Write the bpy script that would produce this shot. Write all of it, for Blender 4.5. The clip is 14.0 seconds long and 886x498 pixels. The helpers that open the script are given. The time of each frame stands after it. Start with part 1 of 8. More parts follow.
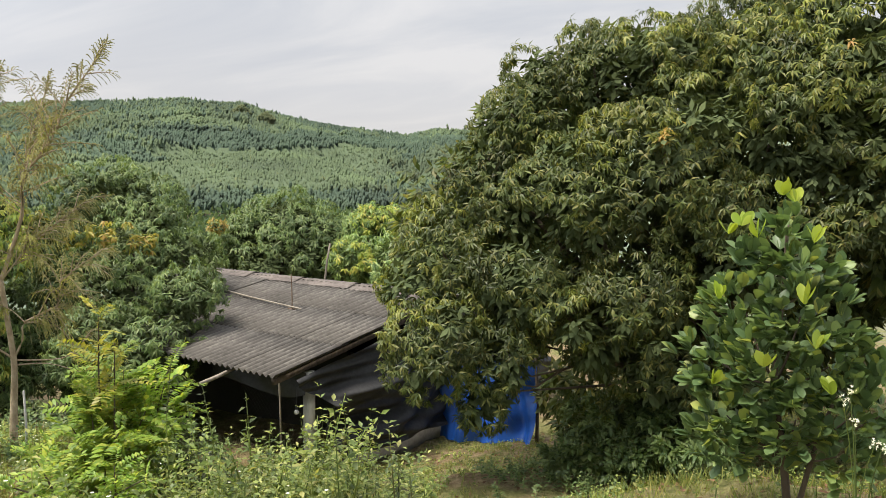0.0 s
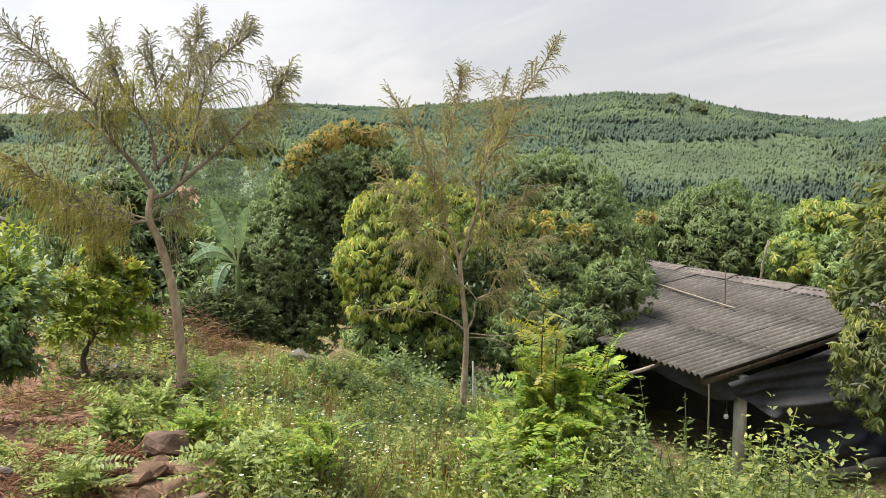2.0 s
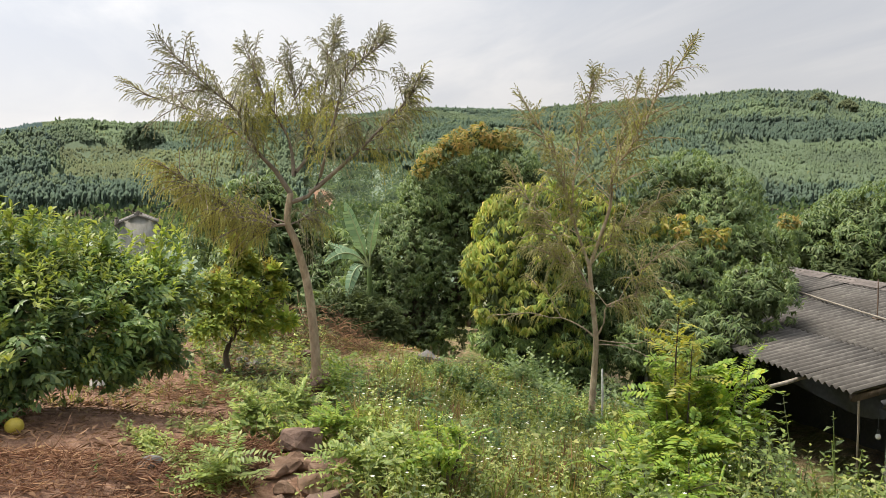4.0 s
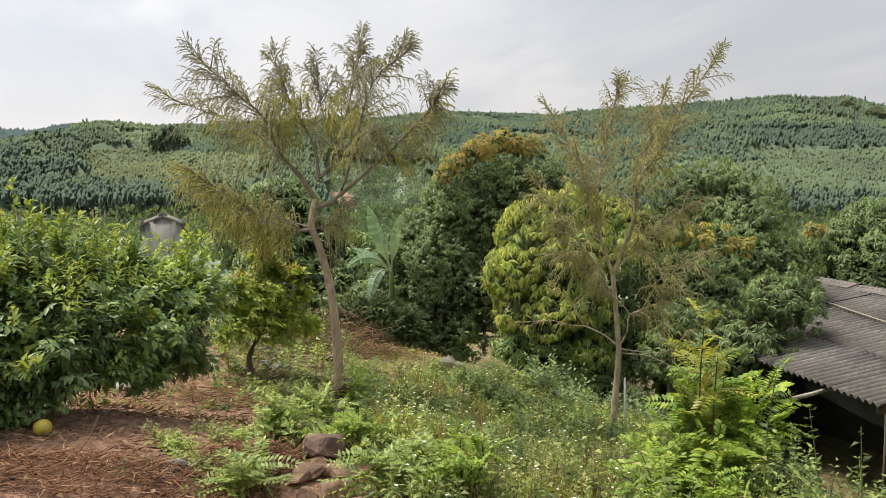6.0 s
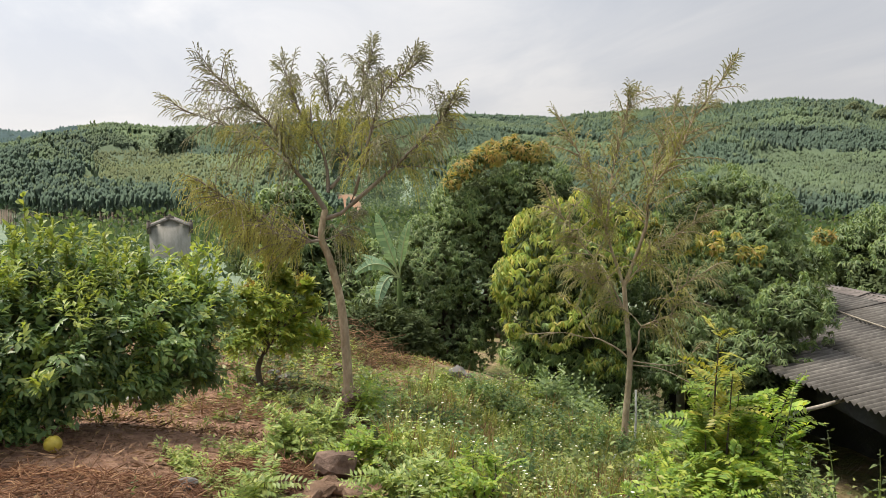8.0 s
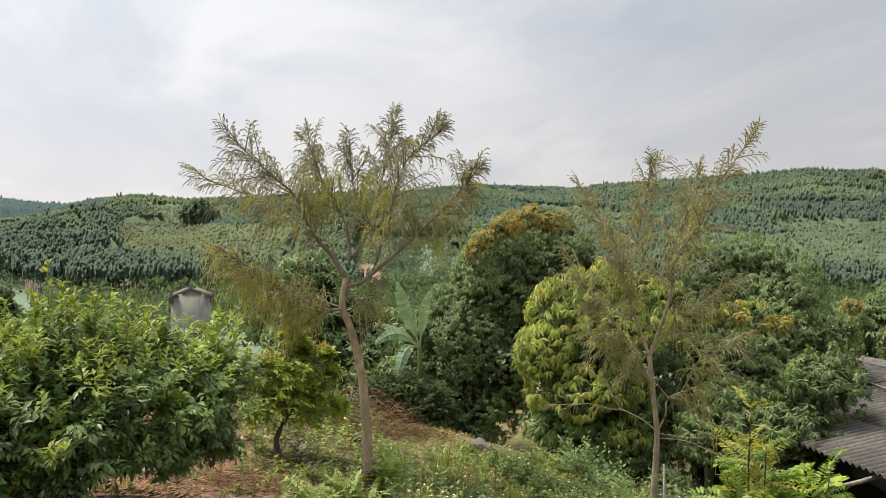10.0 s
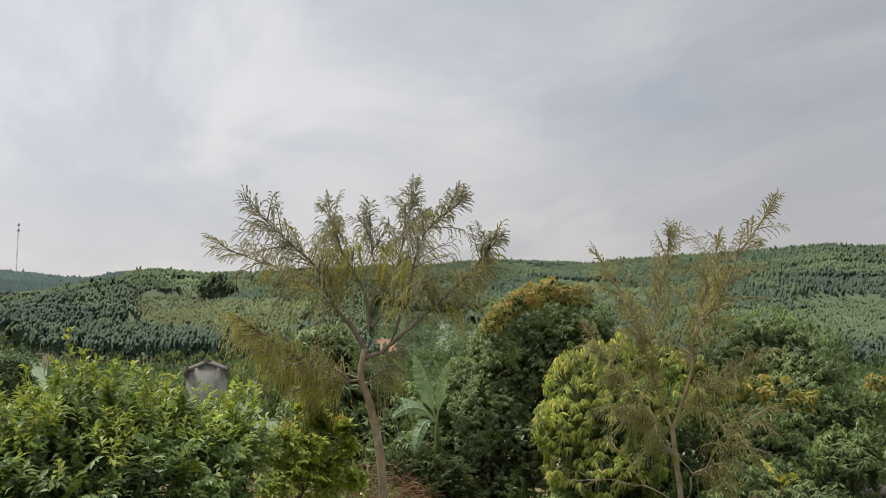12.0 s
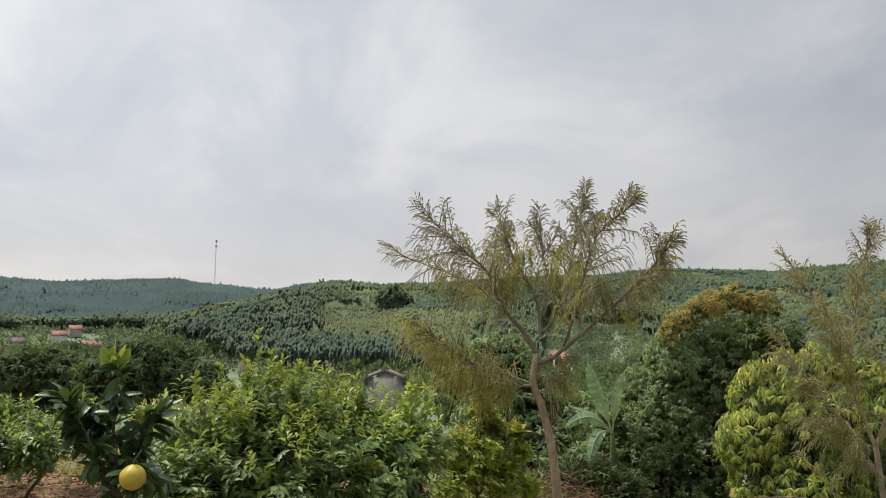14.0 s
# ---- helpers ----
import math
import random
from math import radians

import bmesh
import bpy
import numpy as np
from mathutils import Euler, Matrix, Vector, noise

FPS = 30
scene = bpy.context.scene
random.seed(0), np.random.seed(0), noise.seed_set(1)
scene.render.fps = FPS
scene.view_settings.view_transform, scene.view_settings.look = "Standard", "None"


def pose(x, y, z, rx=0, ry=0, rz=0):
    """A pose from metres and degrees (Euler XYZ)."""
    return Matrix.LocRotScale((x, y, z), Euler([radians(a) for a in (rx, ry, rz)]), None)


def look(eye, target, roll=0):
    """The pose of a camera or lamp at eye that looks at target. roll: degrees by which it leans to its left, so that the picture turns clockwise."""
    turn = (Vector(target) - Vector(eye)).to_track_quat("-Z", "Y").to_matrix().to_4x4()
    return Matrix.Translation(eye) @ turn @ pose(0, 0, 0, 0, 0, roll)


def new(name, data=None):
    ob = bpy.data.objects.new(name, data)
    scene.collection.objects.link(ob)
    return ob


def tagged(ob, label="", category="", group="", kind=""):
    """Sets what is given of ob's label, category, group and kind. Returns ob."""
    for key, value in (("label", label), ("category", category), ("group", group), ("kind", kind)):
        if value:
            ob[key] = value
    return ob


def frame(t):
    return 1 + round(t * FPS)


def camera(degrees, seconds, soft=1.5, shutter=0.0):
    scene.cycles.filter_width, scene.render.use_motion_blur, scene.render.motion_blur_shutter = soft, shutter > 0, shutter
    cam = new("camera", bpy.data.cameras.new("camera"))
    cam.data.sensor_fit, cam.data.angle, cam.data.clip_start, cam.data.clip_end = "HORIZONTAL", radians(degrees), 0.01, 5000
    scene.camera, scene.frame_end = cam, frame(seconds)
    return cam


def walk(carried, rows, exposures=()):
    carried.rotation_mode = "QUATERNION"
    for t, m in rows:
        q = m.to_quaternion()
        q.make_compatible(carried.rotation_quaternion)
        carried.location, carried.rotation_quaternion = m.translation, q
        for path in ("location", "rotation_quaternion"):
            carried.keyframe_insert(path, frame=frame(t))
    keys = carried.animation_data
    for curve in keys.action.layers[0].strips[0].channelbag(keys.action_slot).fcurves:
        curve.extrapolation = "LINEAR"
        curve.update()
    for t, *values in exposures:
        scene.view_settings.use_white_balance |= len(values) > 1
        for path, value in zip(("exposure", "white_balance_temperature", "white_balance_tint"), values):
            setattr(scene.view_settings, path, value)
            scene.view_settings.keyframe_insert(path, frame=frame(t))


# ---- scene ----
cam = camera(56.9, 14.0, soft=0.85)
EYE = 1.65
# seconds, x, y, z, yaw, pitch, roll
PATH = (
    (0.0, 0.000, 0.000, 1.650, -0.00, -5.00, 0.00),
    (0.5, -0.098, 0.074, 1.635, 7.59, -5.16, -0.37),
    (1.0, -0.153, 0.096, 1.633, 16.68, -5.35, -0.41),
    (1.5, -0.163, 0.136, 1.639, 25.31, -5.48, -0.14),
    (2.0, -0.178, 0.139, 1.632, 29.20, -5.57, -0.14),
    (2.5, -0.199, 0.148, 1.622, 29.50, -5.47, -0.20),
    (3.0, -0.198, 0.141, 1.635, 29.55, -5.33, -0.25),
    (3.5, -0.190, 0.145, 1.646, 33.08, -5.39, -0.15),
    (4.0, -0.201, 0.147, 1.653, 38.12, -5.41, 0.14),
    (6.5, -0.221, 0.124, 1.694, 39.75, -5.13, -0.32),
    (7.0, -0.241, 0.130, 1.708, 39.88, -5.09, -0.30),
    (7.5, -0.264, 0.141, 1.748, 39.93, -5.03, -0.33),
    (8.0, -0.282, 0.138, 1.780, 40.09, -5.00, -0.42),
    (10.5, -0.337, 0.174, 1.742, 41.84, 2.27, -0.45),
    (11.0, -0.328, 0.131, 1.710, 42.03, 4.44, -0.43),
    (11.5, -0.340, 0.124, 1.711, 42.28, 4.75, -0.51),
    (12.0, -0.348, 0.145, 1.715, 42.63, 5.12, -0.56),
    (12.5, -0.355, 0.153, 1.721, 47.90, 5.32, -1.13),
    (13.0, -0.392, 0.179, 1.710, 53.13, 5.39, -1.33),
    (13.5, -0.386, 0.173, 1.681, 54.18, 5.46, -1.07),
    (14.0, -0.377, 0.178, 1.651, 54.60, 5.71, -0.90),
)
walk(cam, [(r[0], pose(r[1], r[2], r[3], 90 + r[5], r[6], r[4])) for r in PATH],
     [(0.0, 0.50), (1.2, 0.59), (3.0, 0.44), (8.0, 0.33), (10.4, 0.18), (11.0, -0.06), (14.0, -0.08)])

# ---------------------------------------------------------------- sky and sun
SUN_AZ, SUN_EL = 118.0, 64.0        # degrees left of the first view, and above the horizon
world = bpy.data.worlds.new("overcast_sky")
scene.world = world
world.use_nodes = True
wt = world.node_tree
wt.nodes.clear()


def wnode(kind, **kw):
    n = wt.nodes.new(kind)
    for k, v in kw.items():
        if k == "op":
            n.operation = v
        elif k == "val":
            for i, x in v.items():
                n.inputs[i].default_value = x
    return n


w_out = wnode("ShaderNodeOutputWorld")
w_bg = wnode("ShaderNodeBackground", val={1: 1.0})
w_tc = wnode("ShaderNodeTexCoord")
w_sky = wnode("ShaderNodeTexSky")
w_sky.sky_type = 'NISHITA'
w_sky.sun_disc = False
w_sky.sun_elevation = radians(SUN_EL)
w_sky.sun_rotation = radians(-SUN_AZ)
w_sep = wnode("ShaderNodeSeparateXYZ")
w_up = wnode("ShaderNodeMath", op="MAXIMUM", val={1: 0.0})
w_add = wnode("ShaderNodeMath", op="ADD", val={1: 0.16})
w_dx = wnode("ShaderNodeMath", op="DIVIDE")
w_dy = wnode("ShaderNodeMath", op="DIVIDE")
w_com = wnode("ShaderNodeCombineXYZ")
w_map = wnode("ShaderNodeMapping")
w_map.inputs["Rotation"].default_value = (0, 0, radians(28))
w_map.inputs["Location"].default_value = (0.55, 0.35, 0)
w_map.inputs["Scale"].default_value = (0.46, 0.8, 1)
w_n = wnode("ShaderNodeTexNoise")
w_n.inputs["Scale"].default_value = 1.5
w_n.inputs["Detail"].default_value = 6.0
w_n.inputs["Roughness"].default_value = 0.56
w_n.inputs["Distortion"].default_value = 0.5
w_r = wnode("ShaderNodeValToRGB")
e0, e2 = w_r.color_ramp.elements[0], w_r.color_ramp.elements[1]
e1 = w_r.color_ramp.elements.new(0.5)
e0.position, e0.color = 0.36, (0.49, 0.515, 0.565, 1)
e1.position, e1.color = 0.48, (0.565, 0.58, 0.61, 1)
w_r.color_ramp.elements[2].position = 0.63
w_r.color_ramp.elements[2].color = (0.72, 0.71, 0.705, 1)
w_hr = wnode("ShaderNodeMapRange", val={1: 0.0, 2: 0.26, 3: 0.8, 4: 0.0})
w_mixh = wnode("ShaderNodeMix")
w_mixh.data_type = 'RGBA'
w_mixh.inputs[7].default_value = (0.625, 0.585, 0.572, 1)
w_mixs = wnode("ShaderNodeMix")
w_mixs.data_type = 'RGBA'
w_mixs.inputs[0].default_value = 0.10
w_sc = wnode("ShaderNodeVectorMath", op="SCALE")
w_sc.inputs["Scale"].default_value = 0.12
L = wt.links.new
L(w_tc.outputs["Generated"], w_sep.inputs[0])
L(w_sep.outputs[2], w_up.inputs[0])
L(w_up.outputs[0], w_add.inputs[0])
L(w_sep.outputs[0], w_dx.inputs[0])
L(w_add.outputs[0], w_dx.inputs[1])
L(w_sep.outputs[1], w_dy.inputs[0])
L(w_add.outputs[0], w_dy.inputs[1])
L(w_dx.outputs[0], w_com.inputs[0])
L(w_dy.outputs[0], w_com.inputs[1])
w_turn = wnode("ShaderNodeMapping")
w_turn.inputs["Rotation"].default_value = (0, 0, radians(25))
L(w_com.outputs[0], w_turn.inputs[0])
L(w_turn.outputs[0], w_map.inputs[0])
L(w_map.outputs[0], w_n.inputs["Vector"])
L(w_n.outputs["Fac"], w_r.inputs[0])
L(w_sep.outputs[2], w_hr.inputs[0])
L(w_hr.outputs[0], w_mixh.inputs[0])
L(w_r.outputs[0], w_mixh.inputs[6])
L(w_mixh.outputs[2], w_mixs.inputs[6])
L(w_sky.outputs[0], w_sc.inputs[0])
L(w_sc.outputs[0], w_mixs.inputs[7])
# an overcast sky is brightest overhead
w_zen = wnode("ShaderNodeMapRange", val={1: 0.40, 2: 1.0, 3: 1.0, 4: 1.9})
L(w_sep.outputs[2], w_zen.inputs[0])
L(w_mixs.outputs[2], w_bg.inputs[0])
# and brighter on the side where the sun stands behind the cloud
w_dot = wnode("ShaderNodeVectorMath", op="DOT_PRODUCT")
w_dot.inputs[1].default_value = (-math.sin(radians(95)) * 0.866, math.cos(radians(95)) * 0.866, 0.5)
w_side = wnode("ShaderNodeMapRange", val={1: 0.3, 2: 1.0, 3: 0.86, 4: 1.30})
w_all = wnode("ShaderNodeMath", op="MULTIPLY")
L(w_tc.outputs["Generated"], w_dot.inputs[0])
L(w_dot.outputs["Value"], w_side.inputs[0])
L(w_zen.outputs[0], w_all.inputs[0])
L(w_side.outputs[0], w_all.inputs[1])
L(w_all.outputs[0], w_bg.inputs[1])
L(w_bg.outputs[0], w_out.inputs[0])

sun = new("sun", bpy.data.lights.new("sun", 'SUN'))
sun.data.energy, sun.data.angle, sun.data.color = 4.4, radians(20), (1.0, 0.92, 0.79)
sd = Vector((-math.sin(radians(SUN_AZ)) * math.cos(radians(SUN_EL)), math.cos(radians(SUN_AZ)) * math.cos(radians(SUN_EL)), math.sin(radians(SUN_EL))))
sun.matrix_world = look(sd * 60, (0, 0, 0))

# ---------------------------------------------------------------- materials


def nodes_of(name):
    m = bpy.data.materials.new(name)
    m.use_nodes = True
    nt = m.node_tree
    return m, nt, nt.nodes["Principled BSDF"], nt.nodes["Material Output"]


def ramp_node(nt, stops):
    r = nt.nodes.new("ShaderNodeValToRGB")
    e = r.color_ramp.elements
    while len(e) < len(stops):
        e.new(0.5)
    for k, (p, c) in enumerate(stops):
        e[k].position, e[k].color = p, (*c, 1)
    return r


def noise_node(nt, scale, detail=4, rough=0.55, vec=None):
    n = nt.nodes.new("ShaderNodeTexNoise")
    n.inputs["Scale"].default_value, n.inputs["Detail"].default_value, n.inputs["Roughness"].default_value = scale, detail, rough
    if vec is not None:
        nt.links.new(vec, n.inputs["Vector"])
    return n


def mix_node(nt, fac, a, b, blend='MIX'):
    m = nt.nodes.new("ShaderNodeMix")
    m.data_type, m.blend_type = 'RGBA', blend
    for sock, v in ((m.inputs[0], fac), (m.inputs[6], a), (m.inputs[7], b)):
        if hasattr(v, "links"):
            nt.links.new(v, sock)
        elif isinstance(v, (int, float)):
            sock.default_value = v
        else:
            sock.default_value = (*v, 1)
    return m.outputs[2]


def bump_to(nt, bsdf, height, strength, dist):
    b = nt.nodes.new("ShaderNodeBump")
    b.inputs["Strength"].default_value, b.inputs["Distance"].default_value = strength, dist
    nt.links.new(height, b.inputs["Height"])
    nt.links.new(b.outputs[0], bsdf.inputs["Normal"])


def leaf_material(name, stops, rough=0.42, thin=0.25, patch=0.6, pscale=1.1):
    """Leaves: a tint for each leaf, a slower drift over the crown, some light through the blade."""
    m, nt, b, out = nodes_of(name)
    geo = nt.nodes.new("ShaderNodeNewGeometry")
    tc = nt.nodes.new("ShaderNodeTexCoord")
    col = ramp_node(nt, stops)
    nt.links.new(geo.outputs["Random Per Island"], col.inputs[0])
    n = noise_node(nt, pscale, 3, 0.5, tc.outputs["Object"])
    dr = ramp_node(nt, [(0.3, (1 - patch * 0.6,) * 3), (0.7, (1.0 + patch * 0.3, 1.0 + patch * 0.32, 1.0))])
    nt.links.new(n.outputs["Fac"], dr.inputs[0])
    c = mix_node(nt, 1.0, col.outputs[0], dr.outputs[0], 'MULTIPLY')
    nt.links.new(c, b.inputs["Base Color"])
    b.inputs["Roughness"].default_value = rough
    b.inputs["Specular IOR Level"].default_value = 0.22 if rough > 0.45 else 0.4
    tr = nt.nodes.new("ShaderNodeBsdfTranslucent")
    warm = mix_node(nt, 1.0, c, (1.4, 1.35, 0.8), 'MULTIPLY')
    nt.links.new(warm, tr.inputs[0])
    mx = nt.nodes.new("ShaderNodeMixShader")
    mx.inputs[0].default_value = min(thin + 0.1, 0.5)
    nt.links.new(b.outputs[0], mx.inputs[1])
    nt.links.new(tr.outputs[0], mx.inputs[2])
    nt.links.new(mx.outputs[0], out.inputs["Surface"])
    return m


def canopy_material(name, stops, pscale, patch=0.45):
    """Far canopy: fine foliage scatters light softly, so that the crowns shade into one another."""
    m = leaf_material(name, stops, 0.9, 0.4, patch, pscale)
    nt = m.node_tree
    tc = nt.nodes.new("ShaderNodeTexCoord")
    mp = nt.nodes.new("ShaderNodeMapping")
    mp.inputs["Scale"].default_value = (1.0, 1.0, 0.4)
    nt.links.new(tc.outputs["Object"], mp.inputs[0])
    fine = noise_node(nt, 1.1, 4, 0.7, mp.outputs[0])
    sp = ramp_node(nt, [(0.32, (0.90, 0.91, 0.93)), (0.68, (1.09, 1.08, 1.06))])
    nt.links.new(fine.outputs["Fac"], sp.inputs[0])
    geo = nt.nodes.new("ShaderNodeNewGeometry")
    sc = nt.nodes.new("ShaderNodeVectorMath")
    sc.operation = 'MULTIPLY_ADD'
    sc.inputs[1].default_value = (0.22, 0.22, 0.2)
    sc.inputs[2].default_value = (0.0, 0.0, 0.8)
    nt.links.new(geo.outputs["Normal"], sc.inputs[0])
    nm = nt.nodes.new("ShaderNodeVectorMath")
    nm.operation = 'NORMALIZE'
    nt.links.new(sc.outputs[0], nm.inputs[0])
    for n in list(nt.nodes):
        if n.type in ('BSDF_PRINCIPLED', 'BSDF_TRANSLUCENT'):
            nt.links.new(nm.outputs[0], n.inputs["Normal"])
            slot = n.inputs[0]
            src = slot.links[0].from_socket
            nt.links.new(mix_node(nt, 1.0, src, sp.outputs[0], 'MULTIPLY'), slot)
    return m


def rough_material(name, stops, scale=6.0, rough=0.85, bump=0.4, bdist=0.02, stretch=(1, 1, 1), big=0.6, metallic=0.0):
    """Plain solid surface: fine grain over broad stains."""
    m, nt, b, out = nodes_of(name)
    tc = nt.nodes.new("ShaderNodeTexCoord")
    mp = nt.nodes.new("ShaderNodeMapping")
    mp.inputs["Scale"].default_value = stretch
    nt.links.new(tc.outputs["Object"], mp.inputs[0])
    n = noise_node(nt, scale, 8, 0.62, mp.outputs[0])
    n2 = noise_node(nt, scale * 0.17, 3, 0.5, mp.outputs[0])
    col = ramp_node(nt, stops)
    nt.links.new(n.outputs["Fac"], col.inputs[0])
    dr = ramp_node(nt, [(0.35, (big,) * 3), (0.65, (1.05,) * 3)])
    nt.links.new(n2.outputs["Fac"], dr.inputs[0])
    c = mix_node(nt, 1.0, col.outputs[0], dr.outputs[0], 'MULTIPLY')
    nt.links.new(c, b.inputs["Base Color"])
    b.inputs["Roughness"].default_value, b.inputs["Metallic"].default_value = rough, metallic
    bump_to(nt, b, n.outputs["Fac"], bump, bdist)
    return m


M_LONGAN = leaf_material("longan_leaf", [(0.0, (0.060, 0.087, 0.029)), (0.45, (0.104, 0.137, 0.043)), (0.8, (0.164, 0.186, 0.060)), (1.0, (0.264, 0.245, 0.085))], 0.45, 0.3, 0.9, 1.7)
# Darker, matte leaf for the inner shells of the crowns.
M_CORE = leaf_material("dark_inner_leaf", [(0.0, (0.066, 0.092, 0.042)), (1.0, (0.120, 0.150, 0.066))], 0.85, 0.1, 0.3)
M_LONGAN_DARK = leaf_material("longan_leaf_dark", [(0.0, (0.097, 0.158, 0.070)), (0.5, (0.167, 0.241, 0.099)), (1.0, (0.257, 0.322, 0.138))], 0.44, 0.25, 0.6, 1.5)
M_MANGO_LIGHT = leaf_material("young_green_leaf", [(0.0, (0.192, 0.285, 0.079)), (0.45, (0.358, 0.436, 0.115)), (0.85, (0.538, 0.538, 0.158)), (1.0, (0.649, 0.518, 0.203))], 0.46, 0.28, 0.6, 1.6)
M_LONGAN_TIP = leaf_material("longan_young_and_lit_leaf", [(0.0, (0.124, 0.171, 0.045)), (0.5, (0.234, 0.268, 0.070)), (1.0, (0.382, 0.366, 0.110))], 0.42, 0.3)
M_FRUIT_MID = leaf_material("fruit_tree_leaf", [(0.0, (0.129, 0.213, 0.096)), (0.5, (0.229, 0.333, 0.136)), (1.0, (0.393, 0.477, 0.201))], 0.42, 0.28)
M_YELLOW = leaf_material("yellow_young_leaf", [(0.0, (0.224, 0.257, 0.058)), (0.5, (0.386, 0.361, 0.081)), (1.0, (0.427, 0.280, 0.092))], 0.45, 0.3)
M_ORANGE = leaf_material("orange_young_leaf", [(0.0, (0.237, 0.257, 0.081)), (0.45, (0.370, 0.315, 0.104)), (1.0, (0.494, 0.315, 0.126))], 0.55, 0.3, 0.3)
M_POMELO = leaf_material("pomelo_leaf", [(0.0, (0.110, 0.182, 0.095)), (0.5, (0.190, 0.285, 0.135)), (0.85, (0.295, 0.390, 0.165)), (1.0, (0.410, 0.455, 0.175))], 0.36, 0.25, 0.8, 1.6)
M_POMELO_DARK = leaf_material("dark_pomelo_leaf", [(0.0, (0.045, 0.087, 0.040)), (0.6, (0.075, 0.138, 0.056)), (1.0, (0.135, 0.217, 0.080))], 0.3, 0.2)
M_POMELO_TIP = leaf_material("pomelo_young_leaf", [(0.0, (0.210, 0.300, 0.070)), (1.0, (0.380, 0.420, 0.110))], 0.4, 0.3)
M_BUSH = leaf_material("olive_bush_leaf", [(0.0, (0.212, 0.312, 0.081)), (0.6, (0.372, 0.459, 0.110)), (1.0, (0.588, 0.579, 0.139))], 0.42, 0.3)
M_JACK = leaf_material("jackfruit_leaf", [(0.0, (0.095, 0.160, 0.075)), (0.6, (0.165, 0.250, 0.108)), (0.9, (0.260, 0.350, 0.130)), (1.0, (0.460, 0.500, 0.140))], 0.42, 0.22)
M_JACK_TIP = leaf_material("jackfruit_young_leaf", [(0.0, (0.26, 0.38, 0.05)), (1.0, (0.44, 0.50, 0.08))], 0.4, 0.35)
# Greyed leaf for the shoots: glare of the sky behind, as colour.
M_FEATHER = leaf_material("glare_grey_feathery_leaf", [(0.0, (0.237, 0.237, 0.175)), (0.6, (0.335, 0.323, 0.234)), (1.0, (0.440, 0.408, 0.279))], 0.5, 0.1)
M_FEATHER_PALE = leaf_material("hazy_feathery_leaf", [(0.0, (0.267, 0.269, 0.158)), (0.6, (0.359, 0.348, 0.194)), (1.0, (0.464, 0.426, 0.224))], 0.55, 0.2)
M_FEATHER_LIGHT = leaf_material("pale_feathery_leaf", [(0.0, (0.300, 0.305, 0.140)), (0.6, (0.405, 0.395, 0.172)), (1.0, (0.510, 0.465, 0.200))], 0.55, 0.32)
M_FEATHER_OLIVE = leaf_material("olive_feathery_leaf", [(0.0, (0.271, 0.276, 0.116)), (0.6, (0.366, 0.358, 0.143)), (1.0, (0.472, 0.438, 0.171))], 0.5, 0.28)
M_WEED = leaf_material("weed_leaf", [(0.0, (0.110, 0.162, 0.068)), (0.5, (0.222, 0.290, 0.108)), (0.85, (0.355, 0.405, 0.155)), (1.0, (0.490, 0.470, 0.230))], 0.45, 0.3, 1.3, 1.3)
M_WEED_DARK = leaf_material("dark_weed_leaf", [(0.0, (0.08, 0.14, 0.07)), (0.5, (0.14, 0.22, 0.10)), (1.0, (0.24, 0.31, 0.14))], 0.48, 0.3, 0.9, 1.3)
M_WEED_PALE = leaf_material("pale_weed_leaf", [(0.0, (0.185, 0.250, 0.115)), (0.6, (0.315, 0.375, 0.165)), (1.0, (0.480, 0.470, 0.260))], 0.5, 0.3, 1.1, 1.3)
M_LEGUME = leaf_material("legume_leaf", [(0.0, (0.166, 0.279, 0.056)), (0.6, (0.301, 0.428, 0.083)), (1.0, (0.474, 0.507, 0.106))], 0.42, 0.32)
M_FERN = leaf_material("ferny_leaf", [(0.0, (0.220, 0.310, 0.115)), (0.6, (0.370, 0.465, 0.175)), (1.0, (0.560, 0.590, 0.250))], 0.45, 0.35)
M_LEGUME_TIP = leaf_material("legume_young_leaf", [(0.0, (0.304, 0.346, 0.055)), (1.0, (0.538, 0.484, 0.099))], 0.42, 0.35)
M_GRASS = leaf_material("grass_blade", [(0.0, (0.120, 0.180, 0.045)), (0.5, (0.240, 0.275, 0.080)), (1.0, (0.430, 0.385, 0.165))], 0.5, 0.3)
M_DRY = leaf_material("dry_stalk", [(0.0, (0.154, 0.086, 0.058)), (0.6, (0.283, 0.163, 0.104)), (1.0, (0.464, 0.293, 0.188))], 0.8, 0.1)
M_LITTER = leaf_material("fallen_leaf", [(0.0, (0.132, 0.073, 0.047)), (0.6, (0.264, 0.152, 0.092)), (1.0, (0.436, 0.304, 0.185))], 0.75, 0.1)
M_TWIG = leaf_material("chopped_twig", [(0.0, (0.095, 0.057, 0.041)), (0.6, (0.227, 0.132, 0.088)), (1.0, (0.454, 0.281, 0.186))], 0.85, 0.05)
M_REDBRUSH = leaf_material("reddish_dry_stalk", [(0.0, (0.160, 0.078, 0.052)), (0.6, (0.304, 0.158, 0.102)), (1.0, (0.512, 0.315, 0.203))], 0.85, 0.1)
M_BANANA = leaf_material("banana_leaf", [(0.0, (0.192, 0.315, 0.198)), (1.0, (0.338, 0.468, 0.303))], 0.4, 0.2, 0.3)
M_BANANA_RIB = leaf_material("banana_midrib", [(0.0, (0.36, 0.42, 0.24)), (1.0, (0.46, 0.52, 0.32))], 0.45, 0.1, 0.2)
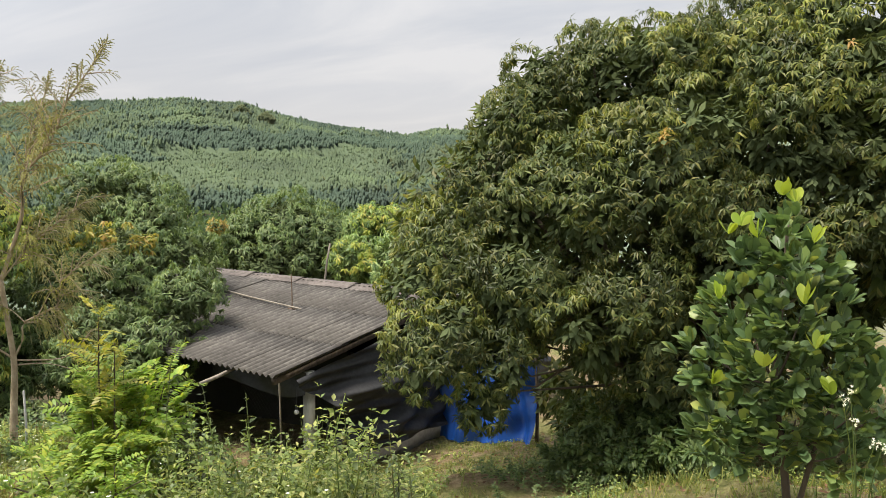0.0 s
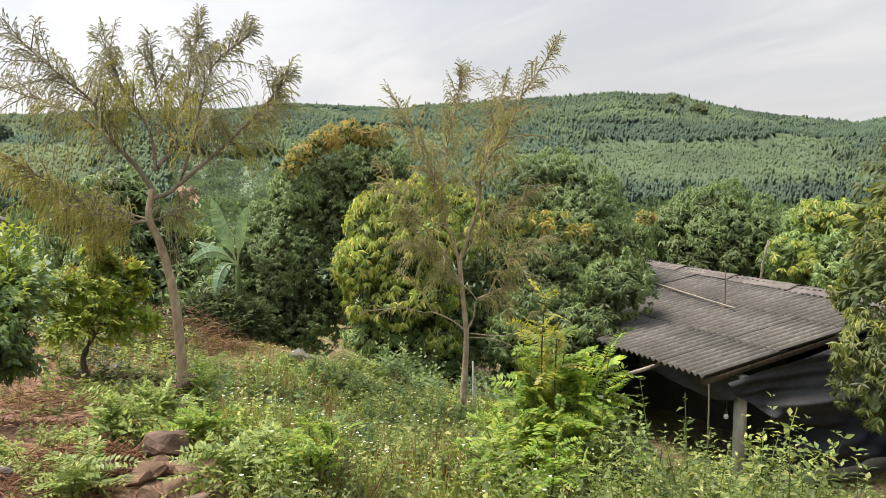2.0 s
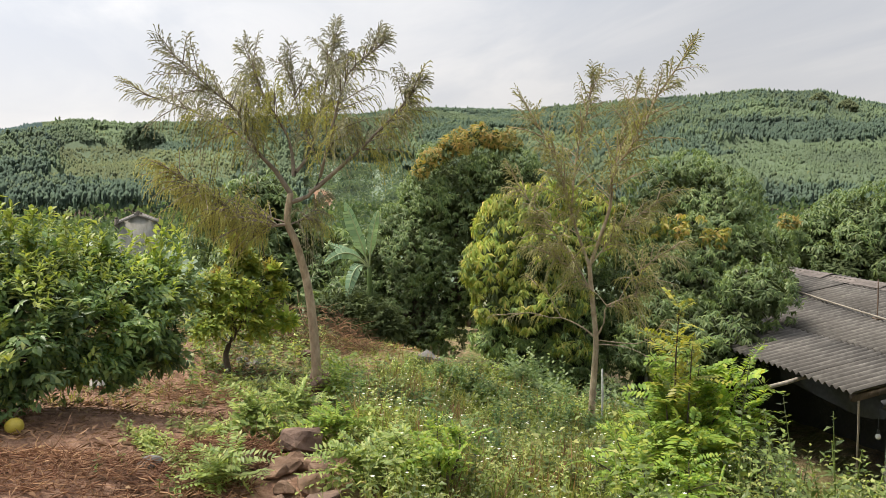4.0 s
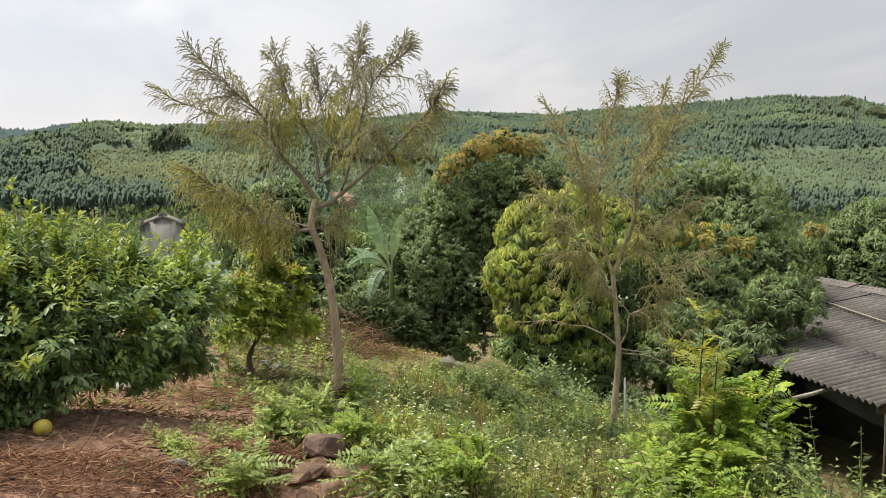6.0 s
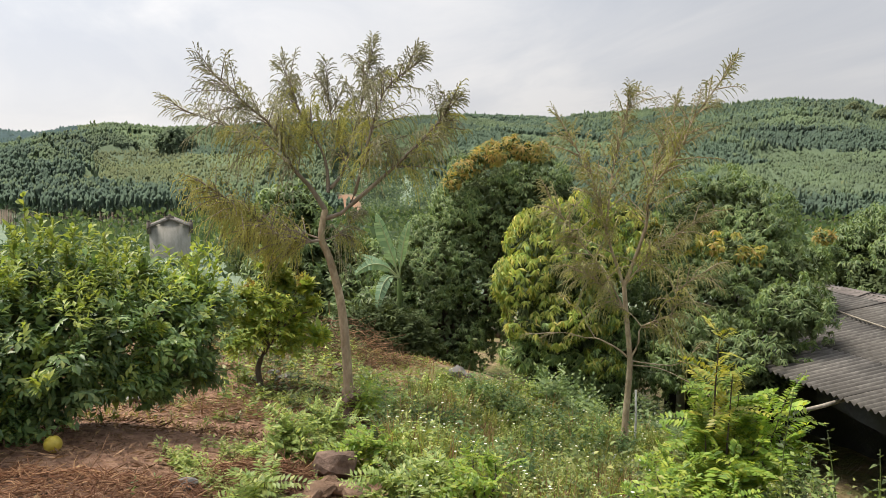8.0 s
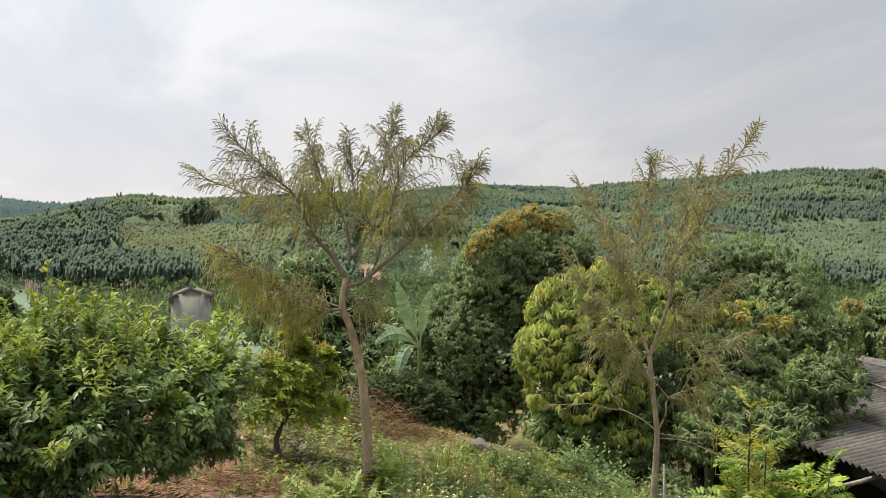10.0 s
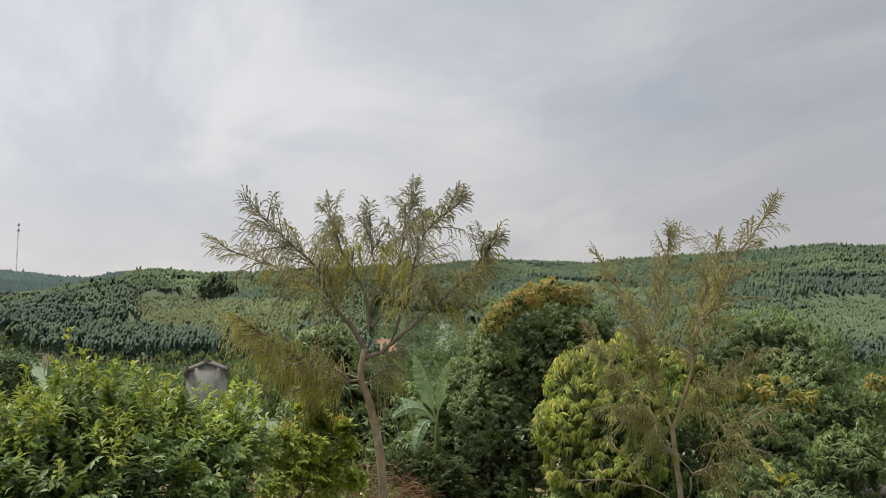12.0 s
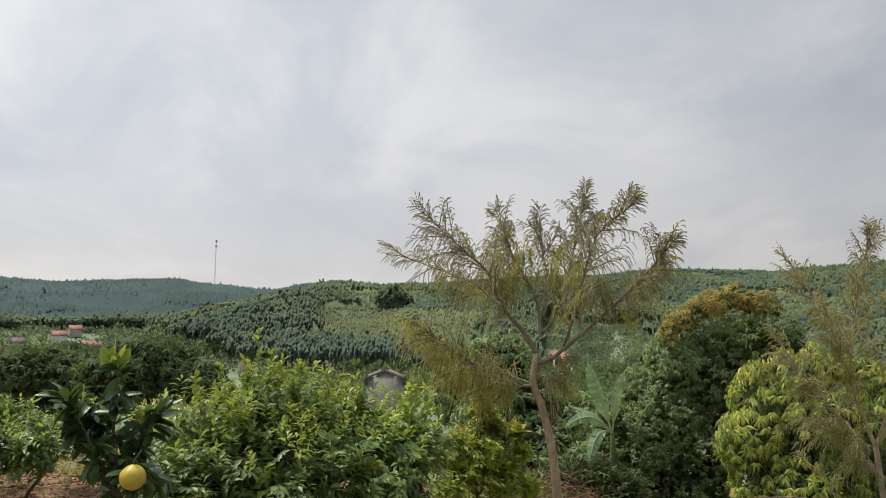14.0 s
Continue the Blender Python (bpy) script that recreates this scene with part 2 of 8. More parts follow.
M_FLOWER = leaf_material("white_petal", [(0.0, (0.825, 0.825, 0.748)), (1.0, (0.935, 0.935, 0.880))], 0.5, 0.2, 0.1)
# Both hill greens are lifted and blued to carry haze in the colour.
M_WOOD_A = canopy_material("hazed_eucalyptus_foliage", [(0.0, (0.186, 0.252, 0.168)), (0.5, (0.205, 0.272, 0.178)), (1.0, (0.226, 0.292, 0.186))], 0.02)
M_WOOD_B = canopy_material("hazed_acacia_foliage", [(0.0, (0.136, 0.200, 0.162)), (0.5, (0.154, 0.220, 0.173)), (1.0, (0.172, 0.238, 0.182))], 0.02)
# Blue of the distant ridge is air haze put into the leaf colour.
M_WOOD_C = canopy_material("haze_blue_foliage", [(0.0, (0.100, 0.158, 0.180)), (0.5, (0.118, 0.178, 0.194)), (1.0, (0.138, 0.198, 0.204))], 0.015)
M_WOOD_D = canopy_material("golden_foliage", [(0.0, (0.211, 0.257, 0.150)), (0.5, (0.241, 0.281, 0.160)), (1.0, (0.270, 0.301, 0.167))], 0.02)
M_SCRUB = leaf_material("orchard_foliage", [(0.0, (0.06, 0.10, 0.06)), (0.5, (0.10, 0.15, 0.08)), (1.0, (0.16, 0.20, 0.10))], 0.7, 0.3, 0.8, 0.08)
# Gully green is greyed and blued, its haze part of the colour.
M_GULLY = leaf_material("hazed_gully_foliage", [(0.0, (0.090, 0.136, 0.118)), (0.5, (0.135, 0.187, 0.153)), (1.0, (0.194, 0.238, 0.181))], 0.8, 0.4, 0.8, 0.08)
M_BARK = rough_material("bark", [(0.3, (0.07, 0.05, 0.035)), (0.6, (0.15, 0.115, 0.085)), (0.8, (0.22, 0.18, 0.14))], 14, 0.9, 0.8, 0.02, (1, 1, 0.3))
M_BARK_GREY = rough_material("grey_brown_bark", [(0.25, (0.144, 0.114, 0.084)), (0.55, (0.258, 0.210, 0.162)), (0.85, (0.384, 0.324, 0.258))], 16, 0.85, 0.6, 0.012, (1, 1, 0.35), 0.75)
M_BARK_PALE = rough_material("pale_bark", [(0.25, (0.240, 0.178, 0.110)), (0.55, (0.445, 0.355, 0.240)), (0.85, (0.640, 0.535, 0.385))], 22, 0.9, 0.9, 0.02, (1, 1, 0.45), 0.85)
M_ROOF = rough_material("fibre_cement", [(0.25, (0.071, 0.057, 0.051)), (0.5, (0.148, 0.125, 0.113)), (0.75, (0.229, 0.198, 0.178))], 9, 0.9, 0.35, 0.006, (1, 1, 1), 0.7)


def sheet_material():
    """Corrugated fibre-cement: pale crests, troughs darkened in an uneven stripe."""
    m = rough_material("corrugated_fibre_cement", [(0.25, (0.092, 0.084, 0.078)), (0.5, (0.128, 0.120, 0.112)), (0.75, (0.214, 0.203, 0.190))], 7, 0.92, 0.35, 0.006, (1, 1, 1), 0.72)
    nt = m.node_tree
    b = nt.nodes["Principled BSDF"]
    was = b.inputs["Base Color"].links[0].from_socket
    tc = nt.nodes.new("ShaderNodeTexCoord")
    sp_ = nt.nodes.new("ShaderNodeSeparateXYZ")
    nt.links.new(tc.outputs["Object"], sp_.inputs[0])
    mu = nt.nodes.new("ShaderNodeMath")
    mu.operation, mu.inputs[1].default_value = 'MULTIPLY', 2 * math.pi / 0.128
    co = nt.nodes.new("ShaderNodeMath")
    co.operation = 'COSINE'
    nt.links.new(sp_.outputs[0], mu.inputs[0])
    nt.links.new(mu.outputs[0], co.inputs[0])
    n = noise_node(nt, 2.2, 5, 0.6, tc.outputs["Object"])
    ad = nt.nodes.new("ShaderNodeMath")
    ad.operation, ad.inputs[1].default_value = 'MULTIPLY_ADD', 1.1
    nt.links.new(n.outputs["Fac"], ad.inputs[0])
    nt.links.new(co.outputs[0], ad.inputs[2])
    trough_tone = ramp_node(nt, [(0.0, (0.42, 0.41, 0.40)), (0.5, (0.9, 0.89, 0.88)), (1.0, (1.15, 1.13, 1.1))])
    mr = nt.nodes.new("ShaderNodeMapRange")
    mr.inputs[1].default_value, mr.inputs[2].default_value = -0.6, 1.6
    nt.links.new(ad.outputs[0], mr.inputs[0])
    nt.links.new(mr.outputs[0], trough_tone.inputs[0])
    oi = nt.nodes.new("ShaderNodeObjectInfo")
    tone = ramp_node(nt, [(0.0, (0.82, 0.81, 0.80)), (1.0, (1.1, 1.09, 1.07))])
    nt.links.new(oi.outputs["Random"], tone.inputs[0])
    c = mix_node(nt, 1.0, was, trough_tone.outputs[0], 'MULTIPLY')
    c = mix_node(nt, 1.0, c, tone.outputs[0], 'MULTIPLY')
    nt.links.new(c, b.inputs["Base Color"])
    return m


M_SHEET = sheet_material()
M_CONCRETE = rough_material("weathered_concrete", [(0.25, (0.30, 0.295, 0.25)), (0.55, (0.46, 0.455, 0.40)), (0.85, (0.58, 0.57, 0.51))], 12, 0.9, 0.5, 0.008, (1, 1, 0.5), 0.75)
M_CEMENT = rough_material("dark_cement", [(0.25, (0.11, 0.105, 0.096)), (0.55, (0.18, 0.172, 0.158)), (0.85, (0.25, 0.24, 0.22))], 8, 0.9, 0.4, 0.01, (1, 1, 1), 0.7)
M_PLASTER = rough_material("stained_plaster", [(0.25, (0.25, 0.235, 0.21)), (0.55, (0.38, 0.365, 0.335)), (0.85, (0.46, 0.44, 0.41))], 2.0, 0.9, 0.3, 0.01, (1, 1, 0.4), 0.75)
M_TILE_RED = rough_material("red_roof_tile", [(0.3, (0.235, 0.105, 0.082)), (0.7, (0.330, 0.160, 0.125))], 3, 0.8, 0.3, 0.02)
M_TILE_OLD = rough_material("old_roof_tile", [(0.3, (0.10, 0.085, 0.075)), (0.7, (0.20, 0.165, 0.14))], 4, 0.9, 0.4, 0.02)
M_WHITE = rough_material("white_wall_paint", [(0.3, (0.496, 0.488, 0.472)), (0.7, (0.624, 0.616, 0.600))], 2, 0.8, 0.1, 0.01)
M_NET = rough_material("black_shade_net", [(0.3, (0.020, 0.020, 0.021)), (0.7, (0.046, 0.046, 0.048))], 18, 0.62, 0.4, 0.006, (1, 1, 1), 0.8)
M_TARP = rough_material("blue_tarpaulin", [(0.3, (0.008, 0.055, 0.28)), (0.7, (0.012, 0.09, 0.40))], 10, 0.45, 0.3, 0.01, (1, 1, 1), 0.75)
M_STONE = rough_material("field_stone", [(0.25, (0.095, 0.061, 0.047)), (0.55, (0.210, 0.137, 0.104)), (0.85, (0.399, 0.266, 0.198))], 11, 0.95, 1.0, 0.03)
M_STONE_TAN = rough_material("tan_stone", [(0.25, (0.11, 0.065, 0.042)), (0.55, (0.22, 0.135, 0.088)), (0.85, (0.33, 0.23, 0.16))], 11, 0.95, 1.0, 0.03)
M_STONE_GREY = rough_material("grey_stone", [(0.25, (0.156, 0.146, 0.133)), (0.6, (0.281, 0.269, 0.251)), (0.85, (0.390, 0.377, 0.357))], 7, 0.9, 0.7, 0.02)
M_BAMBOO = rough_material("weathered_bamboo", [(0.3, (0.22, 0.19, 0.15)), (0.7, (0.40, 0.355, 0.29))], 20, 0.7, 0.3, 0.004, (1, 1, 0.2))
M_RUST = rough_material("rusty_steel", [(0.3, (0.12, 0.075, 0.05)), (0.7, (0.26, 0.18, 0.13))], 20, 0.7, 0.4, 0.003, (1, 1, 1), 0.8, 0.3)
M_STEEL = rough_material("galvanised_steel", [(0.3, (0.30, 0.31, 0.32)), (0.7, (0.42, 0.43, 0.44))], 10, 0.5, 0.2, 0.003, (1, 1, 1), 0.85, 0.6)
M_POMELO_FRUIT = rough_material("pomelo_peel", [(0.3, (0.459, 0.361, 0.042)), (0.7, (0.569, 0.451, 0.072))], 60, 0.45, 0.35, 0.003, (1, 1, 1), 0.85)
M_BULB = rough_material("milk_glass", [(0.3, (0.72, 0.72, 0.70)), (0.7, (0.80, 0.80, 0.78))], 5, 0.25, 0.05, 0.001)
M_BLACK = rough_material("black_plastic", [(0.3, (0.012, 0.012, 0.012)), (0.7, (0.03, 0.03, 0.03))], 15, 0.5, 0.1, 0.002)
M_PVC = rough_material("white_pipe", [(0.3, (0.55, 0.55, 0.53)), (0.7, (0.70, 0.70, 0.67))], 10, 0.45, 0.1, 0.002)


def ground_material():
    """Reddish orchard soil, green sward, dry litter, forest floor far off: soft patches with noisy rims."""
    m, nt, b, out = nodes_of("orchard_ground")
    tc = nt.nodes.new("ShaderNodeTexCoord")
    pos = tc.outputs["Object"]
    fine = noise_node(nt, 9.0, 9, 0.68, pos)
    mid = noise_node(nt, 1.3, 6, 0.6, pos)
    broad = noise_node(nt, 0.22, 4, 0.5, pos)
    soil = ramp_node(nt, [(0.30, (0.135, 0.076, 0.055)), (0.5, (0.34, 0.20, 0.135)), (0.70, (0.55, 0.355, 0.25))])
    nt.links.new(fine.outputs["Fac"], soil.inputs[0])
    sward = ramp_node(nt, [(0.28, (0.09, 0.105, 0.035)), (0.5, (0.20, 0.20, 0.072)), (0.72, (0.34, 0.31, 0.14))])
    nt.links.new(fine.outputs["Fac"], sward.inputs[0])
    litter = ramp_node(nt, [(0.28, (0.14, 0.092, 0.055)), (0.5, (0.29, 0.212, 0.125)), (0.72, (0.44, 0.345, 0.21))])
    nt.links.new(fine.outputs["Fac"], litter.inputs[0])
    k = ramp_node(nt, [(0.44, (0, 0, 0)), (0.60, (1, 1, 1))])
    nt.links.new(mid.outputs["Fac"], k.inputs[0])
    base = mix_node(nt, k.outputs[0], sward.outputs[0], litter.outputs[0])

    def disc(cx, cy, rx, ry, turn=0.0):
        mp0 = nt.nodes.new("ShaderNodeMapping")
        mp0.inputs["Rotation"].default_value = (0, 0, radians(-turn))
        nt.links.new(pos, mp0.inputs[0])
        c, sn = math.cos(radians(-turn)), math.sin(radians(-turn))
        cx, cy = cx * c - cy * sn, cx * sn + cy * c
        mp = nt.nodes.new("ShaderNodeMapping")
        mp.inputs["Location"].default_value = (-cx / rx, -cy / ry, 0)
        mp.inputs["Scale"].default_value = (1 / rx, 1 / ry, 0)
        nt.links.new(mp0.outputs[0], mp.inputs[0])
        ln = nt.nodes.new("ShaderNodeVectorMath")
        ln.operation = 'LENGTH'
        nt.links.new(mp.outputs[0], ln.inputs[0])
        ad = nt.nodes.new("ShaderNodeMath")
        ad.operation = 'MULTIPLY_ADD'
        ad.inputs[1].default_value = 0.9
        nt.links.new(mid.outputs["Fac"], ad.inputs[0])
        nt.links.new(ln.outputs["Value"], ad.inputs[2])
        r = ramp_node(nt, [(0.0, (1, 1, 1)), (0.5, (0, 0, 0))])
        mr = nt.nodes.new("ShaderNodeMapRange")
        mr.inputs[1].default_value, mr.inputs[2].default_value = 1.2, 1.65
        mr.inputs[3].default_value, mr.inputs[4].default_value = 1.0, 0.0
        nt.links.new(ad.outputs[0], mr.inputs[0])
        return mr.outputs[0]

    c = mix_node(nt, disc(-8.0, 3.4, 5.2, 4.0), base, soil.outputs[0])
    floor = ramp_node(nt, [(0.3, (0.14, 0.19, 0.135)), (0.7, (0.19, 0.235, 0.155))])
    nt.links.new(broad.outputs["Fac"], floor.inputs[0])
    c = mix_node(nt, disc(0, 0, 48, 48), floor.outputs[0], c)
    c = mix_node(nt, disc(-302 * math.sin(radians(46.8)), 302 * math.cos(radians(46.8)), 5.5, 36, 46.8), c, (0.27, 0.165, 0.105))
    nt.links.new(c, b.inputs["Base Color"])
    b.inputs["Roughness"].default_value = 0.95
    b.inputs["Specular IOR Level"].default_value = 0.2
    clod = noise_node(nt, 22.0, 6, 0.7, pos)
    both = mix_node(nt, 0.5, fine.outputs["Fac"], clod.outputs["Fac"])
    bump_to(nt, b, both, 1.0, 0.12)
    return m


M_GROUND = ground_material()

# ---------------------------------------------------------------- mesh helpers
RNG = np.random.default_rng(7)


def unit(v):
    return v / np.maximum(np.linalg.norm(v, axis=-1, keepdims=True), 1e-9)


def mesh_from(name, chunks, material, smooth=False):
    """One mesh from (vertices, triangles) chunks."""
    vs, fs, n = [], [], 0
    for v, f in chunks:
        vs.append(v)
        fs.append(f + n)
        n += len(v)
    v, f = np.concatenate(vs).astype(np.float32), np.concatenate(fs).astype(np.int32)
    me = bpy.data.meshes.new(name)
    me.vertices.add(len(v))
    me.vertices.foreach_set("co", v.ravel())
    me.loops.add(f.size)
    me.loops.foreach_set("vertex_index", f.ravel())
    me.polygons.add(len(f))
    me.polygons.foreach_set("loop_start", np.arange(0, f.size, 3, dtype=np.int32))
    if smooth:
        me.polygons.foreach_set("use_smooth", np.ones(len(f), dtype=bool))
    me.materials.append(material)
    me.update(calc_edges=True)
    me.validate()
    return me


def thing(name, at, label, category, group="", kind=""):
    ob = new(name)
    ob.location = at
    ob.empty_display_size = 0.2
    return tagged(ob, label, category, group, kind)


def part_np(name, chunks, material, parent, label="", smooth=False):
    """Numpy geometry in world coordinates as one part under its thing."""
    o = Vector((0, 0, 0))
    p = parent
    while p is not None:
        o += p.location
        p = p.parent
    o = np.array(o)
    ob = new(name, mesh_from(name, [(v - o, f) for v, f in chunks], material, smooth))
    ob.parent = parent
    return tagged(ob, label)


def part(name, bm, material, parent, label="", smooth=False):
    me = bpy.data.meshes.new(name)
    bm.to_mesh(me)
    bm.free()
    me.materials.append(material)
    if smooth:
        me.polygons.foreach_set("use_smooth", np.ones(len(me.polygons), dtype=bool))
    ob = new(name, me)
    ob.parent = parent
    return tagged(ob, label)


def tube(points, radii, sides=7, knots=0):
    """A tapered round limb along a bent line."""
    p = np.array(points, float)
    r = np.interp(np.linspace(0, 1, len(p)), np.linspace(0, 1, len(radii)), radii)
    if knots:
        s = np.linspace(0, len(p) - 1, (len(p) - 1) * knots + 1)
        i = np.clip(s.astype(int), 0, len(p) - 2)
        u = (s - i)[:, None]
        a, b = p[np.maximum(i - 1, 0)], p[np.minimum(i + 2, len(p) - 1)]
        c0, c1 = p[i], p[i + 1]
        q = 0.5 * (2 * c0 + (c1 - a) * u + (2 * a - 5 * c0 + 4 * c1 - b) * u ** 2 + (3 * c0 - a - 3 * c1 + b) * u ** 3)
        r = np.interp(s, np.arange(len(p)), r)
        p = q
    t = unit(np.gradient(p, axis=0))
    ref = np.where(np.abs(t[:, 2:3]) > 0.9, np.array([[1.0, 0, 0]]), np.array([[0, 0, 1.0]]))
    s1 = unit(np.cross(t, ref))
    s2 = np.cross(t, s1)
    a = np.arange(sides) * 2 * np.pi / sides
    ring = s1[:, None] * np.cos(a)[None, :, None] + s2[:, None] * np.sin(a)[None, :, None]
    v = (p[:, None] + ring * r[:, None, None]).reshape(-1, 3)
    n = len(p)
    i, j = np.meshgrid(np.arange(n - 1), np.arange(sides), indexing="ij")
    k = (j + 1) % sides
    f = np.concatenate([np.stack([i * sides + j, i * sides + k, (i + 1) * sides + k], -1).reshape(-1, 3),
                        np.stack([i * sides + j, (i + 1) * sides + k, (i + 1) * sides + j], -1).reshape(-1, 3)])
    v = np.concatenate([v, p[-1:] + t[-1:] * r[-1]])
    e = np.arange(sides)
    f = np.concatenate([f, np.stack([(n - 1) * sides + e, (n - 1) * sides + (e + 1) % sides, np.full(sides, n * sides)], -1)])
    return v, f


def blades(p, d, up, length, width, curl=0.15, fold=0.25, belly=0.42):
    """Leaves: pointed blades folded along the rib, the tip bent down. Vectors row by row."""
    d = unit(d)
    side = unit(np.cross(d, up))
    n = np.cross(side, d)
    length, width = np.asarray(length).reshape(-1, 1), np.asarray(width).reshape(-1, 1)
    mid = p + d * length * belly
    v = np.stack([p, mid + side * width / 2 + n * width * fold, mid - side * width / 2 + n * width * fold, mid, p + d * length - n * length * curl], 1)
    k = np.array([[0, 3, 1], [0, 2, 3], [1, 3, 4], [3, 2, 4]])
    f = (np.arange(len(p))[:, None, None] * 5 + k[None]).reshape(-1, 3)
    return v.reshape(-1, 3), f


def ovals(p, d, up, length, width, curl=0.12, fold=0.15, widest=0.55):
    """Broad leaves with a rounded outline, folded along the rib."""
    d = unit(d)
    side = unit(np.cross(d, up))
    n = np.cross(side, d)
    length, width = np.asarray(length).reshape(-1, 1), np.asarray(width).reshape(-1, 1)
    v = [p]
    for u, w in ((0.18, 0.55), (widest - 0.12, 0.97), (widest + 0.16, 0.93), (0.9, 0.5)):
        c = p + d * length * u - n * length * curl * u * u
        v += [c + side * width * w / 2 + n * width * fold * w, c, c - side * width * w / 2 + n * width * fold * w]
    v.append(p + d * length - n * length * curl)
    k = [(0, 2, 1), (0, 3, 2)]
    for q in (1, 4, 7):
        k += [(q, q + 1, q + 4), (q, q + 4, q + 3), (q + 1, q + 2, q + 5), (q + 1, q + 5, q + 4)]
    k += [(10, 11, 13), (11, 12, 13)]
    v = np.stack(v, 1)
    return v.reshape(-1, 3), (np.arange(len(p))[:, None, None] * 14 + np.array(k)[None]).reshape(-1, 3)


def slips(p, d, up, length, width):
    """Small leaflets: one flat pointed pair of triangles each."""
    d = unit(d)
    side = unit(np.cross(d, up))
    length, width = np.asarray(length).reshape(-1, 1), np.asarray(width).reshape(-1, 1)
    mid = p + d * length * 0.5
    v = np.stack([p, mid + side * width / 2, p + d * length, mid - side * width / 2], 1)
    k = np.array([[0, 1, 2], [0, 2, 3]])
    return v.reshape(-1, 3), (np.arange(len(p))[:, None, None] * 4 + k[None]).reshape(-1, 3)


def lean(n, rng=RNG):
    return unit(rng.normal(size=(n, 3)))


def shell(blobs, per_m2, rough=0.10, squash=1.0, low=-1.0, rng=RNG, depth=0.0):
    """Points and outward directions on the skin of a union of uneven balls (x, y, z, radius)."""
    b = np.array(blobs, float)
    ps, ns = [], []
    for k, (x, y, z, r) in enumerate(b):
        n = max(6, int(4 * np.pi * r * r * per_m2))
        d = lean(n, rng)
        d = d[d[:, 2] > low]
        bumps = sum(np.sin(d @ rng.normal(size=3) * f + rng.uniform(0, 6)) for f in (3, 5, 8)) / 3
        rr = r * (1 + rough * bumps * 1.6 - depth - np.abs(rng.normal(0, 0.05, len(d))))
        p = b[k, :3] + d * rr[:, None] * np.array([1, 1, squash])
        keep = np.ones(len(p), bool)
        for j, (x2, y2, z2, r2) in enumerate(b):
            if j != k:
                keep &= np.linalg.norm((p - b[j, :3]) / np.array([1, 1, squash]), axis=1) > r2 * (0.86 - depth)
        ps.append(p[keep])
        ns.append(d[keep])
    return np.concatenate(ps), np.concatenate(ns)


def sprays(p, n, count, length, width, droop=0.55, open_=1.1, rng=RNG, curl=0.25, vary=0.3, up=0.35, flat=False):
    """Tufts of leaves round each shoot tip, hanging by their weight."""
    m = len(p)
    axis = unit(n + np.array([0, 0, up]) + rng.normal(0, 0.25, (m, 3)))
    P = np.repeat(p, count, 0)
    A = np.repeat(axis, count, 0)
    rad = rng.normal(size=P.shape)
    rad = unit(rad - (rad * A).sum(1, keepdims=True) * A)
    th = rng.uniform(0.35, open_, len(P))[:, None]
    d = A * np.cos(th) + rad * np.sin(th)
    d = unit(d + np.array([0, 0, -droop]) * rng.uniform(0.5, 1.4, (len(P), 1)))
    s = rng.uniform(1 - vary, 1 + vary, len(P))
    P = P + d * (0.25 * length * rng.uniform(0, 1, (len(P), 1))) - A * rng.uniform(0, length * 0.8, (len(P), 1))
    upv = unit(A * 0.6 + np.array([0, 0, 0.8]) + rng.normal(0, 0.3, P.shape))
    if flat:
        return slips(P, d, upv, length * s, width * s)
    return blades(P, d, upv, length * s, width * s, curl)


def clumped(blobs, r, cover, tufts, rng, rough=0.14, squash=0.9, low=-1.0, back=0.35):
    """Shoot tips gathered in knots over the skin of the crown, so that gaps and shade open between them."""
    c, n = shell(blobs, cover / (math.pi * r * r), rough, squash, low, rng)
    m = len(c)
    rc = r * rng.uniform(0.6, 1.35, m)
    P, N = np.repeat(c, tufts, 0), np.repeat(n, tufts, 0)
    R = np.repeat(rc, tufts)
    d = lean(len(P), rng)
    ax = unit(N + np.array([0, 0, 0.45]))
    keep = (d * ax).sum(1) > -back
    P, N, R, d = P[keep], N[keep], R[keep], d[keep]
    return P + d * R[:, None] * np.array([1, 1, 0.8]), unit(d + N * 0.5)


# ---------------------------------------------------------------- the lie of the land
SPOTS = np.array([
    # x, y, height of the ground near the camera
    (0, 0, 0.0), (0, -6, 0.6), (5, 0, 0.1), (-5, 0, 0.1), (-5.7, 2.5, -0.10), (-4.45, 3.9, -0.30), (-6.6, 6.1, -0.88),
    (-4.2, 8.0, -1.25), (-2.2, 6.0, -0.95), (-1.2, 3.6, -0.45), (-2.3, 11.2, -2.75), (-5.2, 14.0, -3.0), (1.3, 11.8, -2.35), (0.2, 8.4, -1.5),
    (2.0, 4.8, -0.35), (2.4, 8.9, -1.55), (5.5, 9.0, -1.3), (-9.8, 1.8, -0.05), (-10.4, 6.0, -0.6), (-8.2, 8.2, -1.05),
    (-10.5, 16.0, -2.9), (-7.5, 17.0, -3.2), (-15, 11, -1.8), (-16, 4, -0.4), (9, 4, 0.0),
    (-0.3, 13.0, -2.92), (-1.1, 11.7, -2.85), (0.4, 13.5, -2.85), (-0.5, 10.0, -2.2), (1.5, 12.6, -2.6), (1.5, 15.5, -2.9), (-1.8, 9.2, -1.9)])
RIDGE_AZ = (-60, -10, -1.8, 0.5, 2.5, 5.6, 10, 13.6, 17.2, 22, 26.6, 33, 39, 47, 56.5, 58.7, 62, 65.5, 67.5, 72.5, 77, 80, 85, 95, 120)
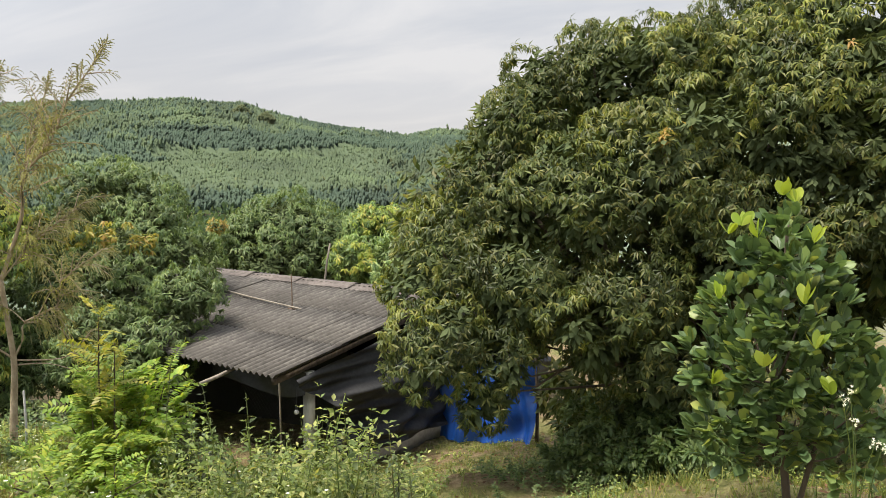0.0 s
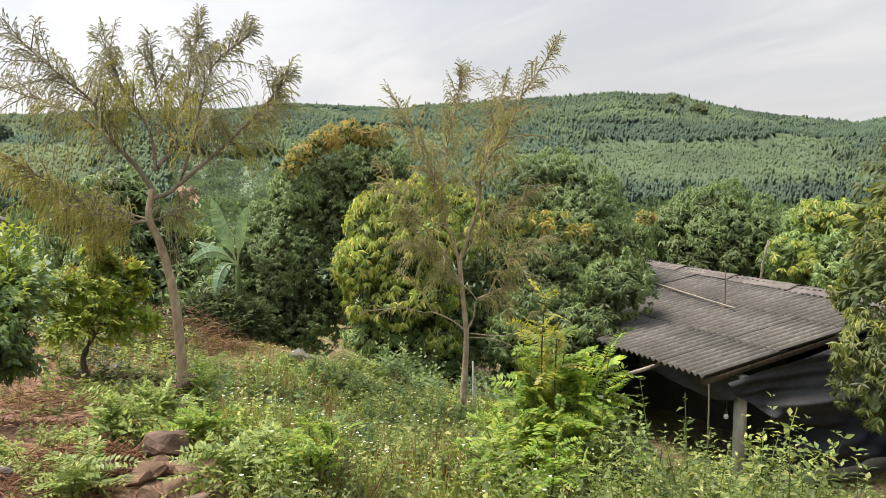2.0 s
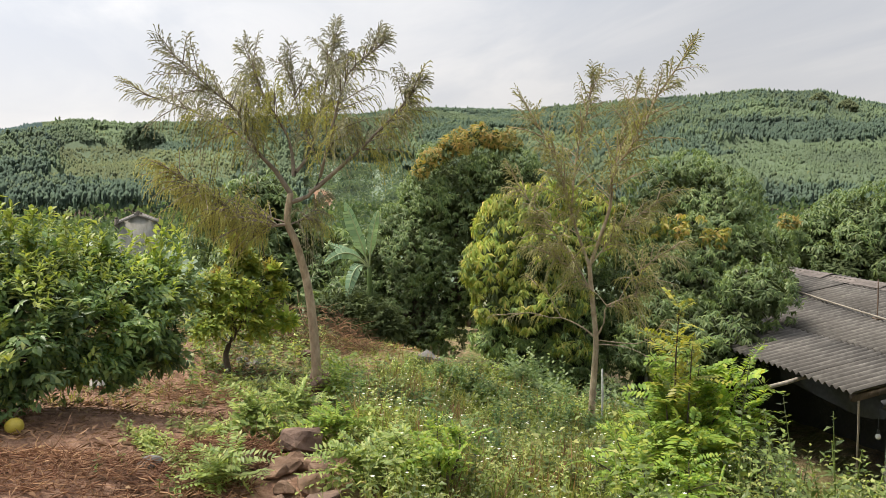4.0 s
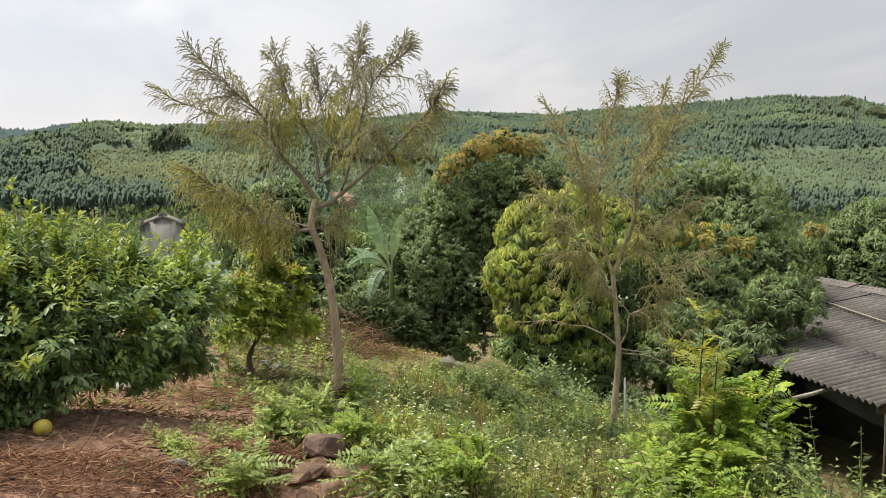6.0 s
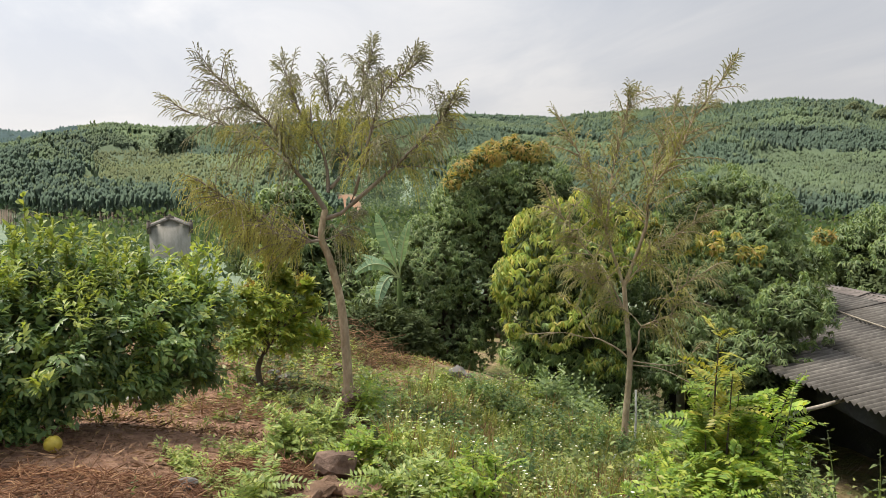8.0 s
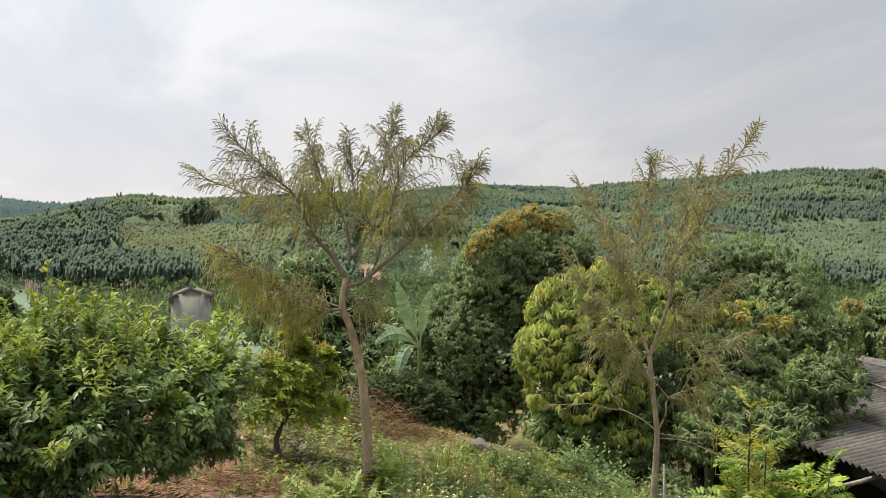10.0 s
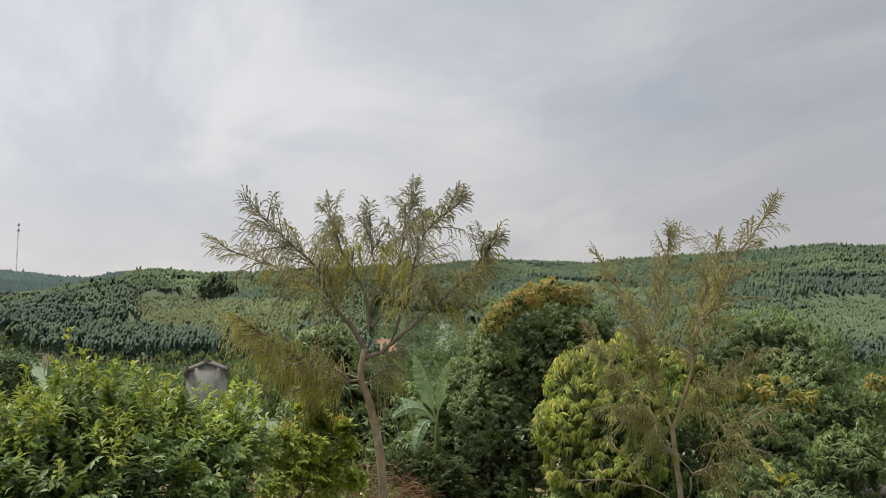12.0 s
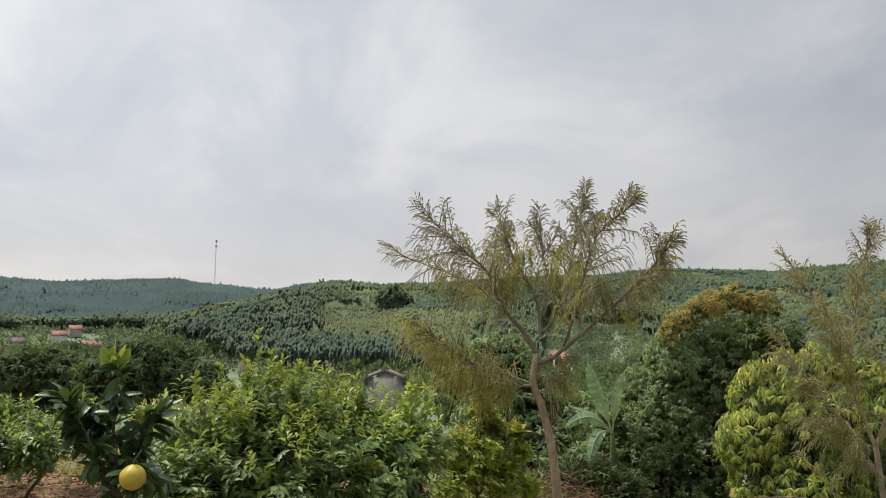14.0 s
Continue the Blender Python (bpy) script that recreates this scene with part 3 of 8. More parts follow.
RIDGE_EL = (3.0, 3.2, 3.2, 3.35, 2.9, 3.35, 4.1, 5.0, 5.2, 4.9, 4.6, 4.25, 4.4, 3.9, 3.3, 3.1, 3.35, 2.85, 2.7, 3.25, 3.0, 2.8, 3.0, 3.2, 3.0)
RIDGE_R = (520, 520, 520, 520, 600, 560, 540, 540, 540, 560, 600, 640, 620, 560, 500, 510, 560, 640, 720, 900, 1000, 1000, 1000, 900, 700)
TREE_TOP = 5.4


def smoothstep(u):
    u = np.clip(u, 0, 1)
    return u * u * (3 - 2 * u)


def waves(x, y, scale, seed):
    r = np.random.default_rng(seed)
    s = 0
    for k in range(6):
        a, ph, f = r.uniform(0, 6.28), r.uniform(0, 6.28), r.uniform(0.6, 1.9) / scale
        s = s + np.sin((x * math.cos(a) + y * math.sin(a)) * f * 6.28 + ph)
    return s / 6


def land(x, y):
    x, y = np.asarray(x, float), np.asarray(y, float)
    r = np.hypot(x, y)
    az = np.degrees(np.arctan2(-x, y))
    w = 1 / (((x[..., None] - SPOTS[:, 0]) ** 2 + (y[..., None] - SPOTS[:, 1]) ** 2) + 0.6) ** 1.6
    near = (w * SPOTS[:, 2]).sum(-1) / w.sum(-1)
    near = near + 0.035 * waves(x, y, 1.1, 3) + 0.015 * waves(x, y, 0.35, 4)
    side = smoothstep((np.abs(az - 30) - 75) / 30)
    valley = np.interp(r, (14, 40, 100, 220, 600, 5000), (-2.8, -5.5, -9.5, -14.0, -12.0, -12.0)) * (1 - side) + side * 1.0
    village = np.interp(r, (14, 40, 100, 220, 400, 480, 600, 5000), (-1.5, -4.5, -9.0, -14.0, -14.5, -13.0, -9.0, -9.0))
    kv = smoothstep((az - 69) / 6) * (1 - side)
    valley = valley * (1 - kv) + village * kv
    crest = np.interp(az, RIDGE_AZ, RIDGE_R)
    top = EYE + crest * np.tan(np.radians(np.interp(az, RIDGE_AZ, RIDGE_EL))) - TREE_TOP
    foot = np.interp(az, (-60, 20, 45, 66, 75, 120), (250, 270, 260, 240, 420, 420))
    u = (r - foot) / (crest - foot)
    rise = np.clip(u, 0, 1) ** 1.15
    rise = rise * (1 - 0.25 * rise * (1 - rise))
    far = valley + (top - valley) * rise
    far = far + (9.5 * waves(x, y, 170, 11) + 3.5 * waves(x, y, 75, 12)) * np.clip(u * 3, 0, 1) * np.clip((1 - u) * 2.5, 0, 1)
    far = np.where(u > 1, far - (r - crest) * 0.10 * np.clip((r - crest) / 60, 0, 1), far)
    far = np.maximum(far, -40)
    spur_el = np.interp(az, (55, 64, 66, 70, 74, 79, 82), (-3, 2.3, 2.0, 1.0, -0.4, -3.5, -5))
    spur_top = EYE + 430 * np.tan(np.radians(spur_el)) - TREE_TOP
    spur = -30 + (spur_top + 30) * np.exp(-((r - 430) / 150.0) ** 2)
    far = np.where((az > 60) & (az < 82), np.maximum(far, spur), far)
    k = smoothstep((r - 15) / 22)
    return near * (1 - k) + far * k


def gz(x, y):
    return float(land(np.array([x]), np.array([y]))[0])


def build_ground():
    az = np.radians(np.concatenate([np.arange(-50, 110, 0.65), np.arange(110, 310, 4.0)]))
    r = np.concatenate([np.linspace(0.6, 16, 110), np.geomspace(16.3, 1300, 95), np.geomspace(1400, 4600, 10)])
    A, R = np.meshgrid(az, r, indexing="ij")
    x, y = -np.sin(A) * R, np.cos(A) * R
    v = np.stack([x, y, land(x, y)], -1).reshape(-1, 3)
    n, m = len(az), len(r)
    i, j = np.meshgrid(np.arange(n), np.arange(m - 1), indexing="ij")
    i2 = (i + 1) % n
    a, b, c, d = i * m + j, i * m + j + 1, i2 * m + j + 1, i2 * m + j
    f = np.concatenate([np.stack([a, c, b], -1).reshape(-1, 3), np.stack([a, d, c], -1).reshape(-1, 3)])
    v = np.concatenate([v, [[0, 0, gz(0, 0)]]])
    e = np.arange(n)
    f = np.concatenate([f, np.stack([e * m, np.full(n, n * m), ((e + 1) % n) * m], -1)])
    f = f[:, [0, 2, 1]]
    ob = new("ground", mesh_from("ground", [(v, f)], M_GROUND, True))
    tagged(ob, "sloping orchard soil with sward, litter and far wooded hills", "ground", kind="structure")


build_ground()

# ---------------------------------------------------------------- far woods


# stands of the plantation: each of one age, so of one height and tint, with edges that wander
_sr = np.random.default_rng(29)
STAND = np.array([(az + _sr.uniform(-2.2, 2.2), r + _sr.uniform(-17, 17), _sr.uniform(4.5, 9.5), _sr.uniform(0, 1)) for az in np.arange(-12, 96, 5.5) for r in np.arange(240, 1120, 38)])


def eye_slope(x, y):
    """Degrees above the horizon at which the ground there lies from the yard."""
    return np.degrees(np.arctan2(land(x, y) - EYE, np.hypot(x, y)))


def stand_at(x, y):
    """Height and tint (0 pale, 1 dark) of the plantation at each place."""
    r, az = np.hypot(x, y), np.degrees(np.arctan2(-x, y))
    wa = az + 1.1 * waves(x, y, 48, 33) + 0.35 * waves(x, y, 14, 34)
    wr = r + 13 * waves(x, y, 75, 35) + 4 * waves(x, y, 20, 36)
    near = np.empty(len(x), int)
    for k in range(0, len(x), 20000):
        e = slice(k, k + 20000)
        near[e] = (((wa[e, None] - STAND[:, 0]) * 4.2) ** 2 + ((wr[e, None] - STAND[:, 1]) * 0.62) ** 2).argmin(1)
    h, tone = STAND[near, 2].copy(), STAND[near, 3].copy()
    el = eye_slope(x, y) + 0.5 * waves(x, y, 75, 37) + 0.15 * waves(x, y, 25, 40)
    pale = (wa > 4) & (wa < 19) & (el > -1.9) & (el < 1.35)
    h, tone = np.where(pale, 4.8, h), np.where(pale, 0.12 + 0.1 * tone, tone)
    dark = (wa > 1) & (wa < 20.5) & (el >= 1.35) & (el < 2.3)
    h, tone = np.where(dark, 7.2, h), np.where(dark, 0.85, tone)
    top = (wa > -5) & (wa < 36) & (el >= 2.3)
    tone = np.where(top, 0.35 + 0.3 * tone, tone)
    gold = (wa > 52) & (wa < 63.5) & (el > -1.6) & (el < 1.0)
    h, tone = np.where(gold, 4.5, h), np.where(gold, -0.3, tone)
    # Foot strip gets the darkest tint: shade of the wood edge as colour.
    foot = (r < np.interp(az, FOOT_AZ, FOOT_R) + 26) & (az < 69)
    h, tone = np.where(foot, np.where(wa > 57.5, 9.5, 7.5), h), np.where(foot, 0.95, tone)
    crest = smoothstep((r - np.interp(az, RIDGE_AZ, RIDGE_R) + 70) / 60)
    return h * (1 - crest) + crest * np.clip(h, 4.6, 6.4), tone, foot


FOOT_AZ, FOOT_R = (-60, 20, 45, 66, 75, 120), (250, 270, 260, 240, 420, 420)


CUT_AZ, CUT_R = 46.8, 302.0        # a bare orange bank in the gully


def cut_bank(x, y, grow=1.0):
    c, sn = math.cos(radians(CUT_AZ)), math.sin(radians(CUT_AZ))
    return ((-x * sn + y * c - CUT_R) / (34 * grow)) ** 2 + ((x * c + y * sn) / (5.0 * grow)) ** 2 < 1


def bare(x, y, az, r):
    """The orange cut, the scrubby gully and the village keep the plantation out."""
    scar = cut_bank(x, y)
    wa = az + 1.6 * waves(x, y, 60, 39)
    gully = (wa > 40.5) & (wa < 47.6) & (eye_slope(x, y) + 0.4 * waves(x, y, 40, 38) < 0.6)
    return scar | gully | ((az > 74.5) & (r < 530))


def crowns(base, h, wide, lo, rng, rings=((0.0, 0.9), (0.72, 0.8)), sides=3):
    """Slim uneven crowns, ring on ring, closed by a tip."""
    m = len(base)
    spin = rng.uniform(0, 6.283, m)
    vs = []
    for u, w0 in rings:
        for s in range(sides):
            a = s * 6.283 / sides + spin + u * 1.4 + rng.uniform(-0.35, 0.35, m)
            rad = wide * w0 * rng.uniform(0.7, 1.3, m)
            zz = (lo + (1 - lo) * (u + rng.uniform(-0.08, 0.08, m))) * h
            vs.append(base + np.stack([np.cos(a) * rad, np.sin(a) * rad, zz], 1))
    vs.append(base + np.stack([rng.normal(0, 0.15, m) * wide, rng.normal(0, 0.15, m) * wide, h * 0.99], 1))
    v = np.stack(vs, 1)
    kf = []
    for q in range(len(rings) - 1):
        for s in range(sides):
            e = (s + 1) % sides
            kf += [(q * sides + s, q * sides + e, (q + 1) * sides + e), (q * sides + s, (q + 1) * sides + e, (q + 1) * sides + s)]
    q = (len(rings) - 1) * sides
    kf += [(q + s, q + (s + 1) % sides, v.shape[1] - 1) for s in range(sides)]
    return v.reshape(-1, 3), (np.arange(m)[:, None, None] * v.shape[1] + np.array(kf)[None]).reshape(-1, 3)


def stems_of(base, h):
    """Bare poles under the crowns at the foot of the wood."""
    w = (h * 0.012 + 0.05)[:, None]
    v = np.stack([base + [0, 0, -0.5] + w * [1, 0, 0], base + [0, 0, -0.5] + w * [-0.5, 0.87, 0], base + [0, 0, -0.5] + w * [-0.5, -0.87, 0], base + np.array([0, 0, 0.85]) * h[:, None]], 1)
    return v.reshape(-1, 3), (np.arange(len(base))[:, None, None] * 4 + np.array([[0, 1, 3], [1, 2, 3], [2, 0, 3]])[None]).reshape(-1, 3)


def plant_hills():
    rng = np.random.default_rng(41)
    n = 188000
    az = np.radians(rng.uniform(-8, 92, n))
    u = rng.uniform(0, 1, n)
    r = np.where(u < 0.82, np.sqrt(rng.uniform(240 ** 2, 660 ** 2, n)), np.sqrt(rng.uniform(430 ** 2, 1080 ** 2, n)))
    x, y, d = -np.sin(az) * r, np.cos(az) * r, np.degrees(az)
    k = (r < np.interp(d, RIDGE_AZ, RIDGE_R) + 14) & (r > np.interp(d, FOOT_AZ, FOOT_R) + 14 * waves(x, y, 26, 86)) & (land(x, y) > -13.7) & ~bare(x, y, d, r)
    k &= ~((d < 62) & (u >= 0.82))
    x, y, r, d = x[k], y[k], r[k], d[k]
    h, tone, foot = stand_at(x, y)
    m = len(x)
    base = np.stack([x, y, land(x, y)], 1)
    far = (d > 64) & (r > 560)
    h = (h + 0.35 * waves(x, y, 12, 84)) * np.clip(rng.normal(1, 0.07, m), 0.75, 1.3) * np.where(rng.uniform(0, 1, m) < 0.012, 1.25, 1)
    wide = (0.53 + h * 0.043) * rng.uniform(0.75, 1.3, m) * np.where(far, 1.9, 1.0)
    wide = np.where(foot, wide * 0.85, wide)
    lo = np.where(foot, rng.uniform(0.5, 0.68, m), np.clip(1 - 4.2 / h, 0.05, 0.6))
    jit = tone + 0.22 * waves(x, y, 10, 85) + rng.normal(0, 0.05, m)
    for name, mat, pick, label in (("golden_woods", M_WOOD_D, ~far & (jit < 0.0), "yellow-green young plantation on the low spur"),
                                   ("eucalyptus_woods", M_WOOD_A, ~far & (jit >= 0.0) & (jit < 0.52), "pale green eucalyptus plantation covering the hillsides, haze in the colour"),
                                   ("acacia_woods", M_WOOD_B, ~far & (jit >= 0.52), "darker green plantation in bands on the hills, haze in the colour"),
                                   ("distant_woods", M_WOOD_C, far, "woods on the distant ridge, haze painted into their blue-green colour")):
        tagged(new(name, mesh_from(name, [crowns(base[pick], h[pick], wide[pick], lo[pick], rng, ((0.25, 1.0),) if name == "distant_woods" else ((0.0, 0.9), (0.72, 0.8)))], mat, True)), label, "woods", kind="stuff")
    e = foot & (r < np.interp(d, FOOT_AZ, FOOT_R) + 10)
    tagged(new("woodland_stems", mesh_from("woodland_stems", [stems_of(base[e], h[e])], M_BARK_GREY)), "thin pale stems at the foot of the plantation", "woods", kind="stuff")


plant_hills()


def canopy_fill():
    """A leafy sheet under the tree tops, stand by stand, added to keep gaps light."""
    az, r = np.radians(np.arange(-9, 93, 0.22)), np.concatenate([np.arange(266, 660, 4.5), np.arange(660, 1090, 12.0)])
    A_, R_ = np.meshgrid(az, r, indexing="ij")
    x, y = (-np.sin(A_) * R_).ravel(), (np.cos(A_) * R_).ravel()
    d = np.degrees(A_).ravel()
    h, tone, _ = stand_at(x, y)
    ok = ~bare(x, y, d, R_.ravel()) & (R_.ravel() < np.interp(d, RIDGE_AZ, RIDGE_R) + 12) & (R_.ravel() > np.interp(d, FOOT_AZ, FOOT_R) + 14) & (land(x, y) > -13.6)
    v = np.stack([x, y, land(x, y) + (h + 0.35 * waves(x, y, 12, 84)) * 0.75], 1)
    n, m = A_.shape
    i, j = np.meshgrid(np.arange(n - 1), np.arange(m - 1), indexing="ij")
    q = np.stack([i * m + j, i * m + j + 1, (i + 1) * m + j + 1, (i + 1) * m + j], -1).reshape(-1, 4)
    q = q[ok[q].all(1)]
    f = np.concatenate([q[:, [0, 2, 1]], q[:, [0, 3, 2]]])
    rq, dq = R_.ravel(), d
    for name, mat, pick in (("pale_canopy_fill", M_WOOD_A, lambda k: (tone[k] < 0.52) & ~((dq[k] > 64) & (rq[k] > 560))), ("dark_canopy_fill", M_WOOD_B, lambda k: (tone[k] >= 0.52) & ~((dq[k] > 64) & (rq[k] > 560))), ("distant_canopy_fill", M_WOOD_C, lambda k: (dq[k] > 64) & (rq[k] > 560))):
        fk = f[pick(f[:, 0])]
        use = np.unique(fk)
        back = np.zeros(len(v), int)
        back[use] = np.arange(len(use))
        tagged(new(name, mesh_from(name, [(v[use], back[fk])], mat, True)), "leafy sheet added under the plantation's tree tops to keep gaps light", "woods", kind="stuff")


canopy_fill()


def heaps(x, y, h, tufts, rng, leaf=0.25):
    """Round bushes and trees, each a loose heap of leaf tufts."""
    m = len(x)
    u = lean(m * tufts, rng).reshape(m, tufts, 3)
    u[:, :, 2] = np.abs(u[:, :, 2]) * 1.1 - 0.25
    c = np.stack([x, y, land(x, y) + h * 0.4], 1)[:, None] + u * (h * 0.62)[:, None, None] * rng.uniform(0.6, 1.1, (m, tufts, 1))
    sz = np.repeat(h, tufts) * rng.uniform(0.72, 1.28, m * tufts) * leaf
    return slips(c.reshape(-1, 3), unit(u.reshape(-1, 3) + rng.normal(0, 0.7, (m * tufts, 3))), lean(m * tufts, rng), sz, sz * 0.62)


def gully_scrub():
    """Rounded bushes and small trees in the gully below the orange cut."""
    rng = np.random.default_rng(48)
    n = 3000
    az = np.radians(rng.uniform(39.5, 48.5, n))
    r = np.sqrt(rng.uniform(150 ** 2, 420 ** 2, n))
    x, y, d = -np.sin(az) * r, np.cos(az) * r, np.degrees(az)
    k = ((r < 262) | ((np.abs(d + 1.6 * waves(x, y, 60, 39) - 44.05) < 3.55) & (eye_slope(x, y) + 0.4 * waves(x, y, 40, 38) < 0.6))) & ~cut_bank(x, y) & ~((np.abs(d - 46.8) < 1.4) & (r > 215) & (r < 300) & (rng.uniform(0, 1, n) < 0.85))
    x, y = x[k], y[k]
    m = len(x)
    h = rng.uniform(1.0, 3.0, m) * (1 + 0.3 * waves(x, y, 35, 52))
    v = heaps(x, y, h, 14, rng, 0.42)
    tagged(new("gully_scrub", mesh_from("gully_scrub", [v], M_GULLY)), "dull green bushes and scrub in the gully, haze in the colour", "scrub", kind="stuff")


gully_scrub()

VILLAGE_AT = [(-471.83, 90.38, -7.59), (-490.10, 101.02, -5.42), (-429.27, 98.42, -9.46), (-426.85, 55.15, -13.05), (-445.52, 66.13, -9.91)]


def village_keep(az, r):
    k = np.ones(len(az), bool)
    for hx, hy, _ in VILLAGE_AT:
        ha, hr = math.degrees(math.atan2(-hx, hy)), math.hypot(hx, hy)
        k &= ~((np.abs(az - ha) < 1.0) & (r > hr - 28) & (r < hr + 10))
    return k


def village_woods():
    rng = np.random.default_rng(47)
    n = 1900
    az = np.radians(rng.uniform(66, 92, n))
    r = np.sqrt(rng.uniform(290 ** 2, 530 ** 2, n))
    x, y = -np.sin(az) * r, np.cos(az) * r
    k = village_keep(np.degrees(az), r)
    x, y = x[k], y[k]
    h = rng.uniform(2.2, 5.5, len(x))
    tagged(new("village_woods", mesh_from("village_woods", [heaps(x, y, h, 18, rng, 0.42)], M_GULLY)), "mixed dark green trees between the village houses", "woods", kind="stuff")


village_woods()


def scrub(name, label, n, tufts, az0, az1, r0, r1, height, material, seed):
    """Round orchard trees and bushes in the valley, each a loose heap of leaf tufts."""
    rng = np.random.default_rng(seed)
    az = np.radians(rng.uniform(az0, az1, n))
    r = np.sqrt(rng.uniform(r0 ** 2, r1 ** 2, n))
    x, y = -np.sin(az) * r, np.cos(az) * r
    d = np.degrees(az)
    k = (waves(x, y, 30, 51) > -0.3) & ((r < 265) | (d > 68)) & ~((d > 67) & (r > 140) & (r < 300)) & ~((np.abs(d - 58.6) < 2.6) & (r > 104) & (r < 122))
    x, y, r, d = x[k], y[k], r[k], d[k]
    m = len(x)
    h = height * rng.uniform(0.6, 1.3, m)
    h = np.where((np.abs(d - 58.6) < 2.6) & (r < 112), h * 0.45, h) * (1 + 0.5 * smoothstep((r - 200) / 50))
    tagged(new(name, mesh_from(name, [heaps(x, y, h, tufts, rng)], material)), label, "scrub", kind="stuff")


scrub("valley_scrub", "dark green orchard trees and scrub on the valley floor", 3400, 18, -6, 92, 55, 270, 4.0, M_SCRUB, 45)
scrub("village_trees", "green trees standing round the village houses", 700, 22, 68, 92, 300, 440, 4.0, M_SCRUB, 46)

# ---------------------------------------------------------------- broad-leaved trees


def along(line, n, lo=0.0, hi=1.0):
    s = np.array(line, float)
    k = np.linspace(lo, hi, n) * (len(s) - 1)
    i = np.minimum(k.astype(int), len(s) - 2)
    return s[i] + (s[i + 1] - s[i]) * (k - i)[:, None], unit(s[i + 1] - s[i])


def limbs(base, blobs, r0, rng, lean_to=0.45, bole=0.28):
    """Trunk and limbs that reach into every lobe of the crown."""
    b = np.array(blobs, float)
    base = np.array(base, float)
    c = b[:, :3].mean(0)
    h = c[2] - base[2]
    fork = base + np.array([(c[0] - base[0]) * lean_to, (c[1] - base[1]) * lean_to, h * bole + 0.25])
    mid = (base + fork) / 2 + rng.normal(0, 0.05, 3) * np.array([1, 1, 0])
    out = [tube([base - [0, 0, 0.25], base + [0, 0, 0.05], mid, fork], (r0 * 1.5, r0 * 1.15, r0 * 0.95, r0 * 0.85), 9, 3)]
    for x, y, z, r in b:
        e = np.array([x, y, z])
        m1 = fork * 0.6 + e * 0.4 + rng.normal(0, 0.12, 3)
        m2 = fork * 0.25 + e * 0.75 + rng.normal(0, 0.12, 3)
        k0 = r0 if z > fork[2] + 0.5 else r0 * 0.35
        out.append(tube([fork, m1, m2, e + np.array([0, 0, r * 0.3])], (k0 * 0.55, k0 * 0.4, k0 * 0.22, k0 * 0.08), 6, 2))
    return out


def broad_tree(name, base, blobs, mat, label, per_m2, count, length, width, seed, droop=0.55, r0=0.13, tips=(), inner=0.35, squash=0.9, rough=0.12, category="tree", up=0.35, open_=1.1, group="", bark=None, low=-1.0, clump=0.26, cover=1.25, tufts=26, shoots=None, fresh=None):
    rng = np.random.default_rng(seed)
    base = (base[0], base[1], gz(base[0], base[1]))
    t = thing(name, base, label, category, group)
    part_np("trunk", limbs(base, blobs, r0, rng), bark or M_BARK, t, smooth=True)
    if shoots:
        p, n = shell(blobs, shoots, rough, squash, low, rng)
        p2, n2 = shell(blobs, shoots * 0.5, rough, squash, low, rng, 0.16)
        if fresh:
            young = rng.uniform(0, 1, len(p)) < np.interp(p[:, 2], fresh, (0.03, 0.7))
            tagged(part_np("fresh_leaves", [leafy_shoots(p[young] + [0, 0, 0.04], n[young], rng, length * 1.9, count, length * 0.95, width, up + 0.5, droop * 0.5)], M_POMELO_TIP, t, "yellow-green fresh leaves"), kind="stuff")
            p, n = p[~young], n[~young]
        chunks = [leafy_shoots(p, n, rng, length * 1.9, count, length, width, up, droop), leafy_shoots(p2, n2, rng, length * 1.9, count, length, width, up, droop)]
    else:
        p, n = clumped(blobs, clump, cover, tufts, rng, rough, squash, low)
        chunks = [sprays(p, n, count, length, width, droop, open_, rng, up=up)]
    if inner:
        p2, n2 = shell(blobs, per_m2 * inner, rough, squash, low, rng, 0.22)
        chunks.append(sprays(p2, n2, count, length * 1.2, width * 1.5, droop, 1.4, rng, flat=True))
        p3, n3 = shell(blobs, per_m2 * inner * 0.6, rough, squash, low, rng, 0.5)
        chunks.append(sprays(p3, n3, count, length * 1.6, width * 2.4, droop, 1.5, rng, flat=True))
    part_np("crown", chunks, mat, t)
    for tname, tmat, tblobs, tper, tlabel, tup in tips:
        for tb in tblobs:
            q, m = shell([tb], tper, 0.12, 0.9, -0.2, rng)
            tagged(part_np(tname, [sprays(q, m, max(6, count - 2), length * 0.9, width * 0.9, droop * 0.8, 1.0, rng, up=tup)], tmat, t, tlabel), kind="stuff")
    return t


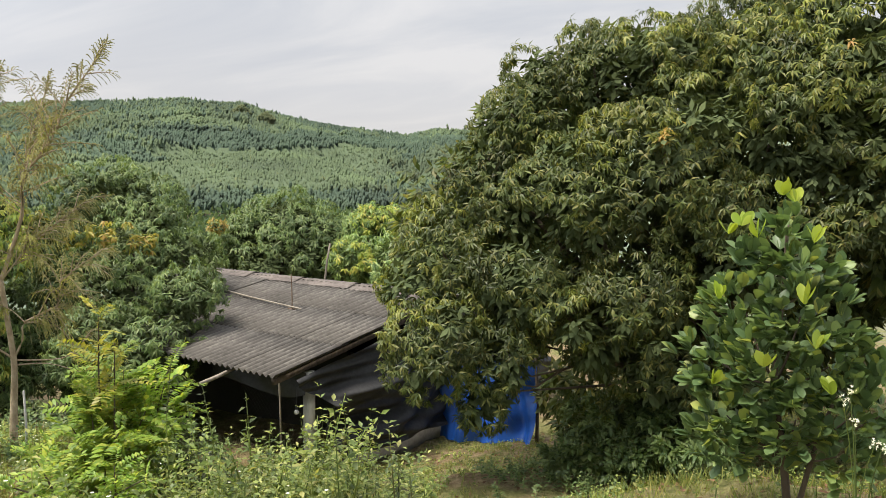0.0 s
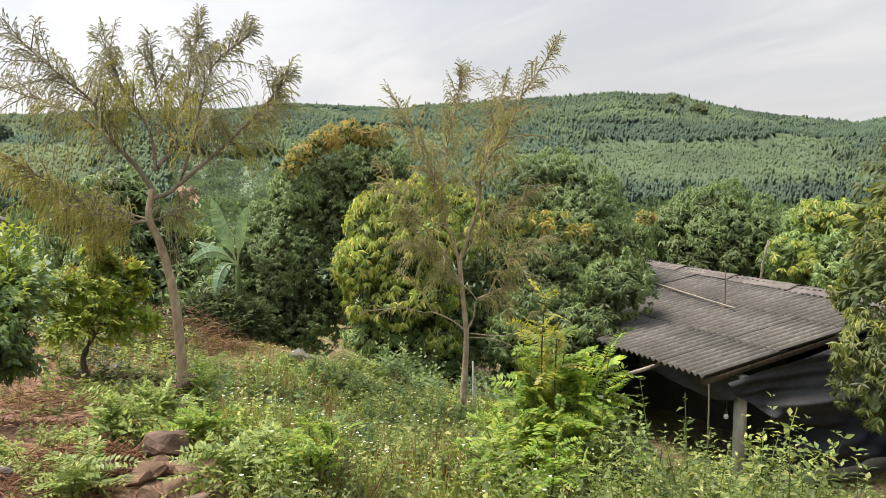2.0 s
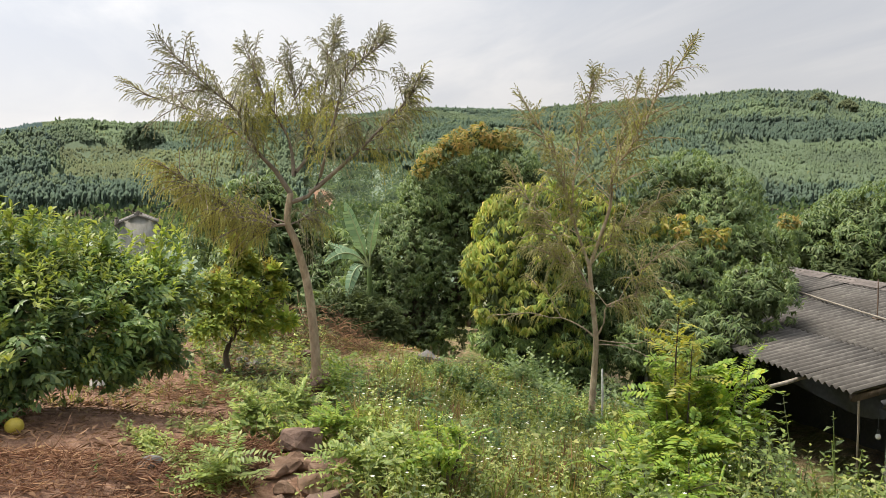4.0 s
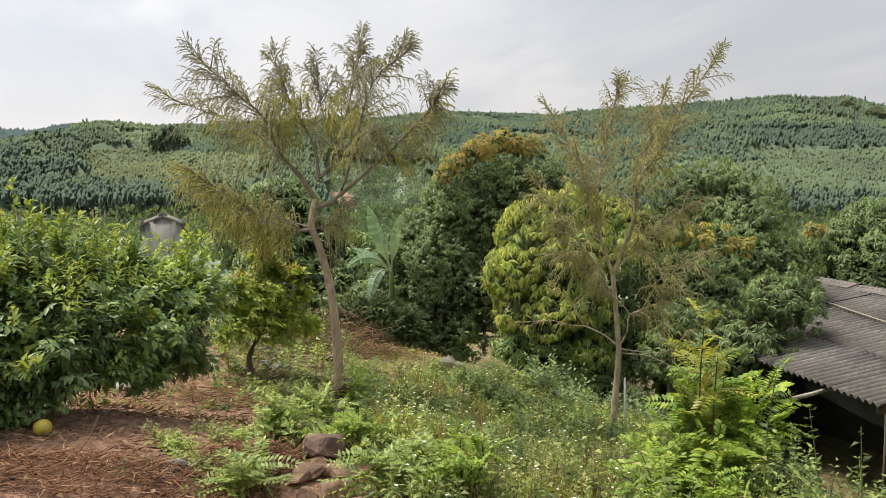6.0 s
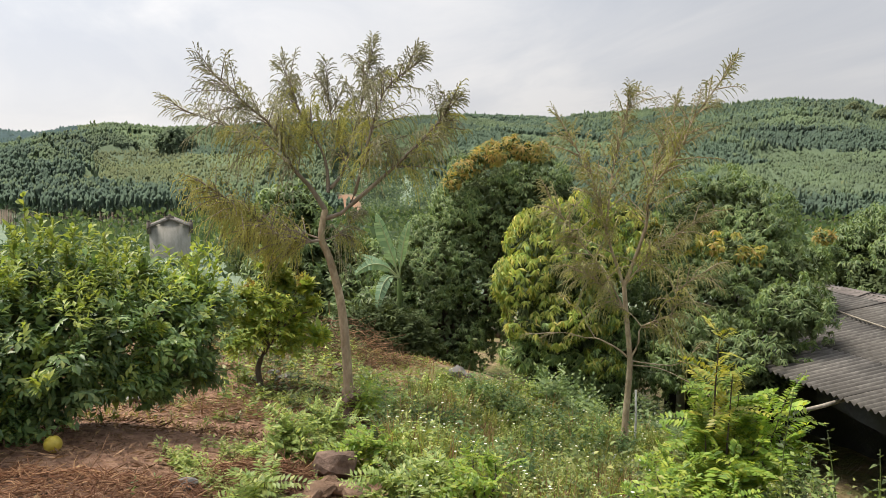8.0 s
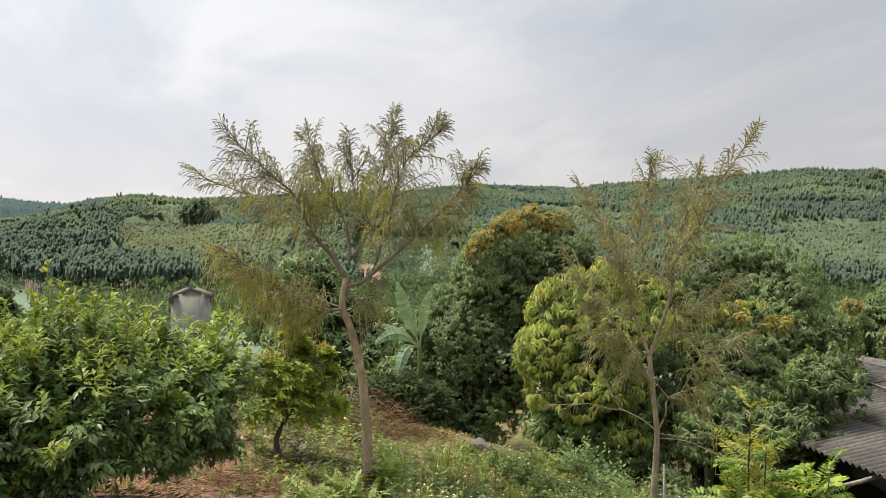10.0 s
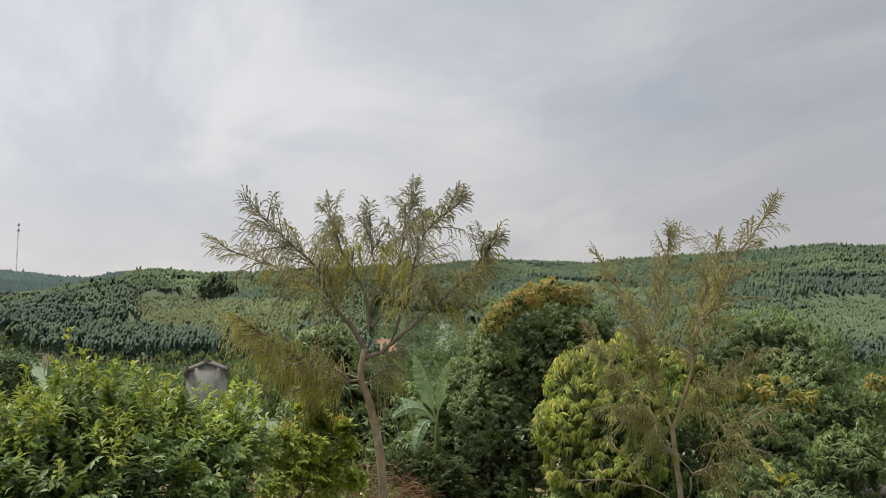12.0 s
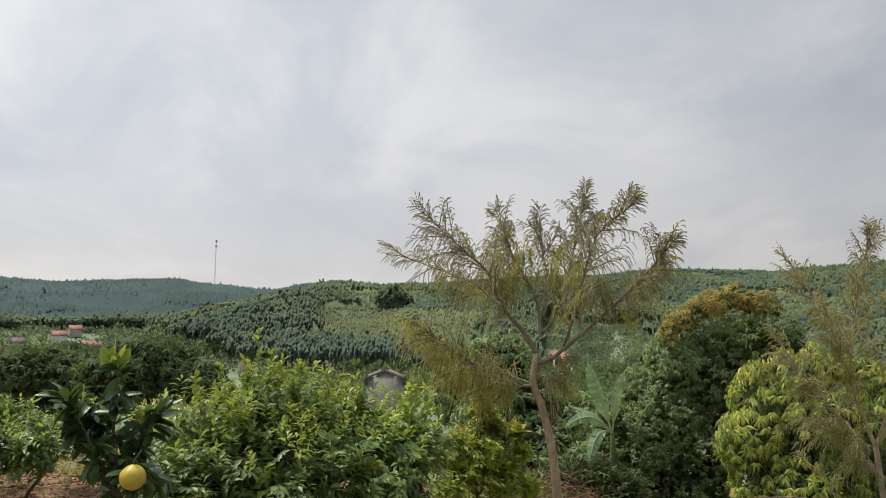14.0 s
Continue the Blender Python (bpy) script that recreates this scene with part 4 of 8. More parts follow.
def lobed(groups, sr, per_m2, rng, deep=-0.5):
    """Rosette places on a crown of many small lobes, with the group that each lobe belongs to."""
    big = np.array([b for g in groups for b in g], float)
    owner = np.concatenate([np.full(len(g), k) for k, g in enumerate(groups)])
    C, N, R, G = [], [], [], []
    for k, (x, y, z, r) in enumerate(big):
        s0 = min(sr, 0.62 * r)
        n = int(3.2 * (r / s0) ** 2) + 5
        d = lean(n, rng)
        c = big[k, :3] + d * max(r - 0.6 * s0, 0.35 * r) * rng.uniform(0.82, 1.06, (n, 1))
        inside = np.linalg.norm(c[:, None] - big[None, :, :3], axis=2) < big[None, :, 3] * 0.68
        inside[:, k] = False
        keep = (inside.sum(1) == 0) & (d[:, 2] > -0.75)
        C.append(c[keep]); N.append(d[keep]); R.append(s0 * rng.uniform(0.65, 1.35, keep.sum())); G.append(np.full(keep.sum(), owner[k]))
    C, N, R, G = np.concatenate(C), np.concatenate(N), np.concatenate(R), np.concatenate(G)
    cnt = np.maximum(3, (R ** 2 * 9 * per_m2)).astype(int)
    i = np.repeat(np.arange(len(C)), cnt)
    d = lean(len(i), rng)
    k = (d * unit(N[i] + [0, 0, 0.3])).sum(1) > -0.25
    i, d = i[k], d[k]
    p = C[i] + d * (R[i] * rng.uniform(0.85, 1.05, len(i)))[:, None] * np.array([1, 1, 0.85])
    keep = np.ones(len(p), bool)
    for a in range(0, len(p), 4000):
        q = np.linalg.norm(p[a:a + 4000, None] - C[None], axis=2) < R[None] * 0.78
        keep[a:a + 4000] = q.sum(1) == 0
    rk = np.random.default_rng(77)
    hollow_ = sum(np.sin(p @ unit(rk.normal(size=3)) * (6.283 / (sr * f)) + rk.uniform(0, 6)) for f in (2.2, 2.9, 3.6, 4.6)) / 4
    keep &= hollow_ > deep
    return p[keep], unit(d[keep] + N[i][keep] * 0.6), G[i][keep]


def rosettes(p, n, count, length, width, droop, rng, open_=1.5, up=0.3, curl=0.3):
    """Whorls of long leaves spread evenly round the shoot tip, hanging by their weight."""
    m = len(p)
    ax = unit(n + np.array([0, 0, up]) + rng.normal(0, 0.2, p.shape))
    e1 = unit(np.cross(ax, rng.normal(size=p.shape)))
    e2 = np.cross(ax, e1)
    ph = np.arange(count) * 2 * np.pi / count + rng.normal(0, 0.22, (m, count))
    th = rng.uniform(0.75, open_, (m, count))
    d = ax[:, None] * np.cos(th)[..., None] + (e1[:, None] * np.cos(ph)[..., None] + e2[:, None] * np.sin(ph)[..., None]) * np.sin(th)[..., None]
    d = unit(d + np.array([0, 0, -droop]) * rng.uniform(0.55, 1.2, (m, count, 1)))
    P = p[:, None] - ax[:, None] * rng.uniform(0, length * 0.45, (m, count, 1))
    s = rng.uniform(0.7, 1.2, (m, count))
    upv = unit(ax[:, None] * 0.9 + np.array([0, 0, 0.5]) + rng.normal(0, 0.18, d.shape))
    return blades(P.reshape(-1, 3), d.reshape(-1, 3), upv.reshape(-1, 3), (length * s).ravel(), (width * s).ravel(), curl, 0.2, 0.45)


def leafy_shoots(p, n, rng, length=0.2, leaves=9, leaf=0.1, wide=0.042, up=0.4, droop=0.3):
    """Short shoots, each with leaves set left and right along it and one at the tip."""
    m = len(p)
    ax = unit(n + np.array([0, 0, up]) + rng.normal(0, 0.3, p.shape))
    sd = unit(np.cross(ax, np.array([0, 0, 1.0]) + rng.normal(0, 0.45, p.shape)))
    P, D, U, S = [], [], [], []
    for k in range(leaves):
        u = k / (leaves - 1)
        P.append(p - ax * length * (1 - u))
        side = 0.0 if k == leaves - 1 else (1.0 if k % 2 else -1.0)
        D.append(unit(ax * (0.55 + 0.5 * u) + sd * side + rng.normal(0, 0.2, p.shape) + np.array([0, 0, -droop])))
        U.append(unit(np.array([0, 0, 1.0]) + ax * 0.4 + rng.normal(0, 0.25, p.shape)))
        S.append(leaf * (0.75 + 0.4 * math.sin(math.pi * (0.2 + 0.7 * u))) * rng.uniform(0.75, 1.15, m))
    S = np.concatenate(S)
    return blades(np.concatenate(P), np.concatenate(D), np.concatenate(U), S, S * wide / leaf, 0.18, 0.2, 0.52)


def rosette_tree(name, base, crown, mat, label, seed, sr=0.42, per_m2=20, count=12, length=0.18, width=0.042, droop=0.7, r0=0.15, zones=(), core=None, group="", bark=None, back=(), deep=-0.5):
    """zones: part name, material, label, balls, share of the whorls there that carry that leaf."""
    rng = np.random.default_rng(seed)
    base = (base[0], base[1], gz(base[0], base[1]))
    t = thing(name, base, label, "tree", group)
    part_np("trunk", limbs(base, crown, r0, rng), bark or M_BARK, t, smooth=True)
    p, n, g = lobed([crown] + [z[3] for z in zones], sr, per_m2, rng, deep)
    pick = rng.uniform(0, 1, len(p))
    for k, z in enumerate(zones):
        g = np.where((g == k + 1) & (pick > z[4]), 0, g)
    part_np("crown", [rosettes(p[g == 0], n[g == 0], count, length, width, droop, rng)], mat, t)
    for k, z in enumerate(zones):
        e = g == k + 1
        tagged(part_np(z[0], [rosettes(p[e], n[e], count, length * 1.05, width, droop * (0.6 if z[1] is M_ORANGE else 1.1), rng)], z[1], t, z[2]), kind="stuff")
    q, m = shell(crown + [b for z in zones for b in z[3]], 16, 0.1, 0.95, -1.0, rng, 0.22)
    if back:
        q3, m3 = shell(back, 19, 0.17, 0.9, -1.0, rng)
        part_np("far_leaves", [sprays(q3, m3, 12, length * 2.0, width * 3.0, droop, 1.2, rng, flat=True)], mat, t, "leaves on the far side of the crown, low ones darkening the hollow")
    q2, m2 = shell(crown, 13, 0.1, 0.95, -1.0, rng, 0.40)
    part_np("inner_leaves", [sprays(q, m, 8, max(length * 1.1, 0.12), max(width * 1.5, 0.05), droop, 1.4, rng, flat=True), sprays(q2, m2, 7, max(length * 1.3, 0.15), max(width * 2.2, 0.06), droop, 1.5, rng, flat=True)], core or M_CORE, t, "darker leaves inside the crown")
    return t


# the great longan tree beside the shed
BIG = [(-0.01, 8.30, -0.05, 0.61), (-0.02, 8.90, 0.69, 0.55), (0.47, 8.19, -0.47, 0.34), (0.38, 8.09, -0.67, 0.26), (0.61, 8.08, -0.13, 0.34), (0.68, 9.17, 1.41, 0.70), (0.82, 8.36, 0.57, 0.65), (1.24, 9.52, 2.42, 0.63), (1.51, 8.57, 1.56, 0.84),
       (1.94, 9.30, 2.63, 0.68), (2.00, 8.10, 0.45, 0.60), (2.29, 8.39, 1.79, 0.90), (3.02, 9.11, 2.59, 0.74), (2.91, 8.30, 1.05, 0.91), (3.45, 8.31, 2.13, 0.93), (3.96, 8.86, 2.81, 0.75),
       (3.99, 8.07, 1.51, 1.00), (4.58, 8.44, 2.54, 1.00), (4.10, 8.68, 0.29, 0.66), (1.52, 8.16, -0.03, 0.36), (2.20, 8.31, -0.30, 0.45)]
BIG += [(0.45, 9.10, 1.80, 0.42), (0.74, 9.32, 2.30, 0.42), (1.15, 9.45, 2.82, 0.40), (1.68, 9.40, 2.98, 0.44), (2.30, 9.30, 3.02, 0.46), (2.95, 9.20, 3.08, 0.50), (3.60, 9.10, 3.35, 0.58), (4.3, 9.0, 3.5, 0.7)]
BIG += [(5.00, 8.60, 1.20, 0.80), (5.25, 8.55, 0.40, 0.70), (5.45, 8.80, 2.00, 0.80)]
BIG += [(2.56, 8.52, -0.60, 0.38), (2.09, 9.06, -0.90, 0.31), (3.09, 8.67, -0.70, 0.45)]
# Balls below z -1.2 are added to darken the hollow under the crown.
BIG_BACK = [(4.94, 8.00, 1.45, 1.30), (2.21, 11.39, -1.27, 0.64), (1.87, 11.65, -1.38, 0.41), (1.77, 12.48, -1.77, 0.30), (1.93, 11.84, -1.90, 0.30), (2.82, 11.25, -1.32, 0.80), (5.40, 8.65, 2.73, 1.06), (0.88, 10.97, 0.85, 1.52), (2.81, 11.15, 1.53, 2.07), (4.92, 10.72, 1.54, 1.96), (3.79, 10.54, 0.15, 1.55), (3.4, 10.2, 1.9, 1.5), (2.4, 10.0, 1.0, 1.2), (1.3, 10.2, 2.1, 0.9), (2.0, 10.4, 2.4, 1.0), (3.0, 10.4, 2.6, 1.1), (0.6, 9.9, 1.2, 0.8), (4.2, 10.2, 2.6, 1.2), (3.2, 9.6, 0.3, 1.1), (2.4, 9.4, 0.3, 0.9), (4.2, 9.6, 0.6, 1.1), (2.1, 9.25, 0.9, 0.75), (2.35, 10.2, 0.7, 0.95), (1.9, 9.2, 0.2, 0.6)]
rosette_tree("longan_tree", (2.75, 9.35), BIG, M_LONGAN, "tall dense longan tree with drooping dark green leaves", 101, 0.34, 98, 9, 0.084, 0.021, 0.9, 0.11,
           [("orange_shoot", M_ORANGE, "orange young shoots", [(1.23, 7.60, 0.19, 0.07), (2.27, 7.46, 2.19, 0.09), (2.45, 7.40, 2.20, 0.10), (3.03, 7.94, 2.80, 0.11), (3.17, 7.89, 2.82, 0.10), (3.74, 7.52, 2.79, 0.12), (3.86, 7.46, 2.88, 0.11), (2.04, 7.53, 2.01, 0.07)], 0.8),
            # The last seven pale balls paint daylight falling on the crown top.
            ("pale_leaves", M_LONGAN_TIP, "paler young leaves, with daylight on the crown top painted as leaf colour", [(-0.29, 8.60, 0.54, 0.39), (-0.02, 9.00, 1.18, 0.36), (0.62, 9.38, 1.95, 0.29), (-0.28, 8.20, 0.07, 0.33), (1.10, 9.44, 2.84, 0.26), (0.09, 7.90, 0.30, 0.27), (1.18, 7.81, 0.31, 0.33), (2.3, 8.75, 2.95, 0.42), (3.2, 8.5, 3.05, 0.45), (4.1, 8.2, 3.1, 0.5), (4.5, 7.75, 2.7, 0.45), (3.5, 7.75, 2.55, 0.4), (2.6, 7.85, 2.2, 0.4), (1.75, 8.1, 2.0, 0.4)], 0.62)], back=BIG_BACK, deep=-0.36)

# The last ball, set farther back, is added to darken the hollow.
broad_tree("shade_shrub", (2.0, 8.75), [(1.61, 8.55, -1.28, 0.24), (1.99, 8.37, -1.22, 0.29), (2.35, 8.27, -1.04, 0.33), (1.36, 8.49, -1.36, 0.15), (2.25, 8.71, -0.96, 0.25), (2.58, 7.99, -1.03, 0.29), (2.14, 10.79, -1.62, 0.42)],
           M_LONGAN_DARK, "dark leafy shrub in the shade of the longan tree", 40, 10, 0.085, 0.034, 109, droop=0.3, r0=0.02, clump=0.16, cover=1.1, tufts=14, category="shrub")
# tall dark tree with an orange crest
rosette_tree("mango_tree", (-12.1, 14.6), [(-11.59, 15.39, 1.25, 1.21), (-10.76, 15.49, 1.36, 0.90), (-12.19, 14.93, 0.68, 0.95), (-12.28, 14.34, -0.27, 1.13), (-12.54, 13.85, -1.41, 0.79), (-11.97, 14.08, -1.57, 1.07), (-11.33, 15.34, -0.28, 1.43), (-10.60, 16.08, 0.38, 1.05), (-11.67, 14.83, -1.57, 0.71), (-12.32, 13.37, -2.15, 0.52), (-11.85, 13.52, -2.20, 0.42), (-12.52, 13.18, -1.70, 0.37), (-12.13, 13.41, -2.51, 0.47), (-11.63, 13.58, -2.40, 0.46), (-12.43, 13.14, -2.32, 0.39), (-11.50, 14.07, -2.15, 0.45), (-12.75, 13.75, -0.45, 0.62), (-12.75, 13.35, -1.05, 0.55), (-12.78, 13.10, -1.75, 0.45), (-12.45, 14.2, 0.35, 0.6), (-10.3, 15.7, 1.35, 0.9), (-10.05, 16.0, 0.6, 0.9)],
           M_LONGAN_DARK, "tall dark green fruit tree crested with orange shoots", 102, 0.40, 50, 10, 0.116, 0.030, 0.9, 0.2,
           [("orange_crest", M_ORANGE, "orange young leaves along the crest", [(x, y, z, r * 0.98) for x, y, z, r in ((-10.55, 15.16, 2.40, 0.28), (-10.85, 14.83, 2.38, 0.28), (-11.16, 14.47, 2.22, 0.28), (-11.47, 14.23, 1.95, 0.25), (-11.71, 14.03, 1.70, 0.20), (-10.21, 15.38, 2.20, 0.22), (-10.67, 14.95, 2.48, 0.25), (-10.99, 14.60, 2.34, 0.27), (-10.37, 15.27, 2.38, 0.25), (-11.32, 14.35, 2.10, 0.25), (-11.6, 14.12, 1.84, 0.2))], 0.9)])
# pale green tree with hanging young leaves
rosette_tree("pale_fruit_tree", (-6.5, 13.2), [(-8.14, 12.79, -0.36, 0.88), (-8.05, 12.49, -1.13, 0.63), (-7.82, 13.33, 0.14, 0.74), (-7.56, 13.13, -0.96, 0.72), (-7.59, 12.42, -1.47, 0.38), (-7.17, 12.66, -1.54, 0.36), (-8.05, 12.13, -1.54, 0.40), (-8.27, 11.75, -1.20, 0.31), (-7.62, 12.29, -1.80, 0.35), (-6.99, 12.76, -1.83, 0.36)],
           M_FRUIT_MID, "fruit tree with pale yellow-green hanging young leaves", 103, 0.30, 52, 12, 0.135, 0.031, 1.25, 0.14,
           [("young_leaves", M_MANGO_LIGHT, "pale yellow-green hanging young leaves", [(-8.19, 12.28, 0.65, 0.66), (-8.21, 11.79, 0.14, 0.49), (-8.10, 11.74, -0.58, 0.48), (-7.96, 12.55, 0.95, 0.50), (-7.63, 12.97, 0.99, 0.49)], 0.97),
            ("mixed_young_leaves", M_MANGO_LIGHT, "scattered pale young leaves", [(-7.25, 13.41, 0.99, 0.50), (-7.55, 12.10, 0.16, 0.48), (-7.60, 11.94, -0.60, 0.48), (-7.30, 12.70, 0.53, 0.45), (-6.98, 12.31, -1.26, 0.27), (-7.01, 13.09, 0.42, 0.40), (-7.21, 12.30, -0.41, 0.39)], 0.75)])
# dark tree between it and the shed
rosette_tree("longan_tree", (-4.6, 14.2), [(-6.73, 16.08, 1.12, 0.98), (-7.15, 15.24, 0.26, 1.03), (-5.83, 15.57, 0.33, 0.95), (-5.01, 15.63, -0.04, 0.85), (-5.03, 15.20, -0.57, 0.57), (-5.87, 14.91, -0.57, 1.07), (-7.07, 14.40, -0.86, 1.09), (-7.43, 13.77, -1.35, 0.64), (-6.27, 13.89, -1.36, 0.68), (-5.50, 14.41, -1.24, 0.53), (-5.80, 16.21, 0.90, 0.74), (-6.25, 16.2, 1.2, 0.75), (-4.24, 13.55, -0.28, 0.57), (-4.51, 13.04, -0.86, 0.57), (-4.38, 12.88, -1.28, 0.42), (-4.85, 12.71, -1.06, 0.66), (-5.46, 12.89, -0.92, 0.77), (-6.40, 13.28, -1.58, 0.36)],
           M_LONGAN_DARK, "dense dark green longan tree beside the shed roof", 104, 0.36, 46, 10, 0.112, 0.029, 0.9, 0.16,
           [("yellow_crest", M_YELLOW, "band of yellow and orange young shoots", [(-6.33, 13.53, 0.75, 0.26), (-6.03, 13.55, 0.78, 0.24), (-5.73, 13.68, 0.71, 0.26), (-5.36, 13.72, 0.66, 0.26), (-5.06, 13.82, 0.57, 0.20), (-6.72, 13.57, 0.91, 0.23), (-7.03, 13.53, 0.95, 0.19)], 0.65)])
# behind the shed
rosette_tree("longan_tree", (-6.0, 27), [(-5.73, 29.61, -0.50, 1.74), (-6.87, 29.38, -0.93, 1.37), (-4.58, 29.81, -0.77, 1.53), (-3.69, 28.92, -1.25, 1.12), (-5.51, 28.64, -1.80, 2.00)],
           M_LONGAN_DARK, "round dark green longan tree behind the shed", 105, 0.5, 20, 10, 0.20, 0.05, 0.8, 0.2,
           [("orange_shoot", M_ORANGE, "orange young shoot", [(-7.79, 28.11, 0.02, 0.28)], 0.9)])
rosette_tree("pale_fruit_tree", (-2.6, 26), [(-2.40, 28.05, -0.19, 0.97), (-1.55, 28.10, -0.35, 1.08), (-2.78, 27.01, -1.11, 0.97), (-1.27, 26.11, -1.12, 1.19)],
           M_FRUIT_MID, "pale yellow-green young fruit tree behind the shed", 106, 0.45, 20, 10, 0.20, 0.048, 0.9, 0.13,
           [("young_leaves", M_MANGO_LIGHT, "yellow-green young leaves", [(-2.40, 27.3, 0.25, 0.55), (-1.5, 27.3, 0.2, 0.6), (-2.9, 26.3, -0.8, 0.6), (-2.2, 26.3, -1.0, 0.5)], 0.75)], core=M_LONGAN_DARK)
# beside the banana plant
rosette_tree("dark_orchard_tree", (-15.2, 16.5), [(-17.27, 14.09, 0.81, 0.85), (-17.64, 13.63, -0.01, 1.00), (-16.80, 14.65, -0.32, 1.00), (-16.60, 13.33, -0.94, 1.02), (-15.67, 14.41, -1.26, 0.81)],
           M_LONGAN_DARK, "dark green orchard tree behind the bare-stemmed tree", 107, 0.5, 12, 11, 0.22, 0.06, 0.7, 0.16)
rosette_tree("dark_orchard_tree", (-13.8, 20.5), [(-17.41, 16.93, -1.19, 1.26), (-17.14, 15.77, -2.02, 0.89), (-16.70, 17.63, -1.70, 1.10), (-14.51, 14.18, -1.61, 0.77), (-14.06, 14.62, -1.76, 0.61), (-14.57, 13.39, -1.79, 0.54), (-13.31, 13.26, -1.95, 0.38)],
           M_LONGAN_DARK, "dark orchard tree in shade behind the banana plant", 108, 0.5, 11, 11, 0.24, 0.065, 0.7, 0.16)
# round trees down the slope
for k, (b, bl) in enumerate([((-37.5, 11.5), [(-37.02, 10.24, -0.24, 1.52), (-36.62, 11.59, -0.37, 1.31), (-36.38, 8.72, -0.66, 1.23), (-35.26, 12.52, -0.79, 1.07)]),
                             ((-41, 6), [(-39.87, 6.50, -0.57, 1.44), (-39.68, 7.61, -0.82, 1.27), (-40.03, 5.44, -0.80, 1.24)])]):
    rosette_tree("round_orchard_tree", b, bl, M_SCRUB, "round dark green orchard tree down the slope", 110 + k, 0.75, 7, 12, 0.32, 0.10, 0.6, 0.2, group="orchard trees down the slope")

# ---------------------------------------------------------------- pomelo trees
POMELO = broad_tree("pomelo_tree", (-6.55, 2.75), [(-6.50, 2.86, 0.51, 0.47), (-6.48, 3.36, 0.53, 0.46), (-6.53, 3.89, 0.45, 0.39), (-6.69, 4.38, 0.60, 0.29), (-6.85, 3.30, 0.91, 0.31), (-6.90, 2.92, 0.98, 0.31), (-6.80, 3.82, 0.83, 0.27), (-6.77, 4.26, 0.76, 0.22), (-6.67, 2.42, 0.64, 0.47),
            (-6.49, 4.13, 0.17, 0.26), (-6.62, 2.94, 0.17, 0.28), (-6.78, 2.55, 0.18, 0.26), (-6.34, 3.42, 0.22, 0.26), (-7.09, 2.42, 0.76, 0.30), (-6.49, 3.11, 0.25, 0.29), (-6.60, 2.61, 0.37, 0.33), (-6.35, 2.25, 0.22, 0.28), (-6.30, 2.55, 0.02, 0.22), (-6.42, 3.72, 0.08, 0.22), (-6.25, 2.05, 0.55, 0.35)],
           M_POMELO, "spreading pomelo tree with glossy green leaves", 40, 9, 0.084, 0.036, 120, droop=0.35, r0=0.055, up=0.35, inner=0.25, rough=0.45, shoots=95, fresh=(0.45, 1.15),
           tips=[("young_shoot", M_POMELO_TIP, [(-6.59, 3.14, 1.22, 0.13), (-6.57, 3.40, 1.20, 0.11), (-6.65, 3.00, 1.27, 0.10), (-6.49, 3.96, 1.06, 0.10), (-6.45, 4.38, 1.08, 0.12), (-5.77, 2.53, 0.39, 0.07), (-6.54, 3.68, 1.14, 0.12), (-6.21, 2.51, 1.00, 0.13), (-6.18, 3.06, 0.95, 0.12), (-6.14, 3.35, 0.84, 0.11), (-6.36, 3.98, 0.94, 0.10), (-6.07, 3.49, 0.57, 0.10), (-5.80, 2.71, 0.79, 0.11), (-6.52, 2.53, 1.09, 0.12), (-6.70, 2.33, 1.06, 0.12), (-6.36, 2.10, 0.88, 0.13)], 40, "light green young shoots", 1.2)])
broad_tree("pomelo_tree", (-9.3, 1.6), [(-9.26, 1.64, 0.47, 0.32), (-9.76, 2.20, 0.58, 0.32), (-9.02, 2.70, 0.60, 0.32), (-10.29, 1.52, 0.62, 0.29), (-8.64, 3.21, 0.61, 0.27), (-8.54, 2.90, 0.37, 0.36), (-9.53, 1.14, 0.47, 0.38)],
           M_POMELO, "low pomelo tree with light green leaves", 40, 9, 0.084, 0.036, 121, droop=0.35, r0=0.016, up=0.5, rough=0.25, shoots=60, fresh=(0.5, 0.95))
rng_s = np.random.default_rng(125)
